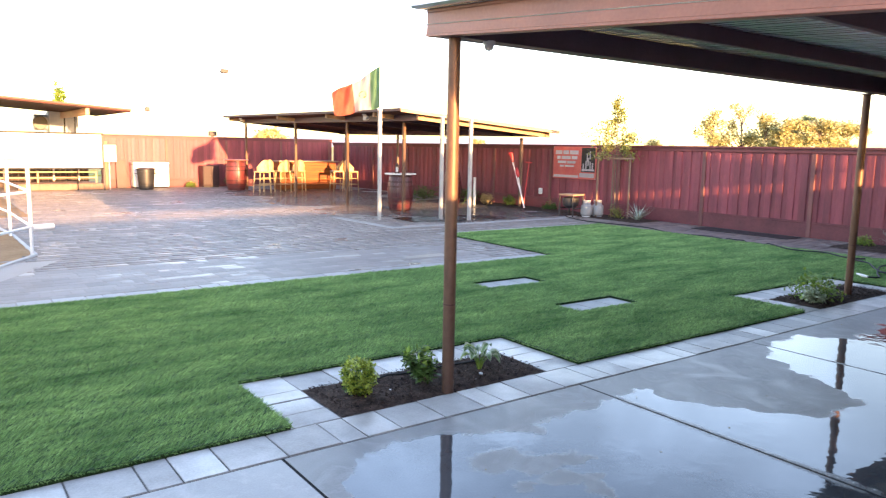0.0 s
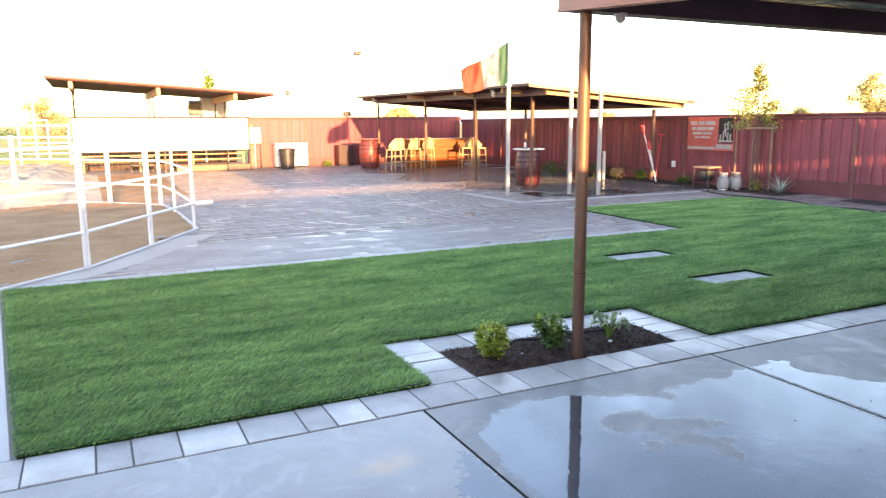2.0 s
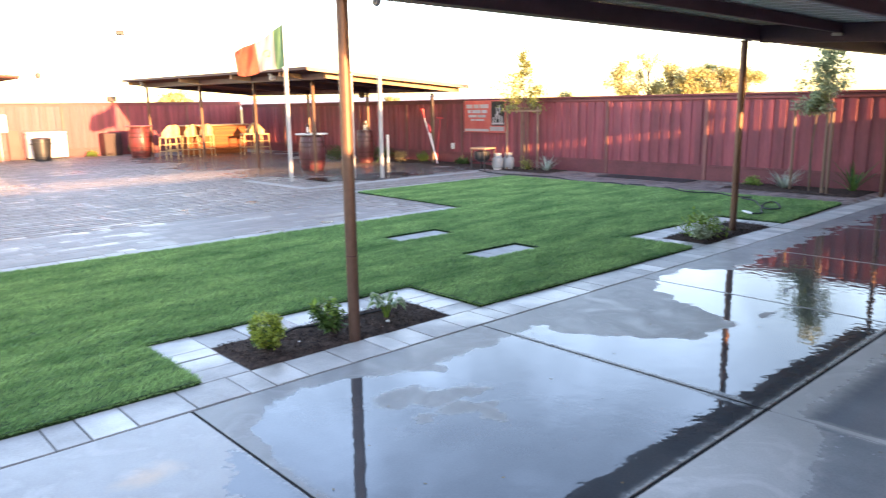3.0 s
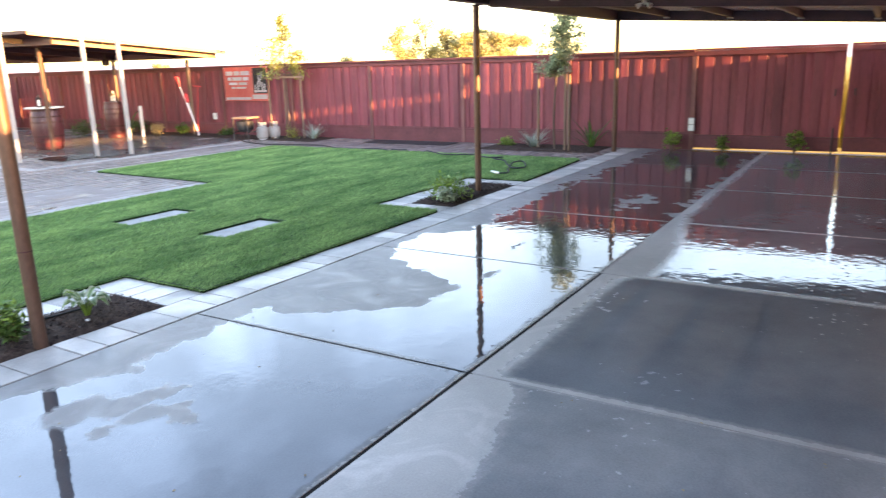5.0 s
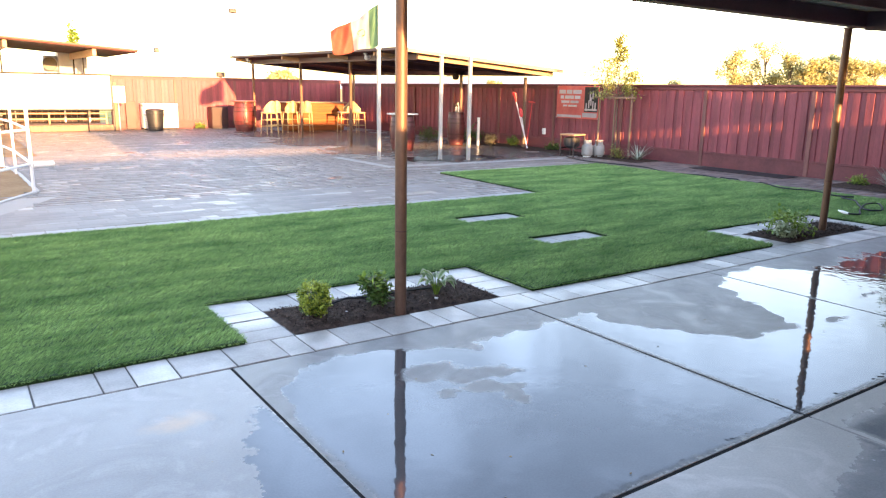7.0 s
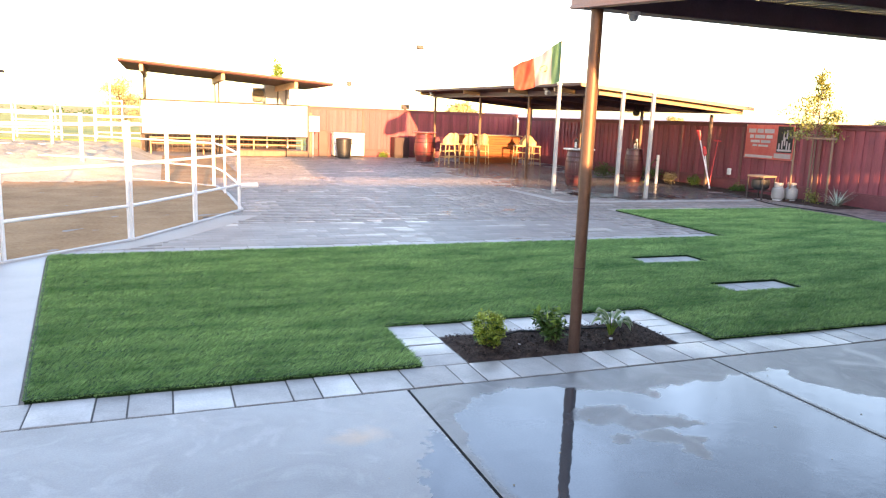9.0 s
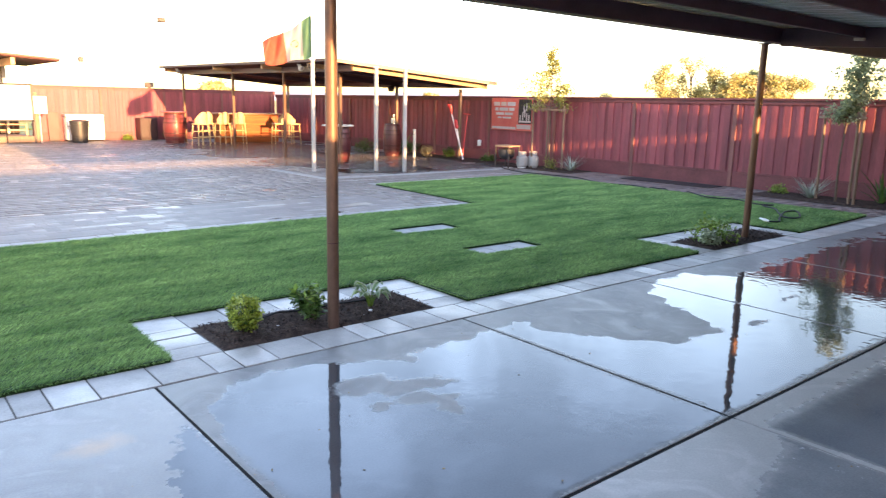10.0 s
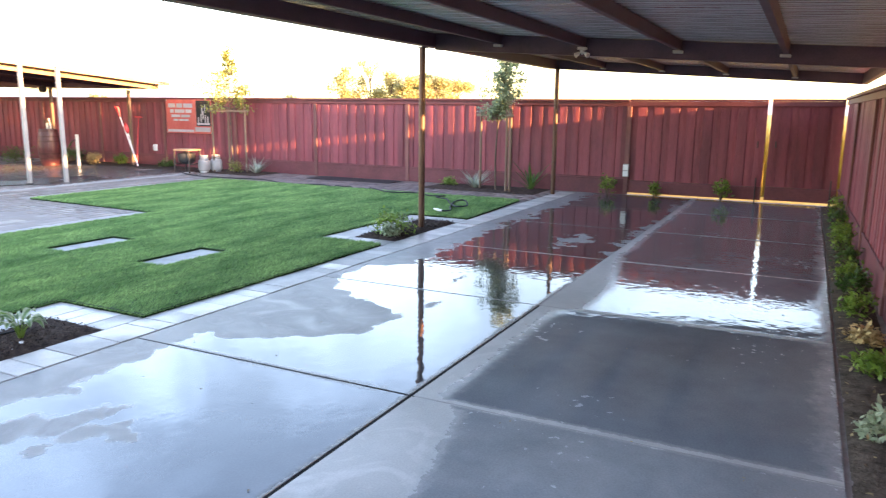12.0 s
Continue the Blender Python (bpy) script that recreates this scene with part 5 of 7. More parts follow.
def make_stool():
    """A wicker bar stool with a curved low back."""
    s = thing("bar_stool", pose(12.30, 27.0, 0, rz=190), "pale wicker bar stool with a curved back at the bar", "bar stool", group="bar stools")
    for sx in (-1, 1):
        for sy in (-1, 1):
            bm = bmesh.new()
            tube(bm, [(0.23 * sx, 0.22 * sy, 0), (0.19 * sx, 0.18 * sy, 0.74)], [0.016, 0.019], 10)
            part("leg", bm, WICKER, s, smooth=True)
    for z, k in ((0.28, 0.215), (0.5, 0.203)):
        for a, b in (((-k, -k), (k, -k)), ((k, -k), (k, k)), ((k, k), (-k, k)), ((-k, k), (-k, -k))):
            bm = bmesh.new()
            tube(bm, [(*a, z), (*b, z)], 0.010, 8)
            part("stretcher", bm, WICKER, s, smooth=True)
    bm = bmesh.new()
    box(bm, -0.225, 0.225, -0.215, 0.215, 0.735, 0.79, 0.02, seg=3)
    part("seat", bm, WICKER, s, smooth=True)
    bm = bmesh.new()
    n = 14
    inner, outer = [], []
    for ring, r in ((inner, 0.205), (outer, 0.235)):
        for i in range(n + 1):
            a = math.pi * (0.02 + 0.96 * i / n)
            lift = 0.12 + 0.27 * math.sin(a) ** 1.5
            ring.append([bm.verts.new((r * math.cos(a), r * math.sin(a) + 0.015, z)) for z in (0.78, 0.78 + lift * 0.5, 0.78 + lift)])
    for i in range(n):
        for j in range(2):
            bm.faces.new((outer[i][j], outer[i + 1][j], outer[i + 1][j + 1], outer[i][j + 1]))
            bm.faces.new((inner[i][j], inner[i][j + 1], inner[i + 1][j + 1], inner[i + 1][j]))
        bm.faces.new((outer[i][2], outer[i + 1][2], inner[i + 1][2], inner[i][2]))
        bm.faces.new((outer[i][0], inner[i][0], inner[i + 1][0], outer[i + 1][0]))
    for i in (0, n):
        for j in range(2):
            bm.faces.new((outer[i][j], outer[i][j + 1], inner[i][j + 1], inner[i][j]))
    bmesh.ops.recalc_face_normals(bm, faces=bm.faces)
    part("backrest", bm, WICKER, s, smooth=True)
    bm = bmesh.new()
    tube(bm, [(0.222 * math.cos(a), 0.222 * math.sin(a) + 0.015, 0.785 + 0.12 + 0.27 * math.sin(a) ** 1.5) for a in (math.pi * (0.02 + 0.96 * i / 18) for i in range(19))], 0.020, 8)
    part("back_rim", bm, WICKER, s, smooth=True)
    return s


def build_bar():
    bar = thing("bar_counter", pose(13.55, 28.35, 0.004), "warm wooden bar counter with horizontal slat front", "bar counter")
    L, D, H = 2.45, 0.62, 1.08
    bm = bmesh.new()
    box(bm, 0.02, L - 0.02, 0.03, D, 0.0, H - 0.005, 0.004)
    part("carcass", bm, WOOD_WARM, bar)
    n = 10
    for k in range(n):
        bm = bmesh.new()
        z = 0.06 + k * 0.099
        box(bm, 0.05, L - 0.05, 0.0, 0.028, z, z + 0.088, 0.006)
        part("slat", bm, WOOD_WARM, bar)
    for x in (0.0, L - 0.05):
        bm = bmesh.new()
        box(bm, x, x + 0.05, -0.008, 0.03, 0.0, H - 0.002, 0.005)
        part("corner_post", bm, WOOD_WARM, bar)
    bm = bmesh.new()
    box(bm, -0.08, L + 0.08, -0.14, D + 0.06, H, H + 0.05, 0.01, seg=2)
    part("bar_top", bm, WOOD_TIMBER, bar, "pale wooden bar top")
    s = make_stool()
    for x, y, r in ((12.72, 27.55, 178), (13.25, 27.32, 186), (13.95, 27.5, 172), (15.35, 27.0, 262), (15.75, 26.65, 98)):
        copy_thing(s, pose(x, y, 0.004, rz=r))
    barrel(11.98, 28.75, 1.12, 0.40, "red wooden barrel table in front of the bar", 0.46, BARREL_TOP)
    barrel(13.06, 18.85, 0.98, 0.365, "dark red-brown wooden barrel with a round pale top", 0.44, None, BARREL_DARK)
    barrel(15.75, 20.05, 1.00, 0.285, "tall dark red-brown wooden barrel under the canopy", body=BARREL_DARK)
    lantern(12.92, 18.80, 1.018)
    bottle(13.20, 18.92, 1.018, 0.26, 0.04, STEEL_DARK, "dark bottle on the barrel table")
    bottle(13.08, 18.70, 1.018, 0.20, 0.05, BLACK_PLASTIC, "short black bottle on the barrel table")
    lantern(15.75, 20.05, 0.987)
    bottle(15.86, 20.12, 0.987, 0.30, 0.04, WHITE_PLASTIC, "pale bottle on the tall barrel")


# ---- things along the back and left ----
def build_back_things():
    fz = thing("chest_freezer", pose(8.75, 30.70, 0.004), "white chest freezer beside the red fence", "freezer")
    bm = bmesh.new()
    box(bm, 0, 1.28, 0, 0.62, 0.05, 0.88, 0.02, seg=2)
    part("cabinet", bm, WHITE_PAINT, fz, smooth=True)
    bm = bmesh.new()
    box(bm, -0.01, 1.29, -0.015, 0.62, 0.892, 0.985, 0.025, seg=2)
    lid = part("lid", bm, WHITE_PAINT, fz, smooth=True)
    bm = bmesh.new()
    box(bm, 0.55, 0.73, -0.035, -0.012, 0.90, 0.93, 0.006)
    part("handle", bm, WHITE_PLASTIC, lid)
    for x in (0.08, 1.2):
        for y in (0.06, 0.56):
            bm = bmesh.new()
            tube(bm, [(x, y, 0), (x, y, 0.052)], 0.022, 10)
            part("foot", bm, BLACK_PLASTIC, fz)
    can = thing("trash_can", pose(9.02, 30.05, 0.004), "black ribbed plastic trash can", "trash can")
    bm = bmesh.new()
    lathe(bm, [(0.20, 0.0), (0.215, 0.01), (0.262, 0.60), (0.262, 0.70), (0.245, 0.70), (0.22, 0.10), (0.10, 0.06)], 28)
    can.scale = (1.2, 1.2, 1.05)
    body = part("body", bm, BLACK_PLASTIC, can, smooth=True)
    for z in (0.15, 0.62):
        bm = bmesh.new()
        r = 0.217 + 0.047 * z / 0.6
        lathe(bm, [(r - 0.006, z), (r + 0.008, z + 0.005), (r + 0.008, z + 0.02), (r - 0.006, z + 0.025)], 28)
        part("rib", bm, BLACK_PLASTIC, body, smooth=True)
    bm = bmesh.new()
    lathe(bm, [(0.275, 0.70), (0.285, 0.715), (0.28, 0.74), (0.20, 0.765), (0.05, 0.775)], 28)
    part("rim_lid", bm, BLACK_PLASTIC, can, smooth=True)
    for sx in (-1, 1):
        bm = bmesh.new()
        tube(bm, [(sx * 0.262, -0.06, 0.55), (sx * 0.31, -0.05, 0.56), (sx * 0.31, 0.05, 0.56), (sx * 0.262, 0.06, 0.55)], 0.012, 8)
        part("handle", bm, BLACK_PLASTIC, can)
    cab = thing("maroon_cabinet", pose(11.35, 30.75, 0.004), "dark maroon painted wooden cabinet against the fence", "cabinet")
    bm = bmesh.new()
    box(bm, 0, 0.66, 0, 0.5, 0.06, 0.86, 0.008)
    part("body", bm, MAROON, cab)
    for x in (0.02, 0.335):
        bm = bmesh.new()
        box(bm, x, x + 0.305, -0.018, -0.001, 0.09, 0.83, 0.006)
        d = part("door", bm, MAROON, cab)
        bm = bmesh.new()
        kx = x + (0.27 if x < 0.2 else 0.035)
        lathe(bm, [(0.012, 0), (0.014, 0.02)], 10, (kx, -0.03, 0.45))
        part("knob", bm, HOOP, d)
    bm = bmesh.new()
    box(bm, 0.03, 0.63, 0.03, 0.47, 0.0, 0.058, 0.004)
    part("plinth", bm, STEEL_DARK, cab)
    pl = thing("leaning_board", pose(8.42, 31.30, 0.004), "brown board leaning on the fence end", "board")
    bm = bmesh.new()
    box(bm, -0.18, 0.18, -0.02, 0.02, 0, 1.05, 0.004, pose(0, -0.10, 0, -5))
    part("panel", bm, MAROON, pl)
    ub = thing("utility_box", pose(7.72, 30.30, 0.0), "white electrical cabinet on a pale post", "utility box")
    bm = bmesh.new()
    box(bm, -0.05, 0.05, -0.04, 0.06, -0.03, 1.75, 0.006)
    part("post", bm, WOOD_STAKE, ub)
    bm = bmesh.new()
    box(bm, -0.10, 0.32, -0.20, -0.042, 1.02, 1.62, 0.012)
    bx = part("box", bm, WHITE_PAINT, ub)
    bm = bmesh.new()
    box(bm, -0.085, 0.305, -0.215, -0.202, 1.04, 1.60, 0.006)
    part("cover", bm, WHITE_PAINT, bx)
    bm = bmesh.new()
    tube(bm, [(0.08, -0.12, 0.0), (0.08, -0.12, 1.03)], 0.02, 10)
    part("conduit", bm, GALV_BRACKET, ub)


def build_stall():
    """The open shelter with the white panel front."""
    sh = thing("stall_shelter", pose(0, 0, 0), "brown flat roof shelter on thin steel posts", "shelter")
    h = lambda x: 3.25 - 0.064 * (x - 0.95)  # noqa: E731
    y0, y1 = 27.7, 33.4
    for k in range(8):
        a, b = 0.95 + 7.10 * k / 8, 0.95 + 7.10 * (k + 1) / 8
        bm = bmesh.new()
        vs = [bm.verts.new((x, y, h(x) + z)) for z in (-0.07, 0.0) for x, y in ((a + 0.003, y0), (b - 0.003, y0), (b - 0.003, y1), (a + 0.003, y1))]
        for q in ((3, 2, 1, 0), (4, 5, 6, 7), (0, 1, 5, 4), (1, 2, 6, 5), (2, 3, 7, 6), (3, 0, 4, 7)):
            bm.faces.new([vs[i] for i in q])
        part("roof_panel", bm, ROOF_BROWN, sh)
    bm = bmesh.new()
    vs = [bm.verts.new((x, y, h(x) + z)) for z in (-0.03, 0.03) for x, y in ((0.92, y0 - 0.03), (8.07, y0 - 0.03), (8.07, y0 - 0.002), (0.92, y0 - 0.002))]
    for q in ((3, 2, 1, 0), (4, 5, 6, 7), (0, 1, 5, 4), (1, 2, 6, 5), (2, 3, 7, 6), (3, 0, 4, 7)):
        bm.faces.new([vs[i] for i in q])
    part("fascia", bm, FASCIA_BROWN, sh)
    for x in (1.65, 4.25, 6.75):
        bm = bmesh.new()
        box(bm, x - 0.06, x + 0.06, y0 + 0.12, y1 - 0.1, h(x) - 0.30, h(x) - 0.075, 0.006)
        part("beam", bm, WOOD_TIMBER, sh)
        for y in (30.2, 32.4):
            bm = bmesh.new()
            tube(bm, [(x, y, -0.03), (x, y, h(x) - 0.30)], 0.024, 10)
            part("post", bm, STEEL_BLACK, sh, smooth=True)
    pn = thing("white_panel_wall", pose(0, 30.05, 0), "long white vinyl panel on a thin dark frame", "panel")
    bm = bmesh.new()
    nx, nz = 60, 6
    g = [[bm.verts.new((1.55 + 6.0 * i / nx, 0.010 * math.sin(i * 0.7) * math.sin(j * 1.1), 0.80 + 1.19 * j / nz)) for j in range(nz + 1)] for i in range(nx + 1)]
    for i in range(nx):
        for j in range(nz):
            bm.faces.new((g[i][j], g[i + 1][j], g[i + 1][j + 1], g[i][j + 1]))
    bmesh.ops.solidify(bm, geom=list(bm.faces), thickness=0.012)
    part("vinyl_sheet", bm, WHITE_VINYL, pn, smooth=True)
    for z in (0.775, 2.005):
        bm = bmesh.new()
        box(bm, 1.5, 7.6, -0.03, 0.03, z - 0.022, z + 0.022, 0.004)
        part("frame_rail", bm, STEEL_BLACK, pn)
    for x in (1.5, 4.5, 7.6):
        bm = bmesh.new()
        box(bm, x - 0.025, x + 0.025, 0.032, 0.08, -0.04, 2.03, 0.004)
        part("frame_post", bm, STEEL_DARK, pn)
    bw = thing("stall_back_wall", pose(1.4, 33.0, 0), "dark weathered board wall behind the shelter", "wall")
    for k in range(31):
        bm = bmesh.new()
        box(bm, 0.2 * k, 0.2 * k + 0.192, 0, 0.025, -0.05, 1.30 + 0.01 * (k % 3), 0.003)
        part("board", bm, MAROON_DARK, bw)
    for z in (0.3, 1.0):
        bm = bmesh.new()
        box(bm, 0, 6.2, 0.027, 0.07, z, z + 0.09)
        part("rail", bm, MAROON_DARK, bw)
    dk = thing("low_platform", pose(4.9, 30.2, 0), "low dark wooden platform under the shelter", "platform")
    bm = bmesh.new()
    box(bm, 0, 2.7, 0.0, 0.04, 0.02, 0.20, 0.006)
    part("skirt", bm, WOOD_STAKE, dk)
    for k in range(9):
        bm = bmesh.new()
        box(bm, 0, 2.7, 0.0 + 0.2 * k, 0.19 + 0.2 * k, 0.202, 0.235, 0.006)
        part("plank", bm, WOOD_STAKE, dk)
    rl = thing("pipe_rail", pose(4.7, 31.0, 0), "pale pipe rail behind the platform", "rail")
    for z in (0.42, 0.62):
        bm = bmesh.new()
        tube(bm, [(-2.9, 0, z), (2.8, 0, z)], 0.028, 10)
        part("pipe", bm, WOOD_TIMBER, rl, smooth=True)
    for x in (-2.9, -1.0, 0.9, 2.8):
        bm = bmesh.new()
        tube(bm, [(x, 0, -0.03), (x, 0, 0.66)], 0.032, 10)
        part("post", bm, WOOD_TIMBER, rl, smooth=True)
    ct = thing("utility_cart", pose(3.75, 30.75, 0), "small dark utility cart under the shelter", "cart")
    for z in (0.25, 0.55):
        bm = bmesh.new()
        box(bm, -0.4, 0.4, -0.25, 0.25, z, z + 0.06, 0.01)
        part("tray", bm, BLACK_PLASTIC, ct)
    for sx in (-1, 1):
        for sy in (-1, 1):
            bm = bmesh.new()
            tube(bm, [(0.37 * sx, 0.22 * sy, 0.08), (0.37 * sx, 0.22 * sy, 0.60)], 0.016, 8)
            part("upright", bm, STEEL_DARK, ct)
            bm = bmesh.new()
            tube(bm, [(0.37 * sx, 0.22 * sy - 0.02, 0.045), (0.37 * sx, 0.22 * sy + 0.02, 0.045)], 0.05, 14)
            part("wheel", bm, RUBBER, ct)
    ec = thing("evaporative_cooler", pose(5.95, 32.9, 0.22), "white box cooler with a dark round fan opening on a stand", "cooler")
    bm = bmesh.new()
    box(bm, 0.35, 1.35, 0, 0.9, 1.75, 2.62, 0.02)
    part("cabinet", bm, COOLER_GREY, ec)
    bm = bmesh.new()
    tube(bm, [(0.55, 0.45, 2.2), (-0.10, 0.45, 2.2), (-0.12, 0.45, 2.2)], [0.30, 0.30, 0.27], 22)
    part("duct", bm, COOLER_GREY, ec, smooth=True)
    bm = bmesh.new()
    tube(bm, [(0.05, -0.013, 2.18), (0.05, -0.03, 2.18)], 0.25, 22)
    part("fan_opening", bm, BLACK_PLASTIC, ec)
    for x in (0.42, 1.28):
        for y in (0.08, 0.82):
            bm = bmesh.new()
            box(bm, x - 0.03, x + 0.03, y - 0.03, y + 0.03, -0.34, 1.752)
            part("stand_leg", bm, GALV_BRACKET, ec)
    bm = bmesh.new()
    tube(bm, [(0.05, 0.45, -0.34), (0.05, 0.45, 1.92)], 0.03, 8)
    part("duct_prop", bm, GALV_BRACKET, ec)


def build_arena_fence():
    """White pipe panels round the riding arena."""
    run = [(-3.4, 5.8), (-1.9, 7.4), (-0.56, 8.8), (0.68, 10.05), (1.90, 11.38), (2.74, 12.85), (3.52, 14.22), (3.47, 16.9), (3.35, 18.4), (2.36, 19.5), (0.40, 21.3), (-3.0, 23.2)]
    for (x0, y0), (x1, y1) in zip(run, run[1:]):
        a, length = math.atan2(y1 - y0, x1 - x0), math.hypot(x1 - x0, y1 - y0)
        p = thing("corral_panel", pose(x0, y0, 0, rz=math.degrees(a)), "white pipe corral panel with three rails round the arena", "corral panel", group="corral panels")
        for x in (0.030, length - 0.030):
            bm = bmesh.new()
            box(bm, x - 0.018, x + 0.018, -0.018, 0.018, -0.04, 1.52, 0.005)
            part("upright", bm, WHITE_PAINT, p)
        for z, r in ((0.44, 0.021), (0.97, 0.021), (1.47, 0.023)):
            bm = bmesh.new()
            tube(bm, [(0.03, 0, z), (length - 0.03, 0, z)], r, 10)
            part("rail", bm, WHITE_PAINT, p, smooth=True)
    # the far side of the arena and the pasture gates
    for x0, x1, y in ((-19, -12, 27.5), (-12, -6, 27.5), (-6, -1.0, 27.5)):
        p = thing("corral_panel", pose(x0, y, 0), "white pipe corral panel with three rails round the arena", "corral panel", group="corral panels")
        for x in (0.0, (x1 - x0) / 2, x1 - x0 - 0.08):
            bm = bmesh.new()
            box(bm, x, x + 0.08, -0.04, 0.04, -0.04, 1.55, 0.008)
            part("upright", bm, WHITE_PAINT, p)
        for z in (0.44, 0.97, 1.48):
            bm = bmesh.new()
            tube(bm, [(0, 0, z), (x1 - x0, 0, z)], 0.03, 10)
            part("rail", bm, WHITE_PAINT, p, smooth=True)
    for x, y in ((-0.9, 41.0), (-4.6, 42.0)):
        gte = thing("pasture_gate", pose(x, y, -0.06), "white pipe gate frame at the pasture", "gate", group="pasture gates")
        for dx in (0, 2.1):
            bm = bmesh.new()
            tube(bm, [(dx, 0, -0.04), (dx, 0, 1.9 if dx else 2.3)], 0.05, 10)
            part("post", bm, WHITE_PAINT, gte, smooth=True)
        for z in (0.5, 1.0, 1.8):
            bm = bmesh.new()
            tube(bm, [(0, 0, z), (2.1, 0, z)], 0.035, 10)
            part("rail", bm, WHITE_PAINT, gte, smooth=True)
    # a second brown shelter further along
    sh = thing("arena_shelter", pose(-8.2, 29.2, 0), "brown flat roof shelter beside the arena", "shelter")
    bm = bmesh.new()
    box(bm, 0, 5.0, 0, 3.2, 2.95, 3.05, 0.01, pose(0, 0, 0, 0, 2, 0))
    part("roof", bm, ROOF_BROWN, sh)
    for x in (0.3, 4.5):
        for y in (0.3, 2.9):
            bm = bmesh.new()
            tube(bm, [(x, y, -0.05), (x, y, 2.97 - 0.035 * x)], 0.05, 10)
            part("post", bm, STEEL_DARK, sh, smooth=True)
    cn = thing("pvc_cap", pose(3.53, 14.24, 0.0), "short white pipe stub on the arena corner post", "pipe")
    bm = bmesh.new()
    tube(bm, [(0.0, 0.0, 0.42), (0.30, 0.1, 0.42)], 0.05, 12)
    part("pipe_end", bm, WHITE_PAINT, cn, smooth=True)


# ---- fence-side things ----
def build_banner():
    b = thing("banner", pose(17.385, 17.25, 0.94), "red and black printed vinyl banner hung on the fence", "banner")

    def panel(name, y0, y1, z0, z1, off, material):
        bm = bmesh.new()
        n = 14
        pts = [[bm.verts.new((-off - 0.006 * math.sin(9 * (y0 + (y1 - y0) * i / n)), -(y0 + (y1 - y0) * i / n), z)) for i in range(n + 1)] for z in (z0, z1)]
        for i in range(n):
            bm.faces.new((pts[0][i], pts[0][i + 1], pts[1][i + 1], pts[1][i]))
        bmesh.ops.solidify(bm, geom=list(bm.faces), thickness=0.0025)
        return part(name, bm, material, b)
    panel("sheet", 0, 1.68, 0, 0.91, 0.012, BANNER_RED)
    panel("dark_picture", 1.12, 1.64, 0.20, 0.88, 0.017, BANNER_DARK)
    for z0, z1, words in ((0.69, 0.80, ((0.10, 0.36), (0.40, 0.62), (0.66, 1.00))), (0.55, 0.64, ((0.16, 0.30), (0.34, 0.70), (0.74, 0.96))),
                          (0.43, 0.50, ((0.20, 0.52), (0.56, 0.90))), (0.33, 0.38, ((0.28, 0.44), (0.48, 0.84)))):
        for y0, y1 in words:
            panel("print_bar", y0, y1, z0, z1, 0.017, BANNER_PRINT)
    panel("print_bar", 0.04, 1.02, 0.03, 0.10, 0.017, BANNER_PALE)
    panel("print_bar", 1.06, 1.62, 0.05, 0.17, 0.0175, BANNER_PALE)
    for k, (y, z) in enumerate(((1.20, 0.34), (1.30, 0.42), (1.38, 0.50), (1.46, 0.40), (1.55, 0.36), (1.34, 0.62), (1.45, 0.68))):
        panel("pale_shape", y - 0.025, y + 0.02, z - 0.12, z + 0.10, 0.021, BANNER_PALE)
    panel("print_bar", 1.14, 1.62, 0.235, 0.285, 0.021, BANNER_PALE)
    for y in (0.02, 1.66):
        for z in (0.02, 0.89):
            bm = bmesh.new()
            tube(bm, [(-0.012, -y, z), (-0.024, -y, z)], 0.014, 10)
            part("grommet", bm, GALV_BRACKET, b)


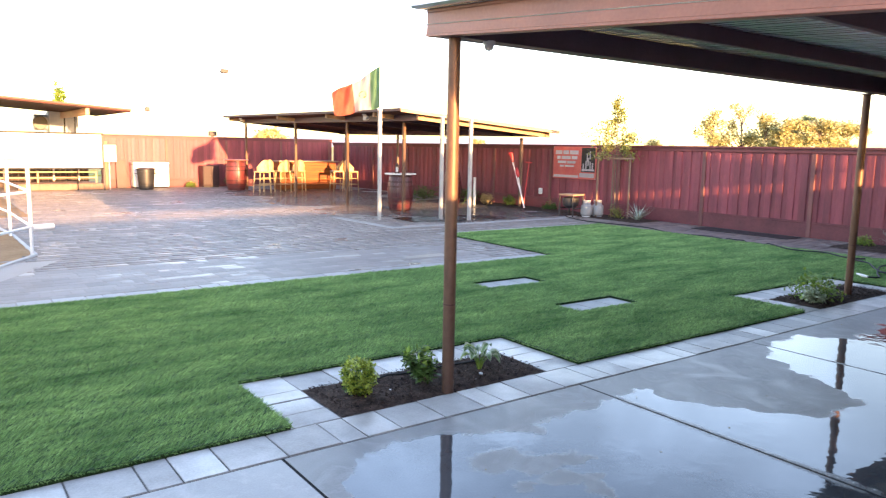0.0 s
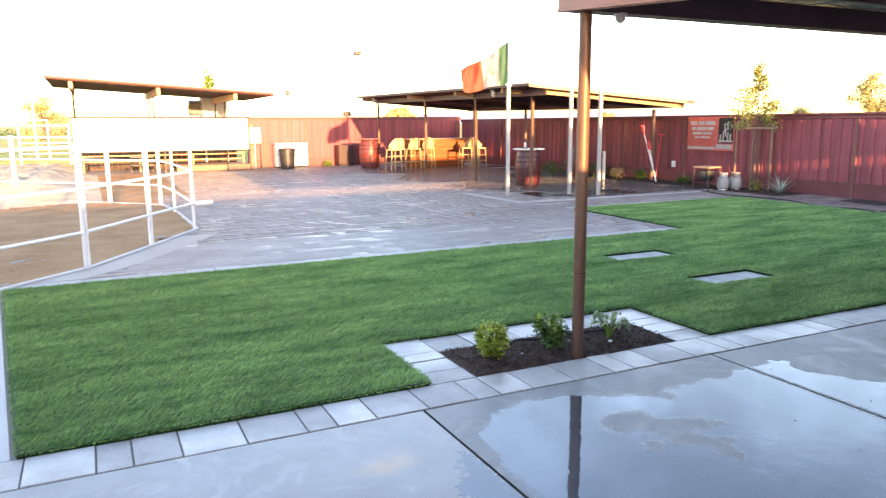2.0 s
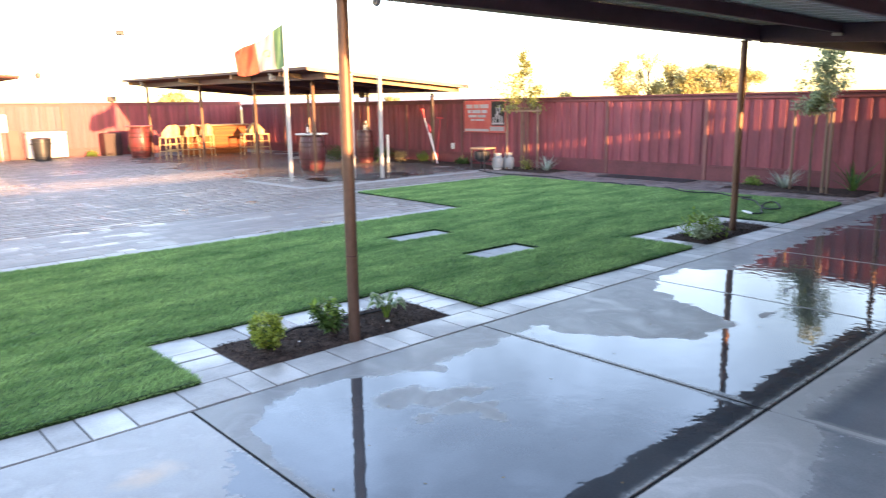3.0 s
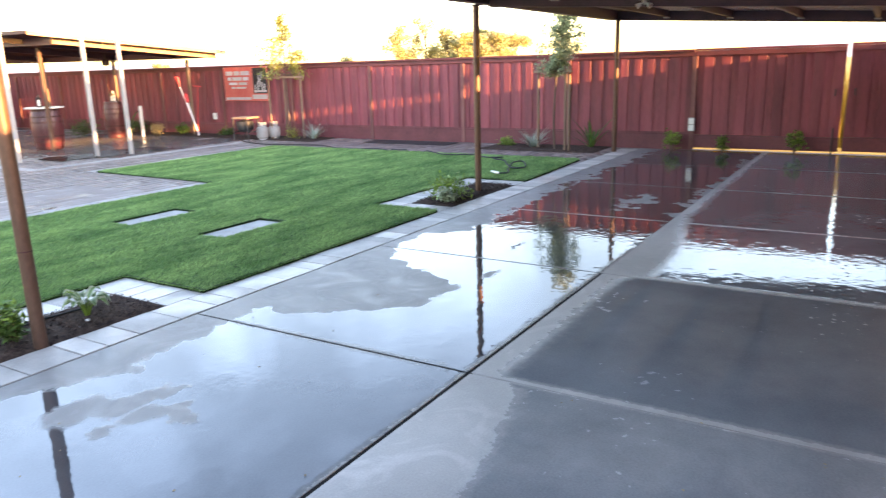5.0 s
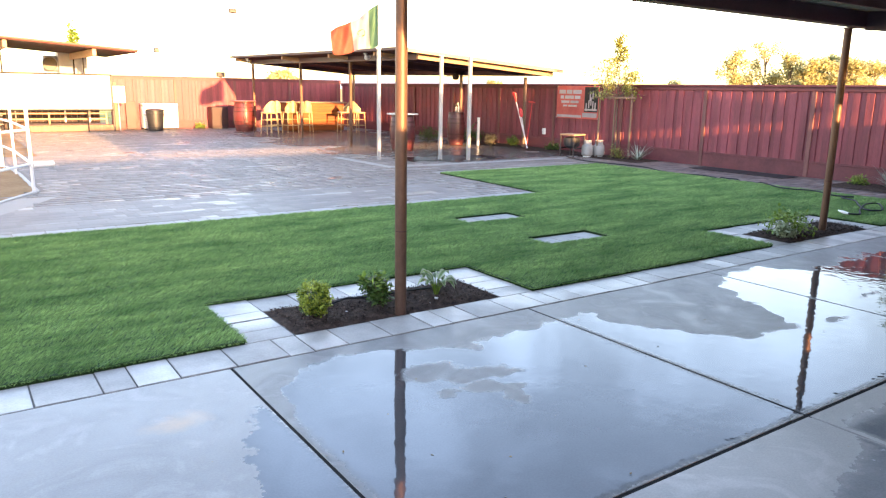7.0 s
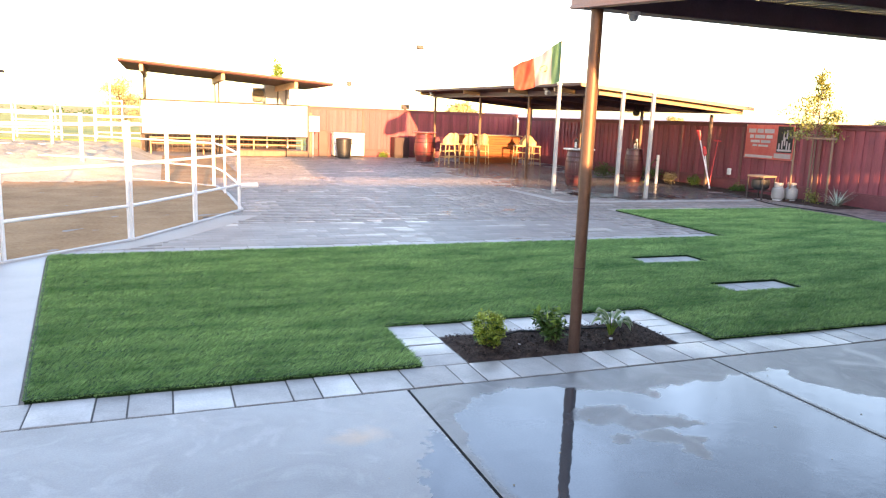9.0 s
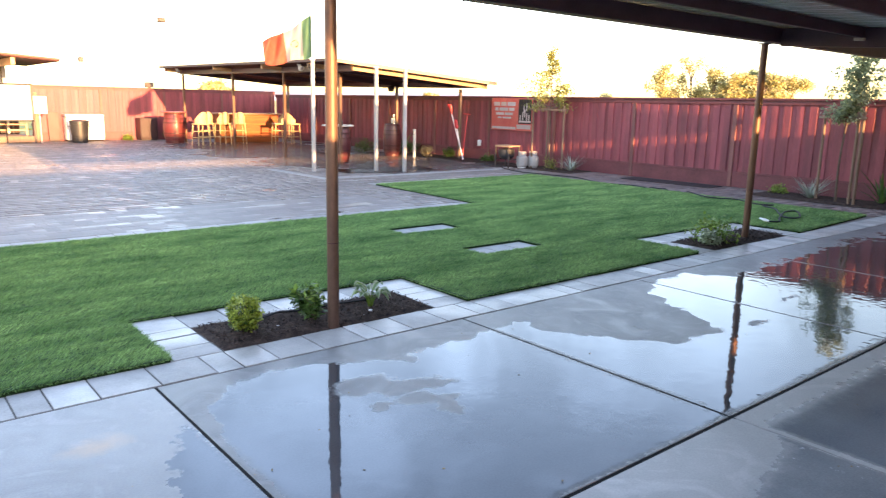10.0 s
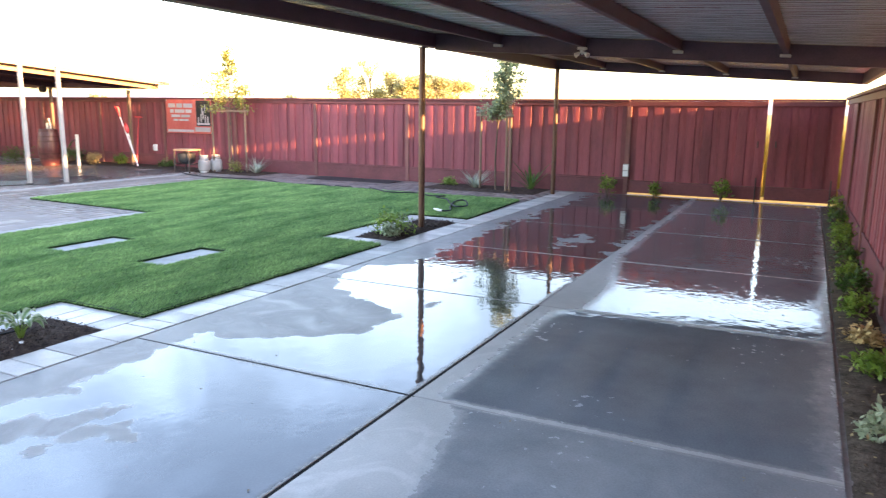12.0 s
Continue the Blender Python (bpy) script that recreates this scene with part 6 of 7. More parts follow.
def build_fence_side():
    # cooking stand
    g = thing("cooking_stand", pose(16.15, 15.30, 0.008, rz=8) @ Matrix.Diagonal((0.9, 0.8, 1.1, 1)), "low black cooking stand with a wooden top shelf", "grill")
    bm = bmesh.new()
    box(bm, -0.24, 0.30, -0.30, 0.30, 0.50, 0.54, 0.006)
    part("wooden_top", bm, WOOD_TIMBER, g, "sunlit wooden top")
    bm = bmesh.new()
    lathe(bm, [(0.14, 0.20), (0.24, 0.26), (0.26, 0.36), (0.25, 0.44), (0.10, 0.46)], 22)
    part("burner_bowl", bm, BLACK_PLASTIC, g, smooth=True)
    for sx in (-1, 1):
        for sy in (-1, 1):
            bm = bmesh.new()
            box(bm, 0.03 + 0.24 * sx - 0.02, 0.03 + 0.24 * sx + 0.02, 0.27 * sy - 0.02, 0.27 * sy + 0.02, 0, 0.498, 0.004)
            part("leg", bm, STEEL_DARK, g)
    for sy in (-1, 1):
        bm = bmesh.new()
        tube(bm, [(-0.21, 0.27 * sy, 0.2), (0.27, 0.27 * sy, 0.2)], 0.012, 8)
        part("crossbar", bm, STEEL_DARK, g)

    def tank(x, y, r):
        t = thing("propane_tank", pose(x, y, 0.010, rz=r), "white steel propane tank with a collar", "gas tank", group="propane tanks")
        bm = bmesh.new()
        lathe(bm, [(0.11, 0.03), (0.145, 0.06), (0.152, 0.11), (0.152, 0.25), (0.140, 0.30), (0.09, 0.335), (0.03, 0.345)], 26)
        part("body", bm, POST_WHITE, t, smooth=True)
        bm = bmesh.new()
        lathe(bm, [(0.105, 0.0), (0.11, 0.0), (0.11, 0.06), (0.10, 0.06)], 22)
        part("foot_ring", bm, WHITE_PAINT, t, smooth=True)
        bm = bmesh.new()
        ring = [[bm.verts.new((rr * math.cos(a), rr * math.sin(a), z)) for rr in (0.098, 0.104) for z in (0.32, 0.44)] for a in (math.radians(40 + 280 * k / 16) for k in range(17))]
        for a, b in zip(ring, ring[1:]):
            for i, j in ((0, 1), (1, 3), (3, 2), (2, 0)):
                bm.faces.new((a[i], a[j], b[j], b[i]))
        bm.faces.new([ring[0][i] for i in (0, 1, 3, 2)])
        bm.faces.new([ring[-1][i] for i in (0, 2, 3, 1)])
        bmesh.ops.recalc_face_normals(bm, faces=bm.faces)
        part("collar", bm, POST_WHITE, t)
        bm = bmesh.new()
        tube(bm, [(0, 0, 0.34), (0, 0, 0.385), (0, 0, 0.40)], [0.022, 0.022, 0.034], 12)
        part("valve", bm, HOOP, t)
    tank(16.42, 14.98, 30)
    tank(16.72, 14.86, 160)
    # tools leaning on the canopy post
    for k, (y, top, lean, head) in enumerate(((17.70, 1.40, 0.50, "broom"), (17.76, 1.34, -0.12, "rake"), (17.73, 0.95, 0.26, "shovel"))):
        t = thing(head, pose(16.70, y, 0.02), "long-handled %s with a red head leaning on the fence" % head, head, group="garden tools")
        way = Vector(((-0.10, 0.06, -0.04)[k], lean, top)).normalized()
        L = math.hypot(lean, top)
        bm = bmesh.new()
        tube(bm, [(0, 0, 0), way * L], 0.015, 8)
        part("handle", bm, (BANNER_PALE, TOOL_RED, BANNER_PALE)[k], t, smooth=True)
        bm = bmesh.new()
        if head == "broom":
            for i in range(9):
                tube(bm, [way * (L - 0.06), way * (L + 0.20) + Vector((0, 0.015 * (i - 4), 0.012 * (i % 3)))], [0.020, 0.026], 6)
        elif head == "rake":
            box(bm, -0.02, 0.02, -0.12, 0.12, -0.015, 0.015, 0.004, Matrix.Translation(way * L))
            for i in range(7):
                tube(bm, [way * L + Vector((0, -0.11 + 0.036 * i, 0)), way * L + Vector((-0.07, -0.11 + 0.036 * i, 0.03))], 0.006, 6)
        else:
            tube(bm, [way * (L - 0.05), way * L, way * (L + 0.14), way * (L + 0.24)], [0.02, 0.055, 0.06, 0.02], 10)
        part("head", bm, TOOL_RED, t)
    # water pipe with tap
    wp = thing("standpipe", pose(16.18, 19.45, 0.0), "pale upright water pipe with a tap and hose", "standpipe")
    bm = bmesh.new()
    box(bm, -0.035, 0.035, -0.035, 0.035, -0.03, 0.86, 0.006)
    part("post", bm, WHITE_PAINT, wp)
    bm = bmesh.new()
    tube(bm, [(-0.04, 0, 0.70), (-0.10, 0, 0.72), (-0.14, 0, 0.68)], 0.014, 8)
    part("tap", bm, HOOP, wp)
    bm = bmesh.new()
    tube(bm, [(-0.14, 0, 0.68), (-0.22, 0.02, 0.60), (-0.27, 0.06, 0.35), (-0.30, 0.10, 0.10), (-0.36, 0.14, 0.02)], 0.013, 8)
    part("hose_end", bm, LEAF_GREEN, wp)
    # outlet boxes
    for y, z0, z1, lab in ((17.75, 0.42, 0.60, "small white outlet box on the red fence"), (4.48, 0.36, 0.62, "grey weatherproof outlet box on a fence post")):
        o = thing("outlet_box", pose(17.40 if y > 10 else 17.405, y, 0), lab, "outlet", group="outlet boxes")
        bm = bmesh.new()
        box(bm, -0.05, 0.0, -0.06, 0.06, z0, z1, 0.01, seg=2)
        bx = part("box", bm, WHITE_PLASTIC if y > 10 else GALV_BRACKET, o)
        mid = (z0 + z1) / 2
        for a, b in ((z0 + 0.015, mid - 0.012), (mid + 0.012, z1 - 0.015)):
            bm = bmesh.new()
            box(bm, -0.066, -0.051, -0.052, 0.052, a, b, 0.004)
            part("cover", bm, WHITE_PLASTIC, bx)
    # garden hose lying over the turf edge
    pts = [(15.9, 15.2), (15.5, 14.2), (15.55, 13.4), (15.65, 12.4), (15.25, 11.4), (15.45, 10.6), (15.15, 9.9), (15.30, 9.4), (14.75, 8.5), (14.90, 8.0), (14.62, 7.5), (14.75, 7.25)]
    hz = lambda x: 0.058 if x < 15.22 else 0.018  # noqa: E731
    hs = thing("garden_hose", pose(0, 0, 0), "black garden hose winding over turf and paving", "hose")

    def smooth_line(p, n=8):
        out = []
        for i in range(len(p) - 1):
            a, b, c, d = (Vector((*p[max(0, min(len(p) - 1, i + k))], 0)) for k in (-1, 0, 1, 2))
            for s in range(n):
                u = s / n
                out.append(0.5 * ((2 * b) + (c - a) * u + (2 * a - 5 * b + 4 * c - d) * u * u + (3 * b - a - 3 * c + d) * u ** 3))
        return [(v.x, v.y, hz(v.x)) for v in out]
    bm = bmesh.new()
    tube(bm, smooth_line(pts), 0.012, 8)
    part("hose", bm, RUBBER, hs, smooth=True)
    bm = bmesh.new()
    tube(bm, smooth_line([(14.75, 7.25), (14.50, 7.32), (14.30, 7.00), (13.90, 6.75), (13.50, 6.45), (13.62, 6.30), (14.01, 6.46), (14.34, 6.68),
                          (14.06, 6.72), (13.35, 6.46), (12.98, 6.28), (12.87, 6.40)]), 0.012, 8)
    part("hose_loop", bm, RUBBER, hs, smooth=True)
    bm = bmesh.new()
    tube(bm, [(12.88, 6.38, 0.058), (12.92, 6.47, 0.06), (12.99, 6.58, 0.065)], [0.016, 0.022, 0.012], 10)
    part("nozzle", bm, WHITE_PLASTIC, hs, "pale hose nozzle")
    # drip line in the planting bed
    dl = thing("drip_line", pose(0, 0, 0), "thin black irrigation tube lying on the mulch", "tube")
    bm = bmesh.new()
    tube(bm, [(4.72, 6.22, 0.03), (4.92, 6.25, 0.055), (5.15, 6.22, 0.04), (5.45, 6.26, 0.035), (5.75, 6.22, 0.035)], 0.009, 8)
    part("tube", bm, RUBBER, dl, smooth=True)
    # thin black sheet added on the paver strip in place of a dark stain
    bm = bmesh.new()
    box(bm, 16.6, 17.2, 9.6, 11.9, 0.003, 0.014, 0.003)
    tagged(part("rubber_mat", bm, RUBBER), "thin black sheet standing in for a dark stain at the fence foot", "mat")


# ---- plants ----
def leaf_blades(rng, n, length, width, rise):
    """Corners and faces of n arching strap leaves from one root."""
    v, f = [], []
    for k in range(n):
        a = rng.uniform(0, 2 * np.pi)
        l, up = length * rng.uniform(0.7, 1.1), rise + rng.normal(0, 0.22)
        d, s = np.array([np.cos(a), np.sin(a)]), np.array([-np.sin(a), np.cos(a)])
        base = len(v)
        for i in range(6):
            t = i / 5
            rad = l * t * np.cos(up * (1 - 0.5 * t))
            z = l * t * np.sin(up) - 0.35 * l * t * t * (1.3 - up)
            w = width * (1 - t) ** 0.7 * (0.6 + 0.8 * t if t < 0.5 else 1) / 2
            for sg in (-1, 1):
                p = d * (0.015 + rad) + s * sg * w
                v.append((p[0], p[1], max(z, 0.0)))
        for i in range(5):
            q = base + 2 * i
            f.append((q, q + 1, q + 3, q + 2))
    return np.array(v), np.array(f)


def spiky_plant(x, y, n, length, width, rise, material, label, seed, name="spiky_plant", group=""):
    p = thing(name, pose(x, y, 0.0), label, "plant", group)
    rng = np.random.default_rng(seed)
    v, f = leaf_blades(rng, n, length, width, rise)
    ob = new("leaves", fast_mesh("leaves", v, f, material))
    ob.parent = p
    return p


def shrub(x, y, radius, height, leaf, count, material, label, seed, name="shrub", ratio=0.55, droop=0.1):
    s = thing(name, pose(x, y, -0.01), label, "shrub")
    rng = np.random.default_rng(seed)
    bm = bmesh.new()
    cs = []
    for k in range(14):
        a, rr = rng.uniform(0, 2 * np.pi), radius * rng.uniform(0.2, 0.85)
        tip = (rr * np.cos(a), rr * np.sin(a), height * rng.uniform(0.45, 0.9))
        tube(bm, [(0, 0, -0.02), (tip[0] * 0.4, tip[1] * 0.4, tip[2] * 0.5), tip], [0.007, 0.005, 0.002], 5)
        cs.append(tip)
    part("stems", bm, BARK, s)
    for k in range(26):
        a, u = rng.uniform(0, 2 * np.pi), rng.uniform(-0.6, 1)
        r = radius * rng.uniform(0.65, 1.0) * math.sqrt(max(0.05, 1 - (u * 0.9) ** 2))
        cs.append((r * np.cos(a), r * np.sin(a), height * (0.5 + 0.45 * u)))
    v, f = leaf_cloud(rng, cs, radius * 0.22, count, leaf, droop, ratio)
    v[:, 2] = np.maximum(v[:, 2], 0.0)
    ob = new("leaves", fast_mesh("leaves", v, f, material))
    ob.parent = s
    return s


def boxwood(x, y):
    """A small clipped bush: a short stem and tight sprigs of small leaves that stand out unevenly."""
    s = thing("boxwood", pose(x, y, -0.01), "small rounded lime-green boxwood shrub in the planting bed", "shrub")
    rng = np.random.default_rng(1)
    bm = bmesh.new()
    way = rng.normal(0, 1, (150, 3))
    way /= np.linalg.norm(way, axis=1)[:, None]
    tips = way * (0.100, 0.100, 0.118) * rng.uniform(0.80, 1.10, (150, 1)) + (0, 0, 0.168)
    for t in tips[::2]:
        tube(bm, [(0, 0, -0.02), (t[0] * 0.25, t[1] * 0.25, 0.07), tuple(t * (0.8, 0.8, 0.95))], [0.006, 0.004, 0.0015], 5)
    part("stems", bm, BARK, s)
    v, f = leaf_cloud(rng, tips, 0.013, 19, 0.026, -0.35, 0.55)
    ob = new("leaves", fast_mesh("leaves", v, f, LEAF_BOX))
    ob.parent = s
    low = way[:40] * (0.07, 0.07, 0.08) + (0, 0, 0.15)
    v, f = leaf_cloud(rng, low, 0.02, 18, 0.030, 0.0, 0.55)
    ob = new("inner_leaves", fast_mesh("inner_leaves", v, f, LEAF_GREEN))
    ob.parent = s


def hosta(x, y):
    """Arching broad leaves, green in the middle with a pale margin."""
    h = thing("broadleaf_plant", pose(x, y, -0.01), "variegated broad-leaved plant with pale leaf margins in the planting bed", "plant")
    rng = random.Random(8)
    for k in range(12):
        a = k * 2.4 + 0.3
        far = 0.5 + 0.5 * (k % 3) / 2
        r, z = 0.075 * far, 0.11 + 0.09 * (1 - far) + rng.uniform(0, 0.04)
        d = Vector((math.cos(a), math.sin(a), 0))
        side = Vector((-math.sin(a), math.cos(a), 0))
        bm = bmesh.new()
        tube(bm, [(0, 0, 0), tuple(d * r * 0.5 + Vector((0, 0, z * 0.7))), tuple(d * r + Vector((0, 0, z)))], [0.006, 0.005, 0.004], 5)
        part("stalk", bm, LEAF_LIME, h)
        L, W, lift = rng.uniform(0.11, 0.16), rng.uniform(0.060, 0.085), rng.uniform(0.45, 0.95)
        bm = bmesh.new()
        cols = []
        for i in range(9):
            t = i / 8
            w = W / 2 * math.sin(math.pi * min(1, t * 0.88 + 0.12)) ** 0.75
            mid = d * (r + L * t * (1 - 0.18 * t)) + Vector((0, 0, z + L * (lift * t - (0.55 + 0.35 * far) * t * t)))
            cols.append([bm.verts.new(mid + side * (w * q) + Vector((0, 0, 0.022 * abs(q) * math.sin(math.pi * t) + 0.003 * math.sin(9 * t + 4 * q)))) for q in (-1, -0.5, 0, 0.5, 1)])
        for p, q in zip(cols, cols[1:]):
            for i in range(4):
                bm.faces.new((p[i], p[i + 1], q[i + 1], q[i])).material_index = 1 if i in (0, 3) else 0
        part("leaf", bm, LEAF_LIME if k % 4 == 1 else LEAF_HOSTA, h, smooth=True).data.materials.append(LEAF_PALE)


def leafy_shrub(x, y):
    """A loose clump of upright shoots with narrow leaves, some pale-edged."""
    s = thing("leafy_shrub", pose(x, y, -0.01), "loose green narrow-leaved shrub beside the roof post", "shrub")
    rng = np.random.default_rng(2)
    bm = bmesh.new()
    dark, light = [], []
    for k in range(22):
        a, out = rng.uniform(0, 2 * np.pi), rng.uniform(0.02, 0.13)
        tip = np.array([out * np.cos(a) - 0.035, out * np.sin(a) + 0.02, rng.uniform(0.14, 0.29)])
        tube(bm, [(0, 0, -0.02), tuple(tip * (0.35, 0.35, 0.55)), tuple(tip)], [0.005, 0.004, 0.0015], 5)
        for t in (0.45, 0.65, 0.82, 1.0):
            (light if t == 1.0 and k % 3 else dark).append(tip * (0.2 + 0.8 * t, 0.2 + 0.8 * t, t))
    part("stems", bm, BARK, s)
    for nm, cs, m in (("leaves", dark, LEAF_GREEN), ("young_leaves", light, LEAF_LIME)):
        v, f = leaf_cloud(rng, cs, 0.014, 9, 0.056, -0.15, 0.42)
        v[:, 2] = np.maximum(v[:, 2], 0.0)
        ob = new(nm, fast_mesh(nm, v, f, m))
        ob.parent = s


def young_tree(x, y, height, crown, seed, lean, leaf_mat, label, stakes, dense=23):
    """A slender staked tree: trunk, side limbs and a loose crown of small leaves."""
    t = thing("young_tree", pose(x, y, 0), label, "tree", group="staked trees")
    rng = np.random.default_rng(seed)
    bm = bmesh.new()
    line = [(lean[0] * u * u, lean[1] * u * u + 0.03 * math.sin(5 * u), height * u) for u in (k / 8 for k in range(9))]
    tube(bm, [(0, 0, -0.05)] + line, [0.028] + [0.024 - 0.019 * k / 8 for k in range(9)], 8)
    part("trunk", bm, BARK, t, smooth=True)
    cs = []
    bm = bmesh.new()
    for k in range(44):
        u = crown[0] + (1 - crown[0]) * ((k + rng.uniform(0, 1)) / 44) ** 1.4
        root = np.array([np.interp(u, np.linspace(0, 1, 9), [p[i] for p in line]) for i in range(3)])
        a = rng.uniform(0, 2 * np.pi)
        span = crown[1] * np.interp((u - crown[0]) / (1 - crown[0]), (0, 0.25, 0.5, 0.75, 1), crown[2]) * rng.uniform(0.15, 1.15)
        tip = root + (span * np.cos(a), span * np.sin(a), rng.uniform(0.02, 0.22))
        mid = (root + tip) / 2 + (0, 0, 0.04)
        tube(bm, [root, mid, tip], [0.008, 0.005, 0.002], 5)
        cs += [tip, mid * 0.4 + tip * 0.6, mid]
    part("branchwork", bm, BARK, t)
    v, f = leaf_cloud(rng, cs, 0.055, dense, 0.08, 0.5, 0.5)
    ob = new("crown", fast_mesh("crown", v, f, leaf_mat))
    ob.parent = t
    st = thing("tree_stakes", pose(x, y, 0), "wooden support stakes with a crossbar beside the tree", "stakes", group="tree stakes")
    for sx, sy in stakes:
        bm = bmesh.new()
        tube(bm, [(sx, sy, -0.05), (sx, sy, 1.66)], 0.026, 10)
        part("stake", bm, WOOD_STAKE, st, smooth=True)
    (ax, ay), (bx, by) = stakes[0], stakes[-1]
    a = math.degrees(math.atan2(by - ay, bx - ax))
    L = math.hypot(bx - ax, by - ay)
    for z in (1.53,):
        bm = bmesh.new()
        box(bm, -0.10, L + 0.10, -0.052, -0.030, z, z + 0.05, 0.003, pose(ax, ay, 0, rz=a))
        part("crossbar", bm, WOOD_STAKE, st)


def far_tree(x, y, height, width, seed, base=0.25, dense=60, leaf=0.5, mat_leaf=None, name="far_tree", label="distant tree with golden evening leaves"):
    t = thing(name, pose(x, y, -0.1), label, "tree", group="distant trees")
    rng = np.random.default_rng(seed)
    bm = bmesh.new()
    tube(bm, [(0, 0, -0.2), (0.1 * width * 0.3, 0, height * 0.35), (0.05 * width, 0.1, height * 0.8)], [0.03 * height, 0.02 * height, 0.006 * height], 8)
    cs = []
    for k in range(16):
        a, u = rng.uniform(0, 2 * np.pi), rng.uniform(base, 0.95)
        span = width / 2 * rng.uniform(0.4, 1.0) * (1 - 0.5 * max(0, u - 0.55))
        tip = np.array([span * np.cos(a), span * np.sin(a), height * min(0.97, u + rng.uniform(0.03, 0.15))])
        tube(bm, [(0, 0, height * u * 0.75), tip * (0.5, 0.5, 1) * (1, 1, 0.92), tip], [0.010 * height, 0.006 * height, 0.002 * height], 5)
        cs += [tip, tip * (0.7, 0.7, 0.96), tip * (0.85, 0.85, 1.02)]
    part("trunk", bm, BARK, t)
    v, f = leaf_cloud(rng, cs, (width * 0.075, width * 0.075, height * 0.05), dense, leaf, 0.1, 0.7)
    ob = new("crown", fast_mesh("crown", v, f, mat_leaf or LEAF_FAR))
    ob.parent = t


def build_plants():
    boxwood(4.57, 6.05)
    leafy_shrub(5.13, 6.03)
    hosta(5.66, 6.08)
    for k, (px, py, r) in enumerate(((4.82, 6.04, 0.011), (5.60, 5.98, 0.017), (5.48, 5.90, 0.010), (4.66, 5.93, 0.008), (5.30, 6.12, 0.008))):
        bm = bmesh.new()
        bmesh.ops.create_icosphere(bm, subdivisions=2, radius=r)
        for v in bm.verts:
            v.co *= 1 + 0.25 * noise.noise(v.co * 60 + Vector((k, 0, 0)))
            v.co.z *= 0.7
        bmesh.ops.translate(bm, verts=bm.verts, vec=(px, py, 0.012 + r * 0.5))
        tagged(part("pebble", bm, WHITE_PLASTIC, smooth=True), "small white pebble lying on dark bark mulch", "pebble", group="pebbles")
    shrub(10.84, 6.08, 0.25, 0.27, 0.060, 15, LEAF_LIME, "low bushy green plant with pale leaves in the bed", 3)
    shrub(10.62, 5.98, 0.11, 0.17, 0.050, 14, LEAF_PALE, "low pale-leaved plant at the bed corner", 4)
    young_tree(16.86, 14.40, 2.94, (0.53, 0.95, (0.80, 1.0, 0.62, 0.26, 0.10)), 5, (0.06, 0.16), LEAF_AUTUMN, "young staked tree with golden-green leaves at the fence", [(-0.25, 0.42), (0.02, 0.14), (0.08, -0.36)], 19)
    young_tree(16.55, 6.98, 2.66, (0.55, 0.40, (0.80, 1.0, 1.05, 1.0, 0.70)), 6, (-0.03, -0.16), LEAF_TREE, "young staked tree with dense green leaves at the fence", [(0.15, 0.42), (-0.14, -0.28), (-0.18, -0.38)], 28)
    spiky_plant(16.88, 13.66, 70, 0.48, 0.026, 0.95, LEAF_SILVER, "silvery spiky agave-like plant at the fence", 11, group="spiky plants")
    spiky_plant(16.75, 7.52, 70, 0.48, 0.026, 0.98, LEAF_SILVER, "silvery spiky agave-like plant at the fence", 12, group="spiky plants")
    spiky_plant(17.05, 6.38, 11, 0.62, 0.085, 1.15, LEAF_GREEN, "upright dark green strap-leaved plant at the fence", 13)
    for k, (px, py, h, r) in enumerate(((17.14, 4.78, 0.40, 0.15), (17.18, 3.86, 0.27, 0.09), (17.20, 2.62, 0.42, 0.13))):
        shrub(px, py, r, h, 0.085, 5, LEAF_LIME, "yellow-green leafy weed growing at the gate foot", 20 + k, "leafy_weed", 0.45, -0.3)
    shrub(16.95, 8.25, 0.16, 0.16, 0.05, 10, LEAF_LIME, "low yellowish groundcover plant at the fence", 31)
    shrub(16.70, 14.22, 0.16, 0.30, 0.05, 9, LEAF_AUTUMN, "small reddish-gold shrub at the tree stakes", 32)
    shrub(17.0, 18.75, 0.20, 0.26, 0.06, 16, LEAF_GREEN, "small green plant in the fence border", 33)
    shrub(17.05, 17.0, 0.18, 0.18, 0.06, 12, LEAF_GREEN, "low grey-green plant in the fence border", 34)
    shrub(17.0, 20.9, 0.35, 0.38, 0.07, 18, LEAF_GREEN, "dark green bush in the shade of the canopy", 35)
    shrub(16.2, 22.2, 0.40, 0.35, 0.07, 18, LEAF_GREEN, "dark green bush in the shade of the canopy", 36)
    shrub(16.6, 19.35, 0.17, 0.34, 0.05, 22, STRAW, "round dry straw-coloured ornamental plant", 37)
    shrub(10.95, 31.0, 0.18, 0.2, 0.06, 12, LEAF_LIME, "small green plant at the back fence", 38)
    shrub(12.6, 31.0, 0.24, 0.42, 0.07, 14, LEAF_GREEN, "green plant beside the maroon cabinet", 39)
    # plants in the strip beside the slab
    row = [(15.2, 0.50, LEAF_LIME), (14.3, 0.36, LEAF_GREEN), (13.4, 0.32, LEAF_LIME), (12.45, 0.36, LEAF_LIME), (11.5, 0.26, LEAF_GREEN),
           (10.7, 0.22, LEAF_LIME), (10.15, 0.24, LEAF_GREEN), (9.3, 0.24, LEAF_LIME), (8.5, 0.13, STRAW), (7.75, 0.19, LEAF_LIME), (6.75, 0.16, LEAF_PALE)]
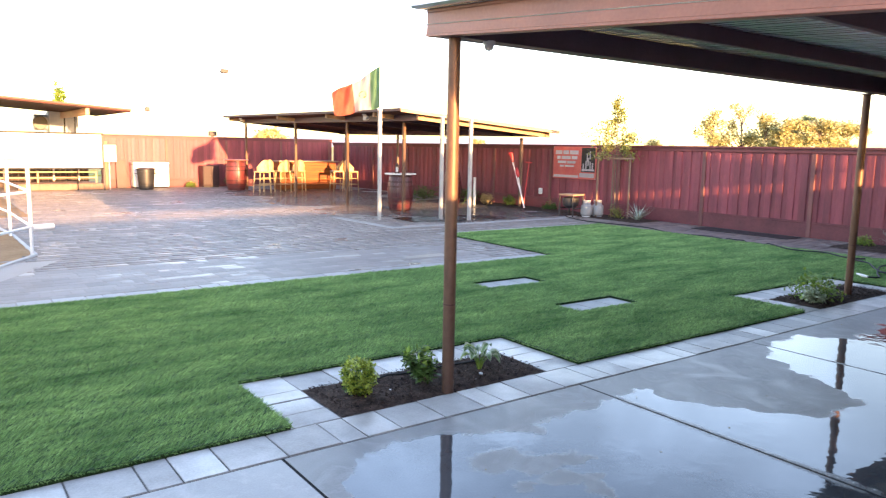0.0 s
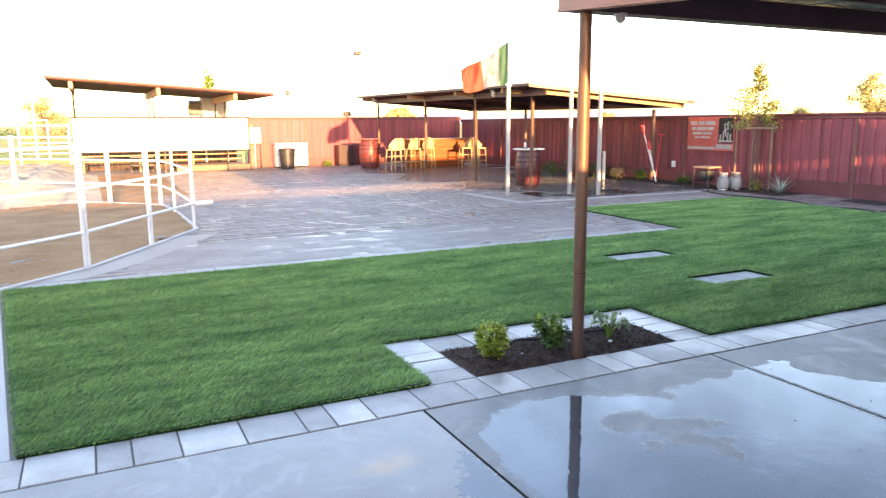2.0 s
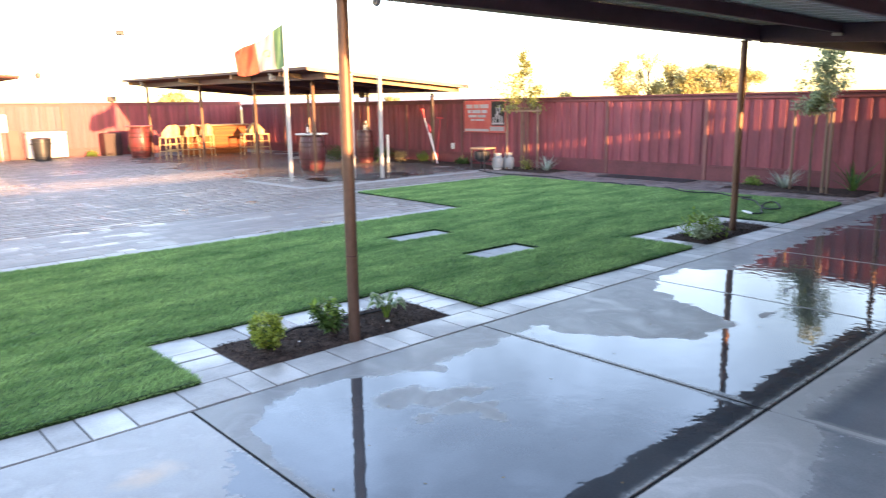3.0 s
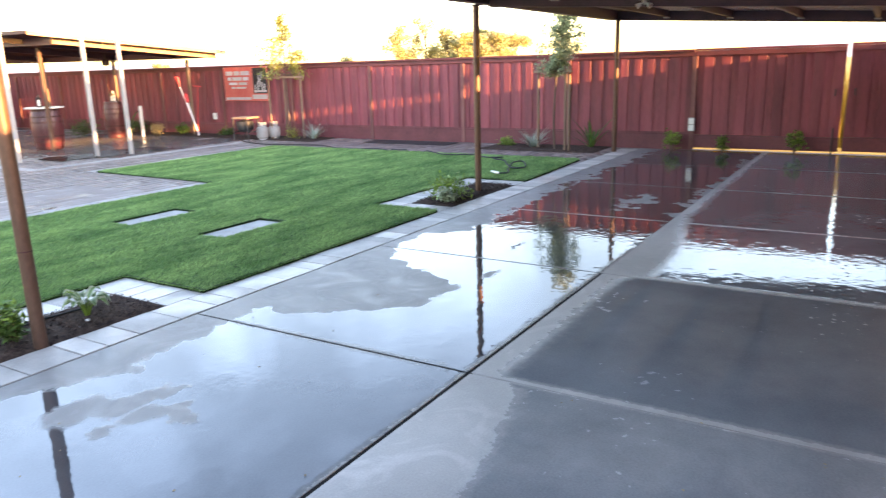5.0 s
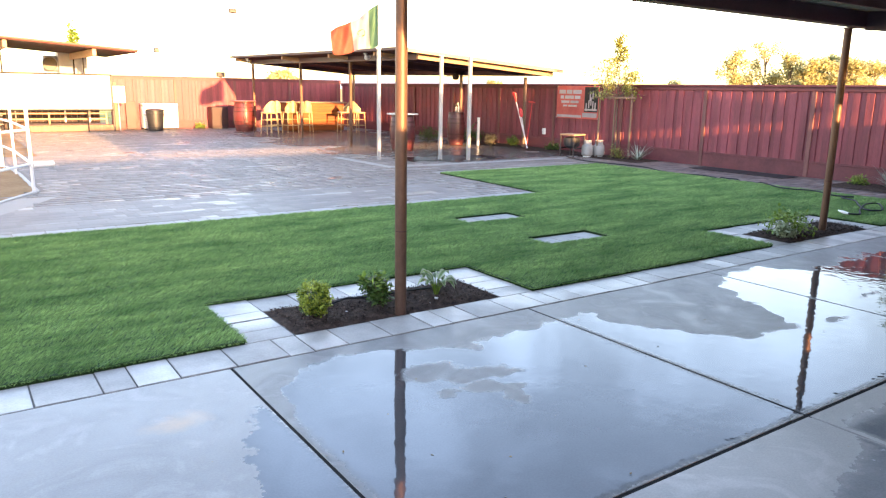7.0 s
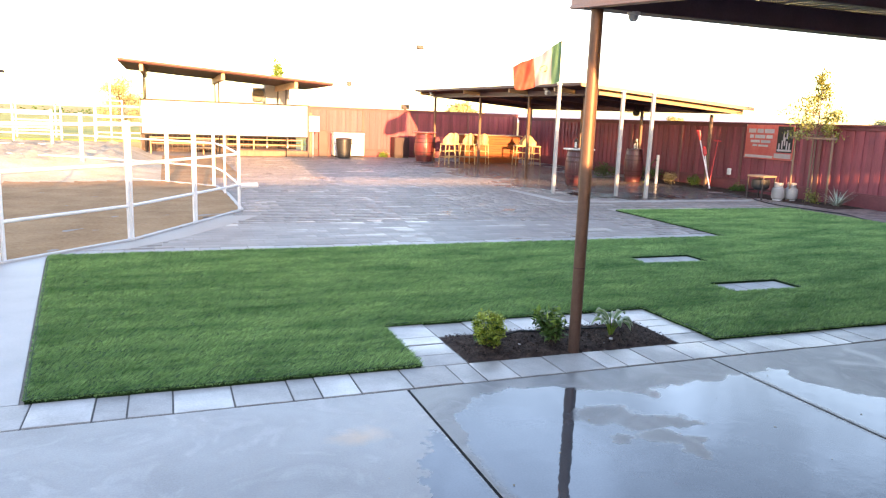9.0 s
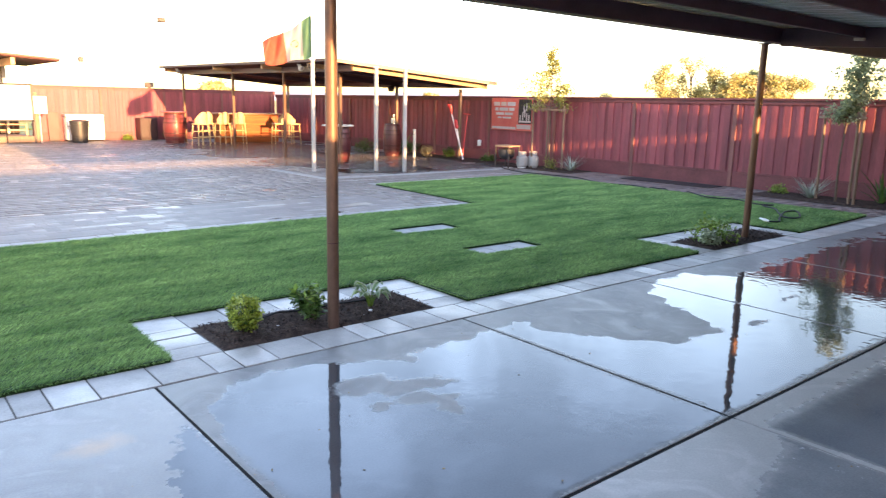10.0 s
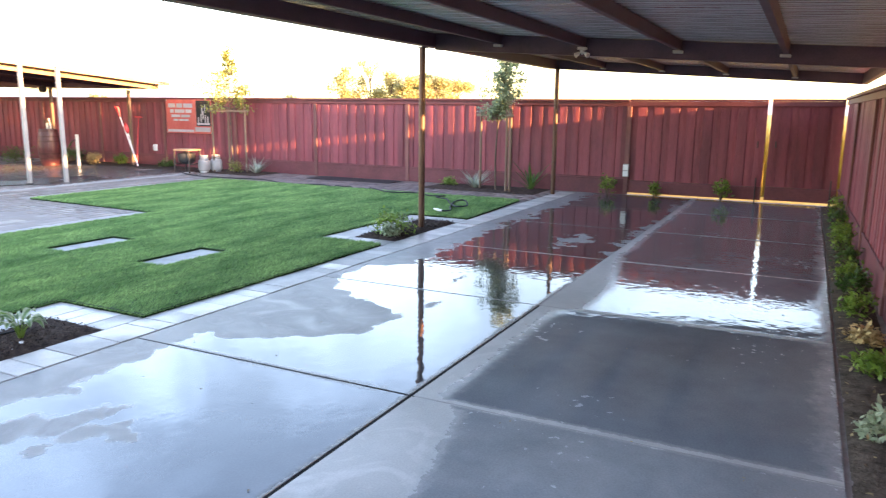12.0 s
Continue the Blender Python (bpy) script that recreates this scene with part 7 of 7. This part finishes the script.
    for k, (px, h, m) in enumerate(row):
        shrub(px, 0.735, 0.115, h * 0.92, 0.055, 8, m, {LEAF_LIME: "yellow-green bedding plant in the soil strip", LEAF_GREEN: "dark green bedding plant in the soil strip",
              STRAW: "dry yellow bedding plant in the soil strip", LEAF_PALE: "pale broad-leaved bedding plant in the soil strip"}[m], 60 + k, "bedding_plant")
    # tall dry grass outside the gates
    rng = np.random.default_rng(50)
    n = 9000
    v, f = [], []
    x, y, hgt, a = rng.uniform(19.4, 21.6, n), rng.uniform(-1.5, 7.5, n), rng.uniform(0.9, 1.80, n), rng.uniform(0, np.pi, n)
    lean = rng.normal(0, 0.12, (n, 2))
    w = 0.012
    p0 = np.stack([x - w * np.cos(a), y - w * np.sin(a), np.full(n, -0.11)], 1)
    p1 = np.stack([x + w * np.cos(a), y + w * np.sin(a), np.full(n, -0.11)], 1)
    p2 = np.stack([x + lean[:, 0], y + lean[:, 1], hgt], 1)
    ob = new("dry_grass", fast_mesh("dry_grass", np.stack([p0, p1, p2], 1).reshape(-1, 3), np.arange(3 * n).reshape(-1, 3), mat("dry_grass_blades", (0.26, 0.17, 0.015), (0.40, 0.28, 0.03), 2, (0.5, 0.7), 0, 20, rand=0.3, island=True, thin=0.3)))
    tagged(ob, "tall dry golden grass outside the gates", "grass", kind="stuff")
    # bits of leaf and grit blown over the wet slabs and the soil strip
    rng = np.random.default_rng(91)
    cs = np.stack([rng.uniform(2.0, 15.5, 150), rng.uniform(1.0, 5.4, 150), rng.uniform(0.002, 0.004, 150)], 1)
    v, f = leaf_cloud(rng, cs, 0.0005, 1, 0.017, 0.0, 0.6)
    v[:, 2] = np.clip(v[:, 2], 0.001, 0.006)
    cs = np.stack([rng.uniform(5.5, 17, 420), rng.uniform(0.62, 0.89, 420), rng.uniform(0.015, 0.03, 420)], 1)
    v2, f2 = leaf_cloud(rng, cs, 0.0005, 1, 0.032, 0.0, 0.6)
    tagged(new("leaf_litter", fast_mesh("leaf_litter", np.concatenate([v, v2]), np.concatenate([f, f2 + len(v)]),
           mat("dry_leaf_bits", (0.10, 0.055, 0.02), (0.46, 0.36, 0.18), 9, (0.6, 0.8), 0, 30, rand=0.5, island=True))), "dry leaf bits scattered over wet concrete and soil", "leaf litter", kind="stuff")
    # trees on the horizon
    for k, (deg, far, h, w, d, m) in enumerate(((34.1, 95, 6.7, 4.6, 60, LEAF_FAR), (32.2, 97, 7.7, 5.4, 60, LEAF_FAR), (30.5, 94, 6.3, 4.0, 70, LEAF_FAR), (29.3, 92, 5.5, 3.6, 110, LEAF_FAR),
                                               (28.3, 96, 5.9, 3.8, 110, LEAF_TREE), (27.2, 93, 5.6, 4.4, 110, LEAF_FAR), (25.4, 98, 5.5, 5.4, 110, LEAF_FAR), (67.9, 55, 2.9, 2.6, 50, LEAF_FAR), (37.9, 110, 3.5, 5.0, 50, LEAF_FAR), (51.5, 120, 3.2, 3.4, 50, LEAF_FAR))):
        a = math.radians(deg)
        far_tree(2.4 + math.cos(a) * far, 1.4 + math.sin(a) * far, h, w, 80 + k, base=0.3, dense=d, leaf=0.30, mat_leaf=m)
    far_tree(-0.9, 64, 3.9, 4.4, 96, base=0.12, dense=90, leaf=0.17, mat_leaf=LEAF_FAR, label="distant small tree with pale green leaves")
    far_tree(11.8, 68, 6.2, 1.2, 95, base=0.3, dense=22, leaf=0.24, mat_leaf=LEAF_LIME, name="slender_tree", label="slender young tree behind the shelter")
    # hedge line far away behind the pasture
    rng = np.random.default_rng(77)
    cs = np.stack([rng.uniform(-160, 25, 900), rng.uniform(165, 175, 900), rng.uniform(-0.3, 0.1, 900)], 1)
    v, f = leaf_cloud(rng, cs, 0.6, 8, 0.6, 0.0, 0.8)
    tagged(new("far_hedge", fast_mesh("far_hedge", v, f, LEAF_GREEN)), "distant hedge line at the edge of the pasture", "hedge", kind="stuff")
    # pale hills on the horizon, their haze put into the grey colour
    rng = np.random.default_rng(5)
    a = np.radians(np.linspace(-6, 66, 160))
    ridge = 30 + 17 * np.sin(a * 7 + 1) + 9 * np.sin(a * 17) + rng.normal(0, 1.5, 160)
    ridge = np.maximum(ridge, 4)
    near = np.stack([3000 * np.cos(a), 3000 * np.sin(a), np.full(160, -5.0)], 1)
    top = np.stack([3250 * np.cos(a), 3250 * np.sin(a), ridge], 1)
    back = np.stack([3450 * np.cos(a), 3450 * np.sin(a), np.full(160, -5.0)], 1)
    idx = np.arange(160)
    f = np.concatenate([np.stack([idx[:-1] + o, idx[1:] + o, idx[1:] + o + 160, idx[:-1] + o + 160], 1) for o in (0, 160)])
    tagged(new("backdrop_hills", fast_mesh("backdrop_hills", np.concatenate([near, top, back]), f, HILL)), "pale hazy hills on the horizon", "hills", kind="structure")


def pen_frame(x, y, w, h):
    """A pale pipe frame standing in the pasture."""
    p = thing("pen_frame", pose(x, y, -0.06), "white pipe pen frame standing in the pasture", "pen frame", group="pen frames")
    for px in (0, w):
        bm = bmesh.new()
        tube(bm, [(px, 0, -0.1), (px, 0, h)], 0.045, 8)
        part("post", bm, WHITE_PAINT, p)
    for z in (h - 0.05, h * 0.55):
        bm = bmesh.new()
        tube(bm, [(0.045, 0, z), (w - 0.045, 0, z)], 0.035, 8)
        part("rail", bm, WHITE_PAINT, p)


def yard_light(x, y, z, label, r=0.14):
    l = thing("yard_light", pose(x, y, -0.1), label, "lamp post", group="yard lights")
    bm = bmesh.new()
    tube(bm, [(0, 0, -0.1), (0, 0, z + 0.1)], 0.018, 8)
    part("pole", bm, WHITE_PAINT, l)
    bm = bmesh.new()
    box(bm, -r, r, -0.10, 0.10, z, z + 0.20, 0.03, seg=2)
    head = part("head", bm, BLACK_PLASTIC, l)
    bm = bmesh.new()
    box(bm, -r * 0.8, r * 0.8, -0.112, -0.101, z + 0.03, z + 0.17, 0.004)
    part("lens", bm, STEEL_DARK, head)


build_bar_canopy()
build_white_posts()
build_flag()
build_bar()
build_back_things()
build_stall()
build_arena_fence()
build_banner()
build_fence_side()
build_plants()
yard_light(14.14, 36.0, 5.12, "small flood light head on a thin pale pole", 0.18)
yard_light(10.62, 36.0, 3.20, "small dark light head on a thin pale pole", 0.10)
pen_frame(-1.25, 46.0, 1.35, 2.15)
pen_frame(-5.2, 46.5, 1.9, 2.2)
mast = thing("pasture_pole", pose(-0.55, 47.0, -0.06), "tall thin pale pole standing in the pasture", "pole")
bm = bmesh.new()
tube(bm, [(0, 0, -0.1), (0, 0, 3.7)], 0.05, 8)
part("shaft", bm, WHITE_PAINT, mast)
bm = bmesh.new()
lathe(bm, [(0.06, 3.69), (0.07, 3.72), (0.02, 3.78)], 10)
part("cap", bm, WHITE_PAINT, mast)
fl = thing("fence_lamp", pose(12.0, 31.45, 2.02), "small dark lamp box on top of the fence", "lamp")
bm = bmesh.new()
box(bm, -0.16, 0.16, -0.08, 0.08, 0.03, 0.22, 0.02)
part("housing", bm, STEEL_DARK, fl)
bm = bmesh.new()
box(bm, -0.05, 0.05, -0.05, 0.05, 0.0, 0.032)
part("foot", bm, STEEL_DARK, fl)
build_borders()
build_paver_field()
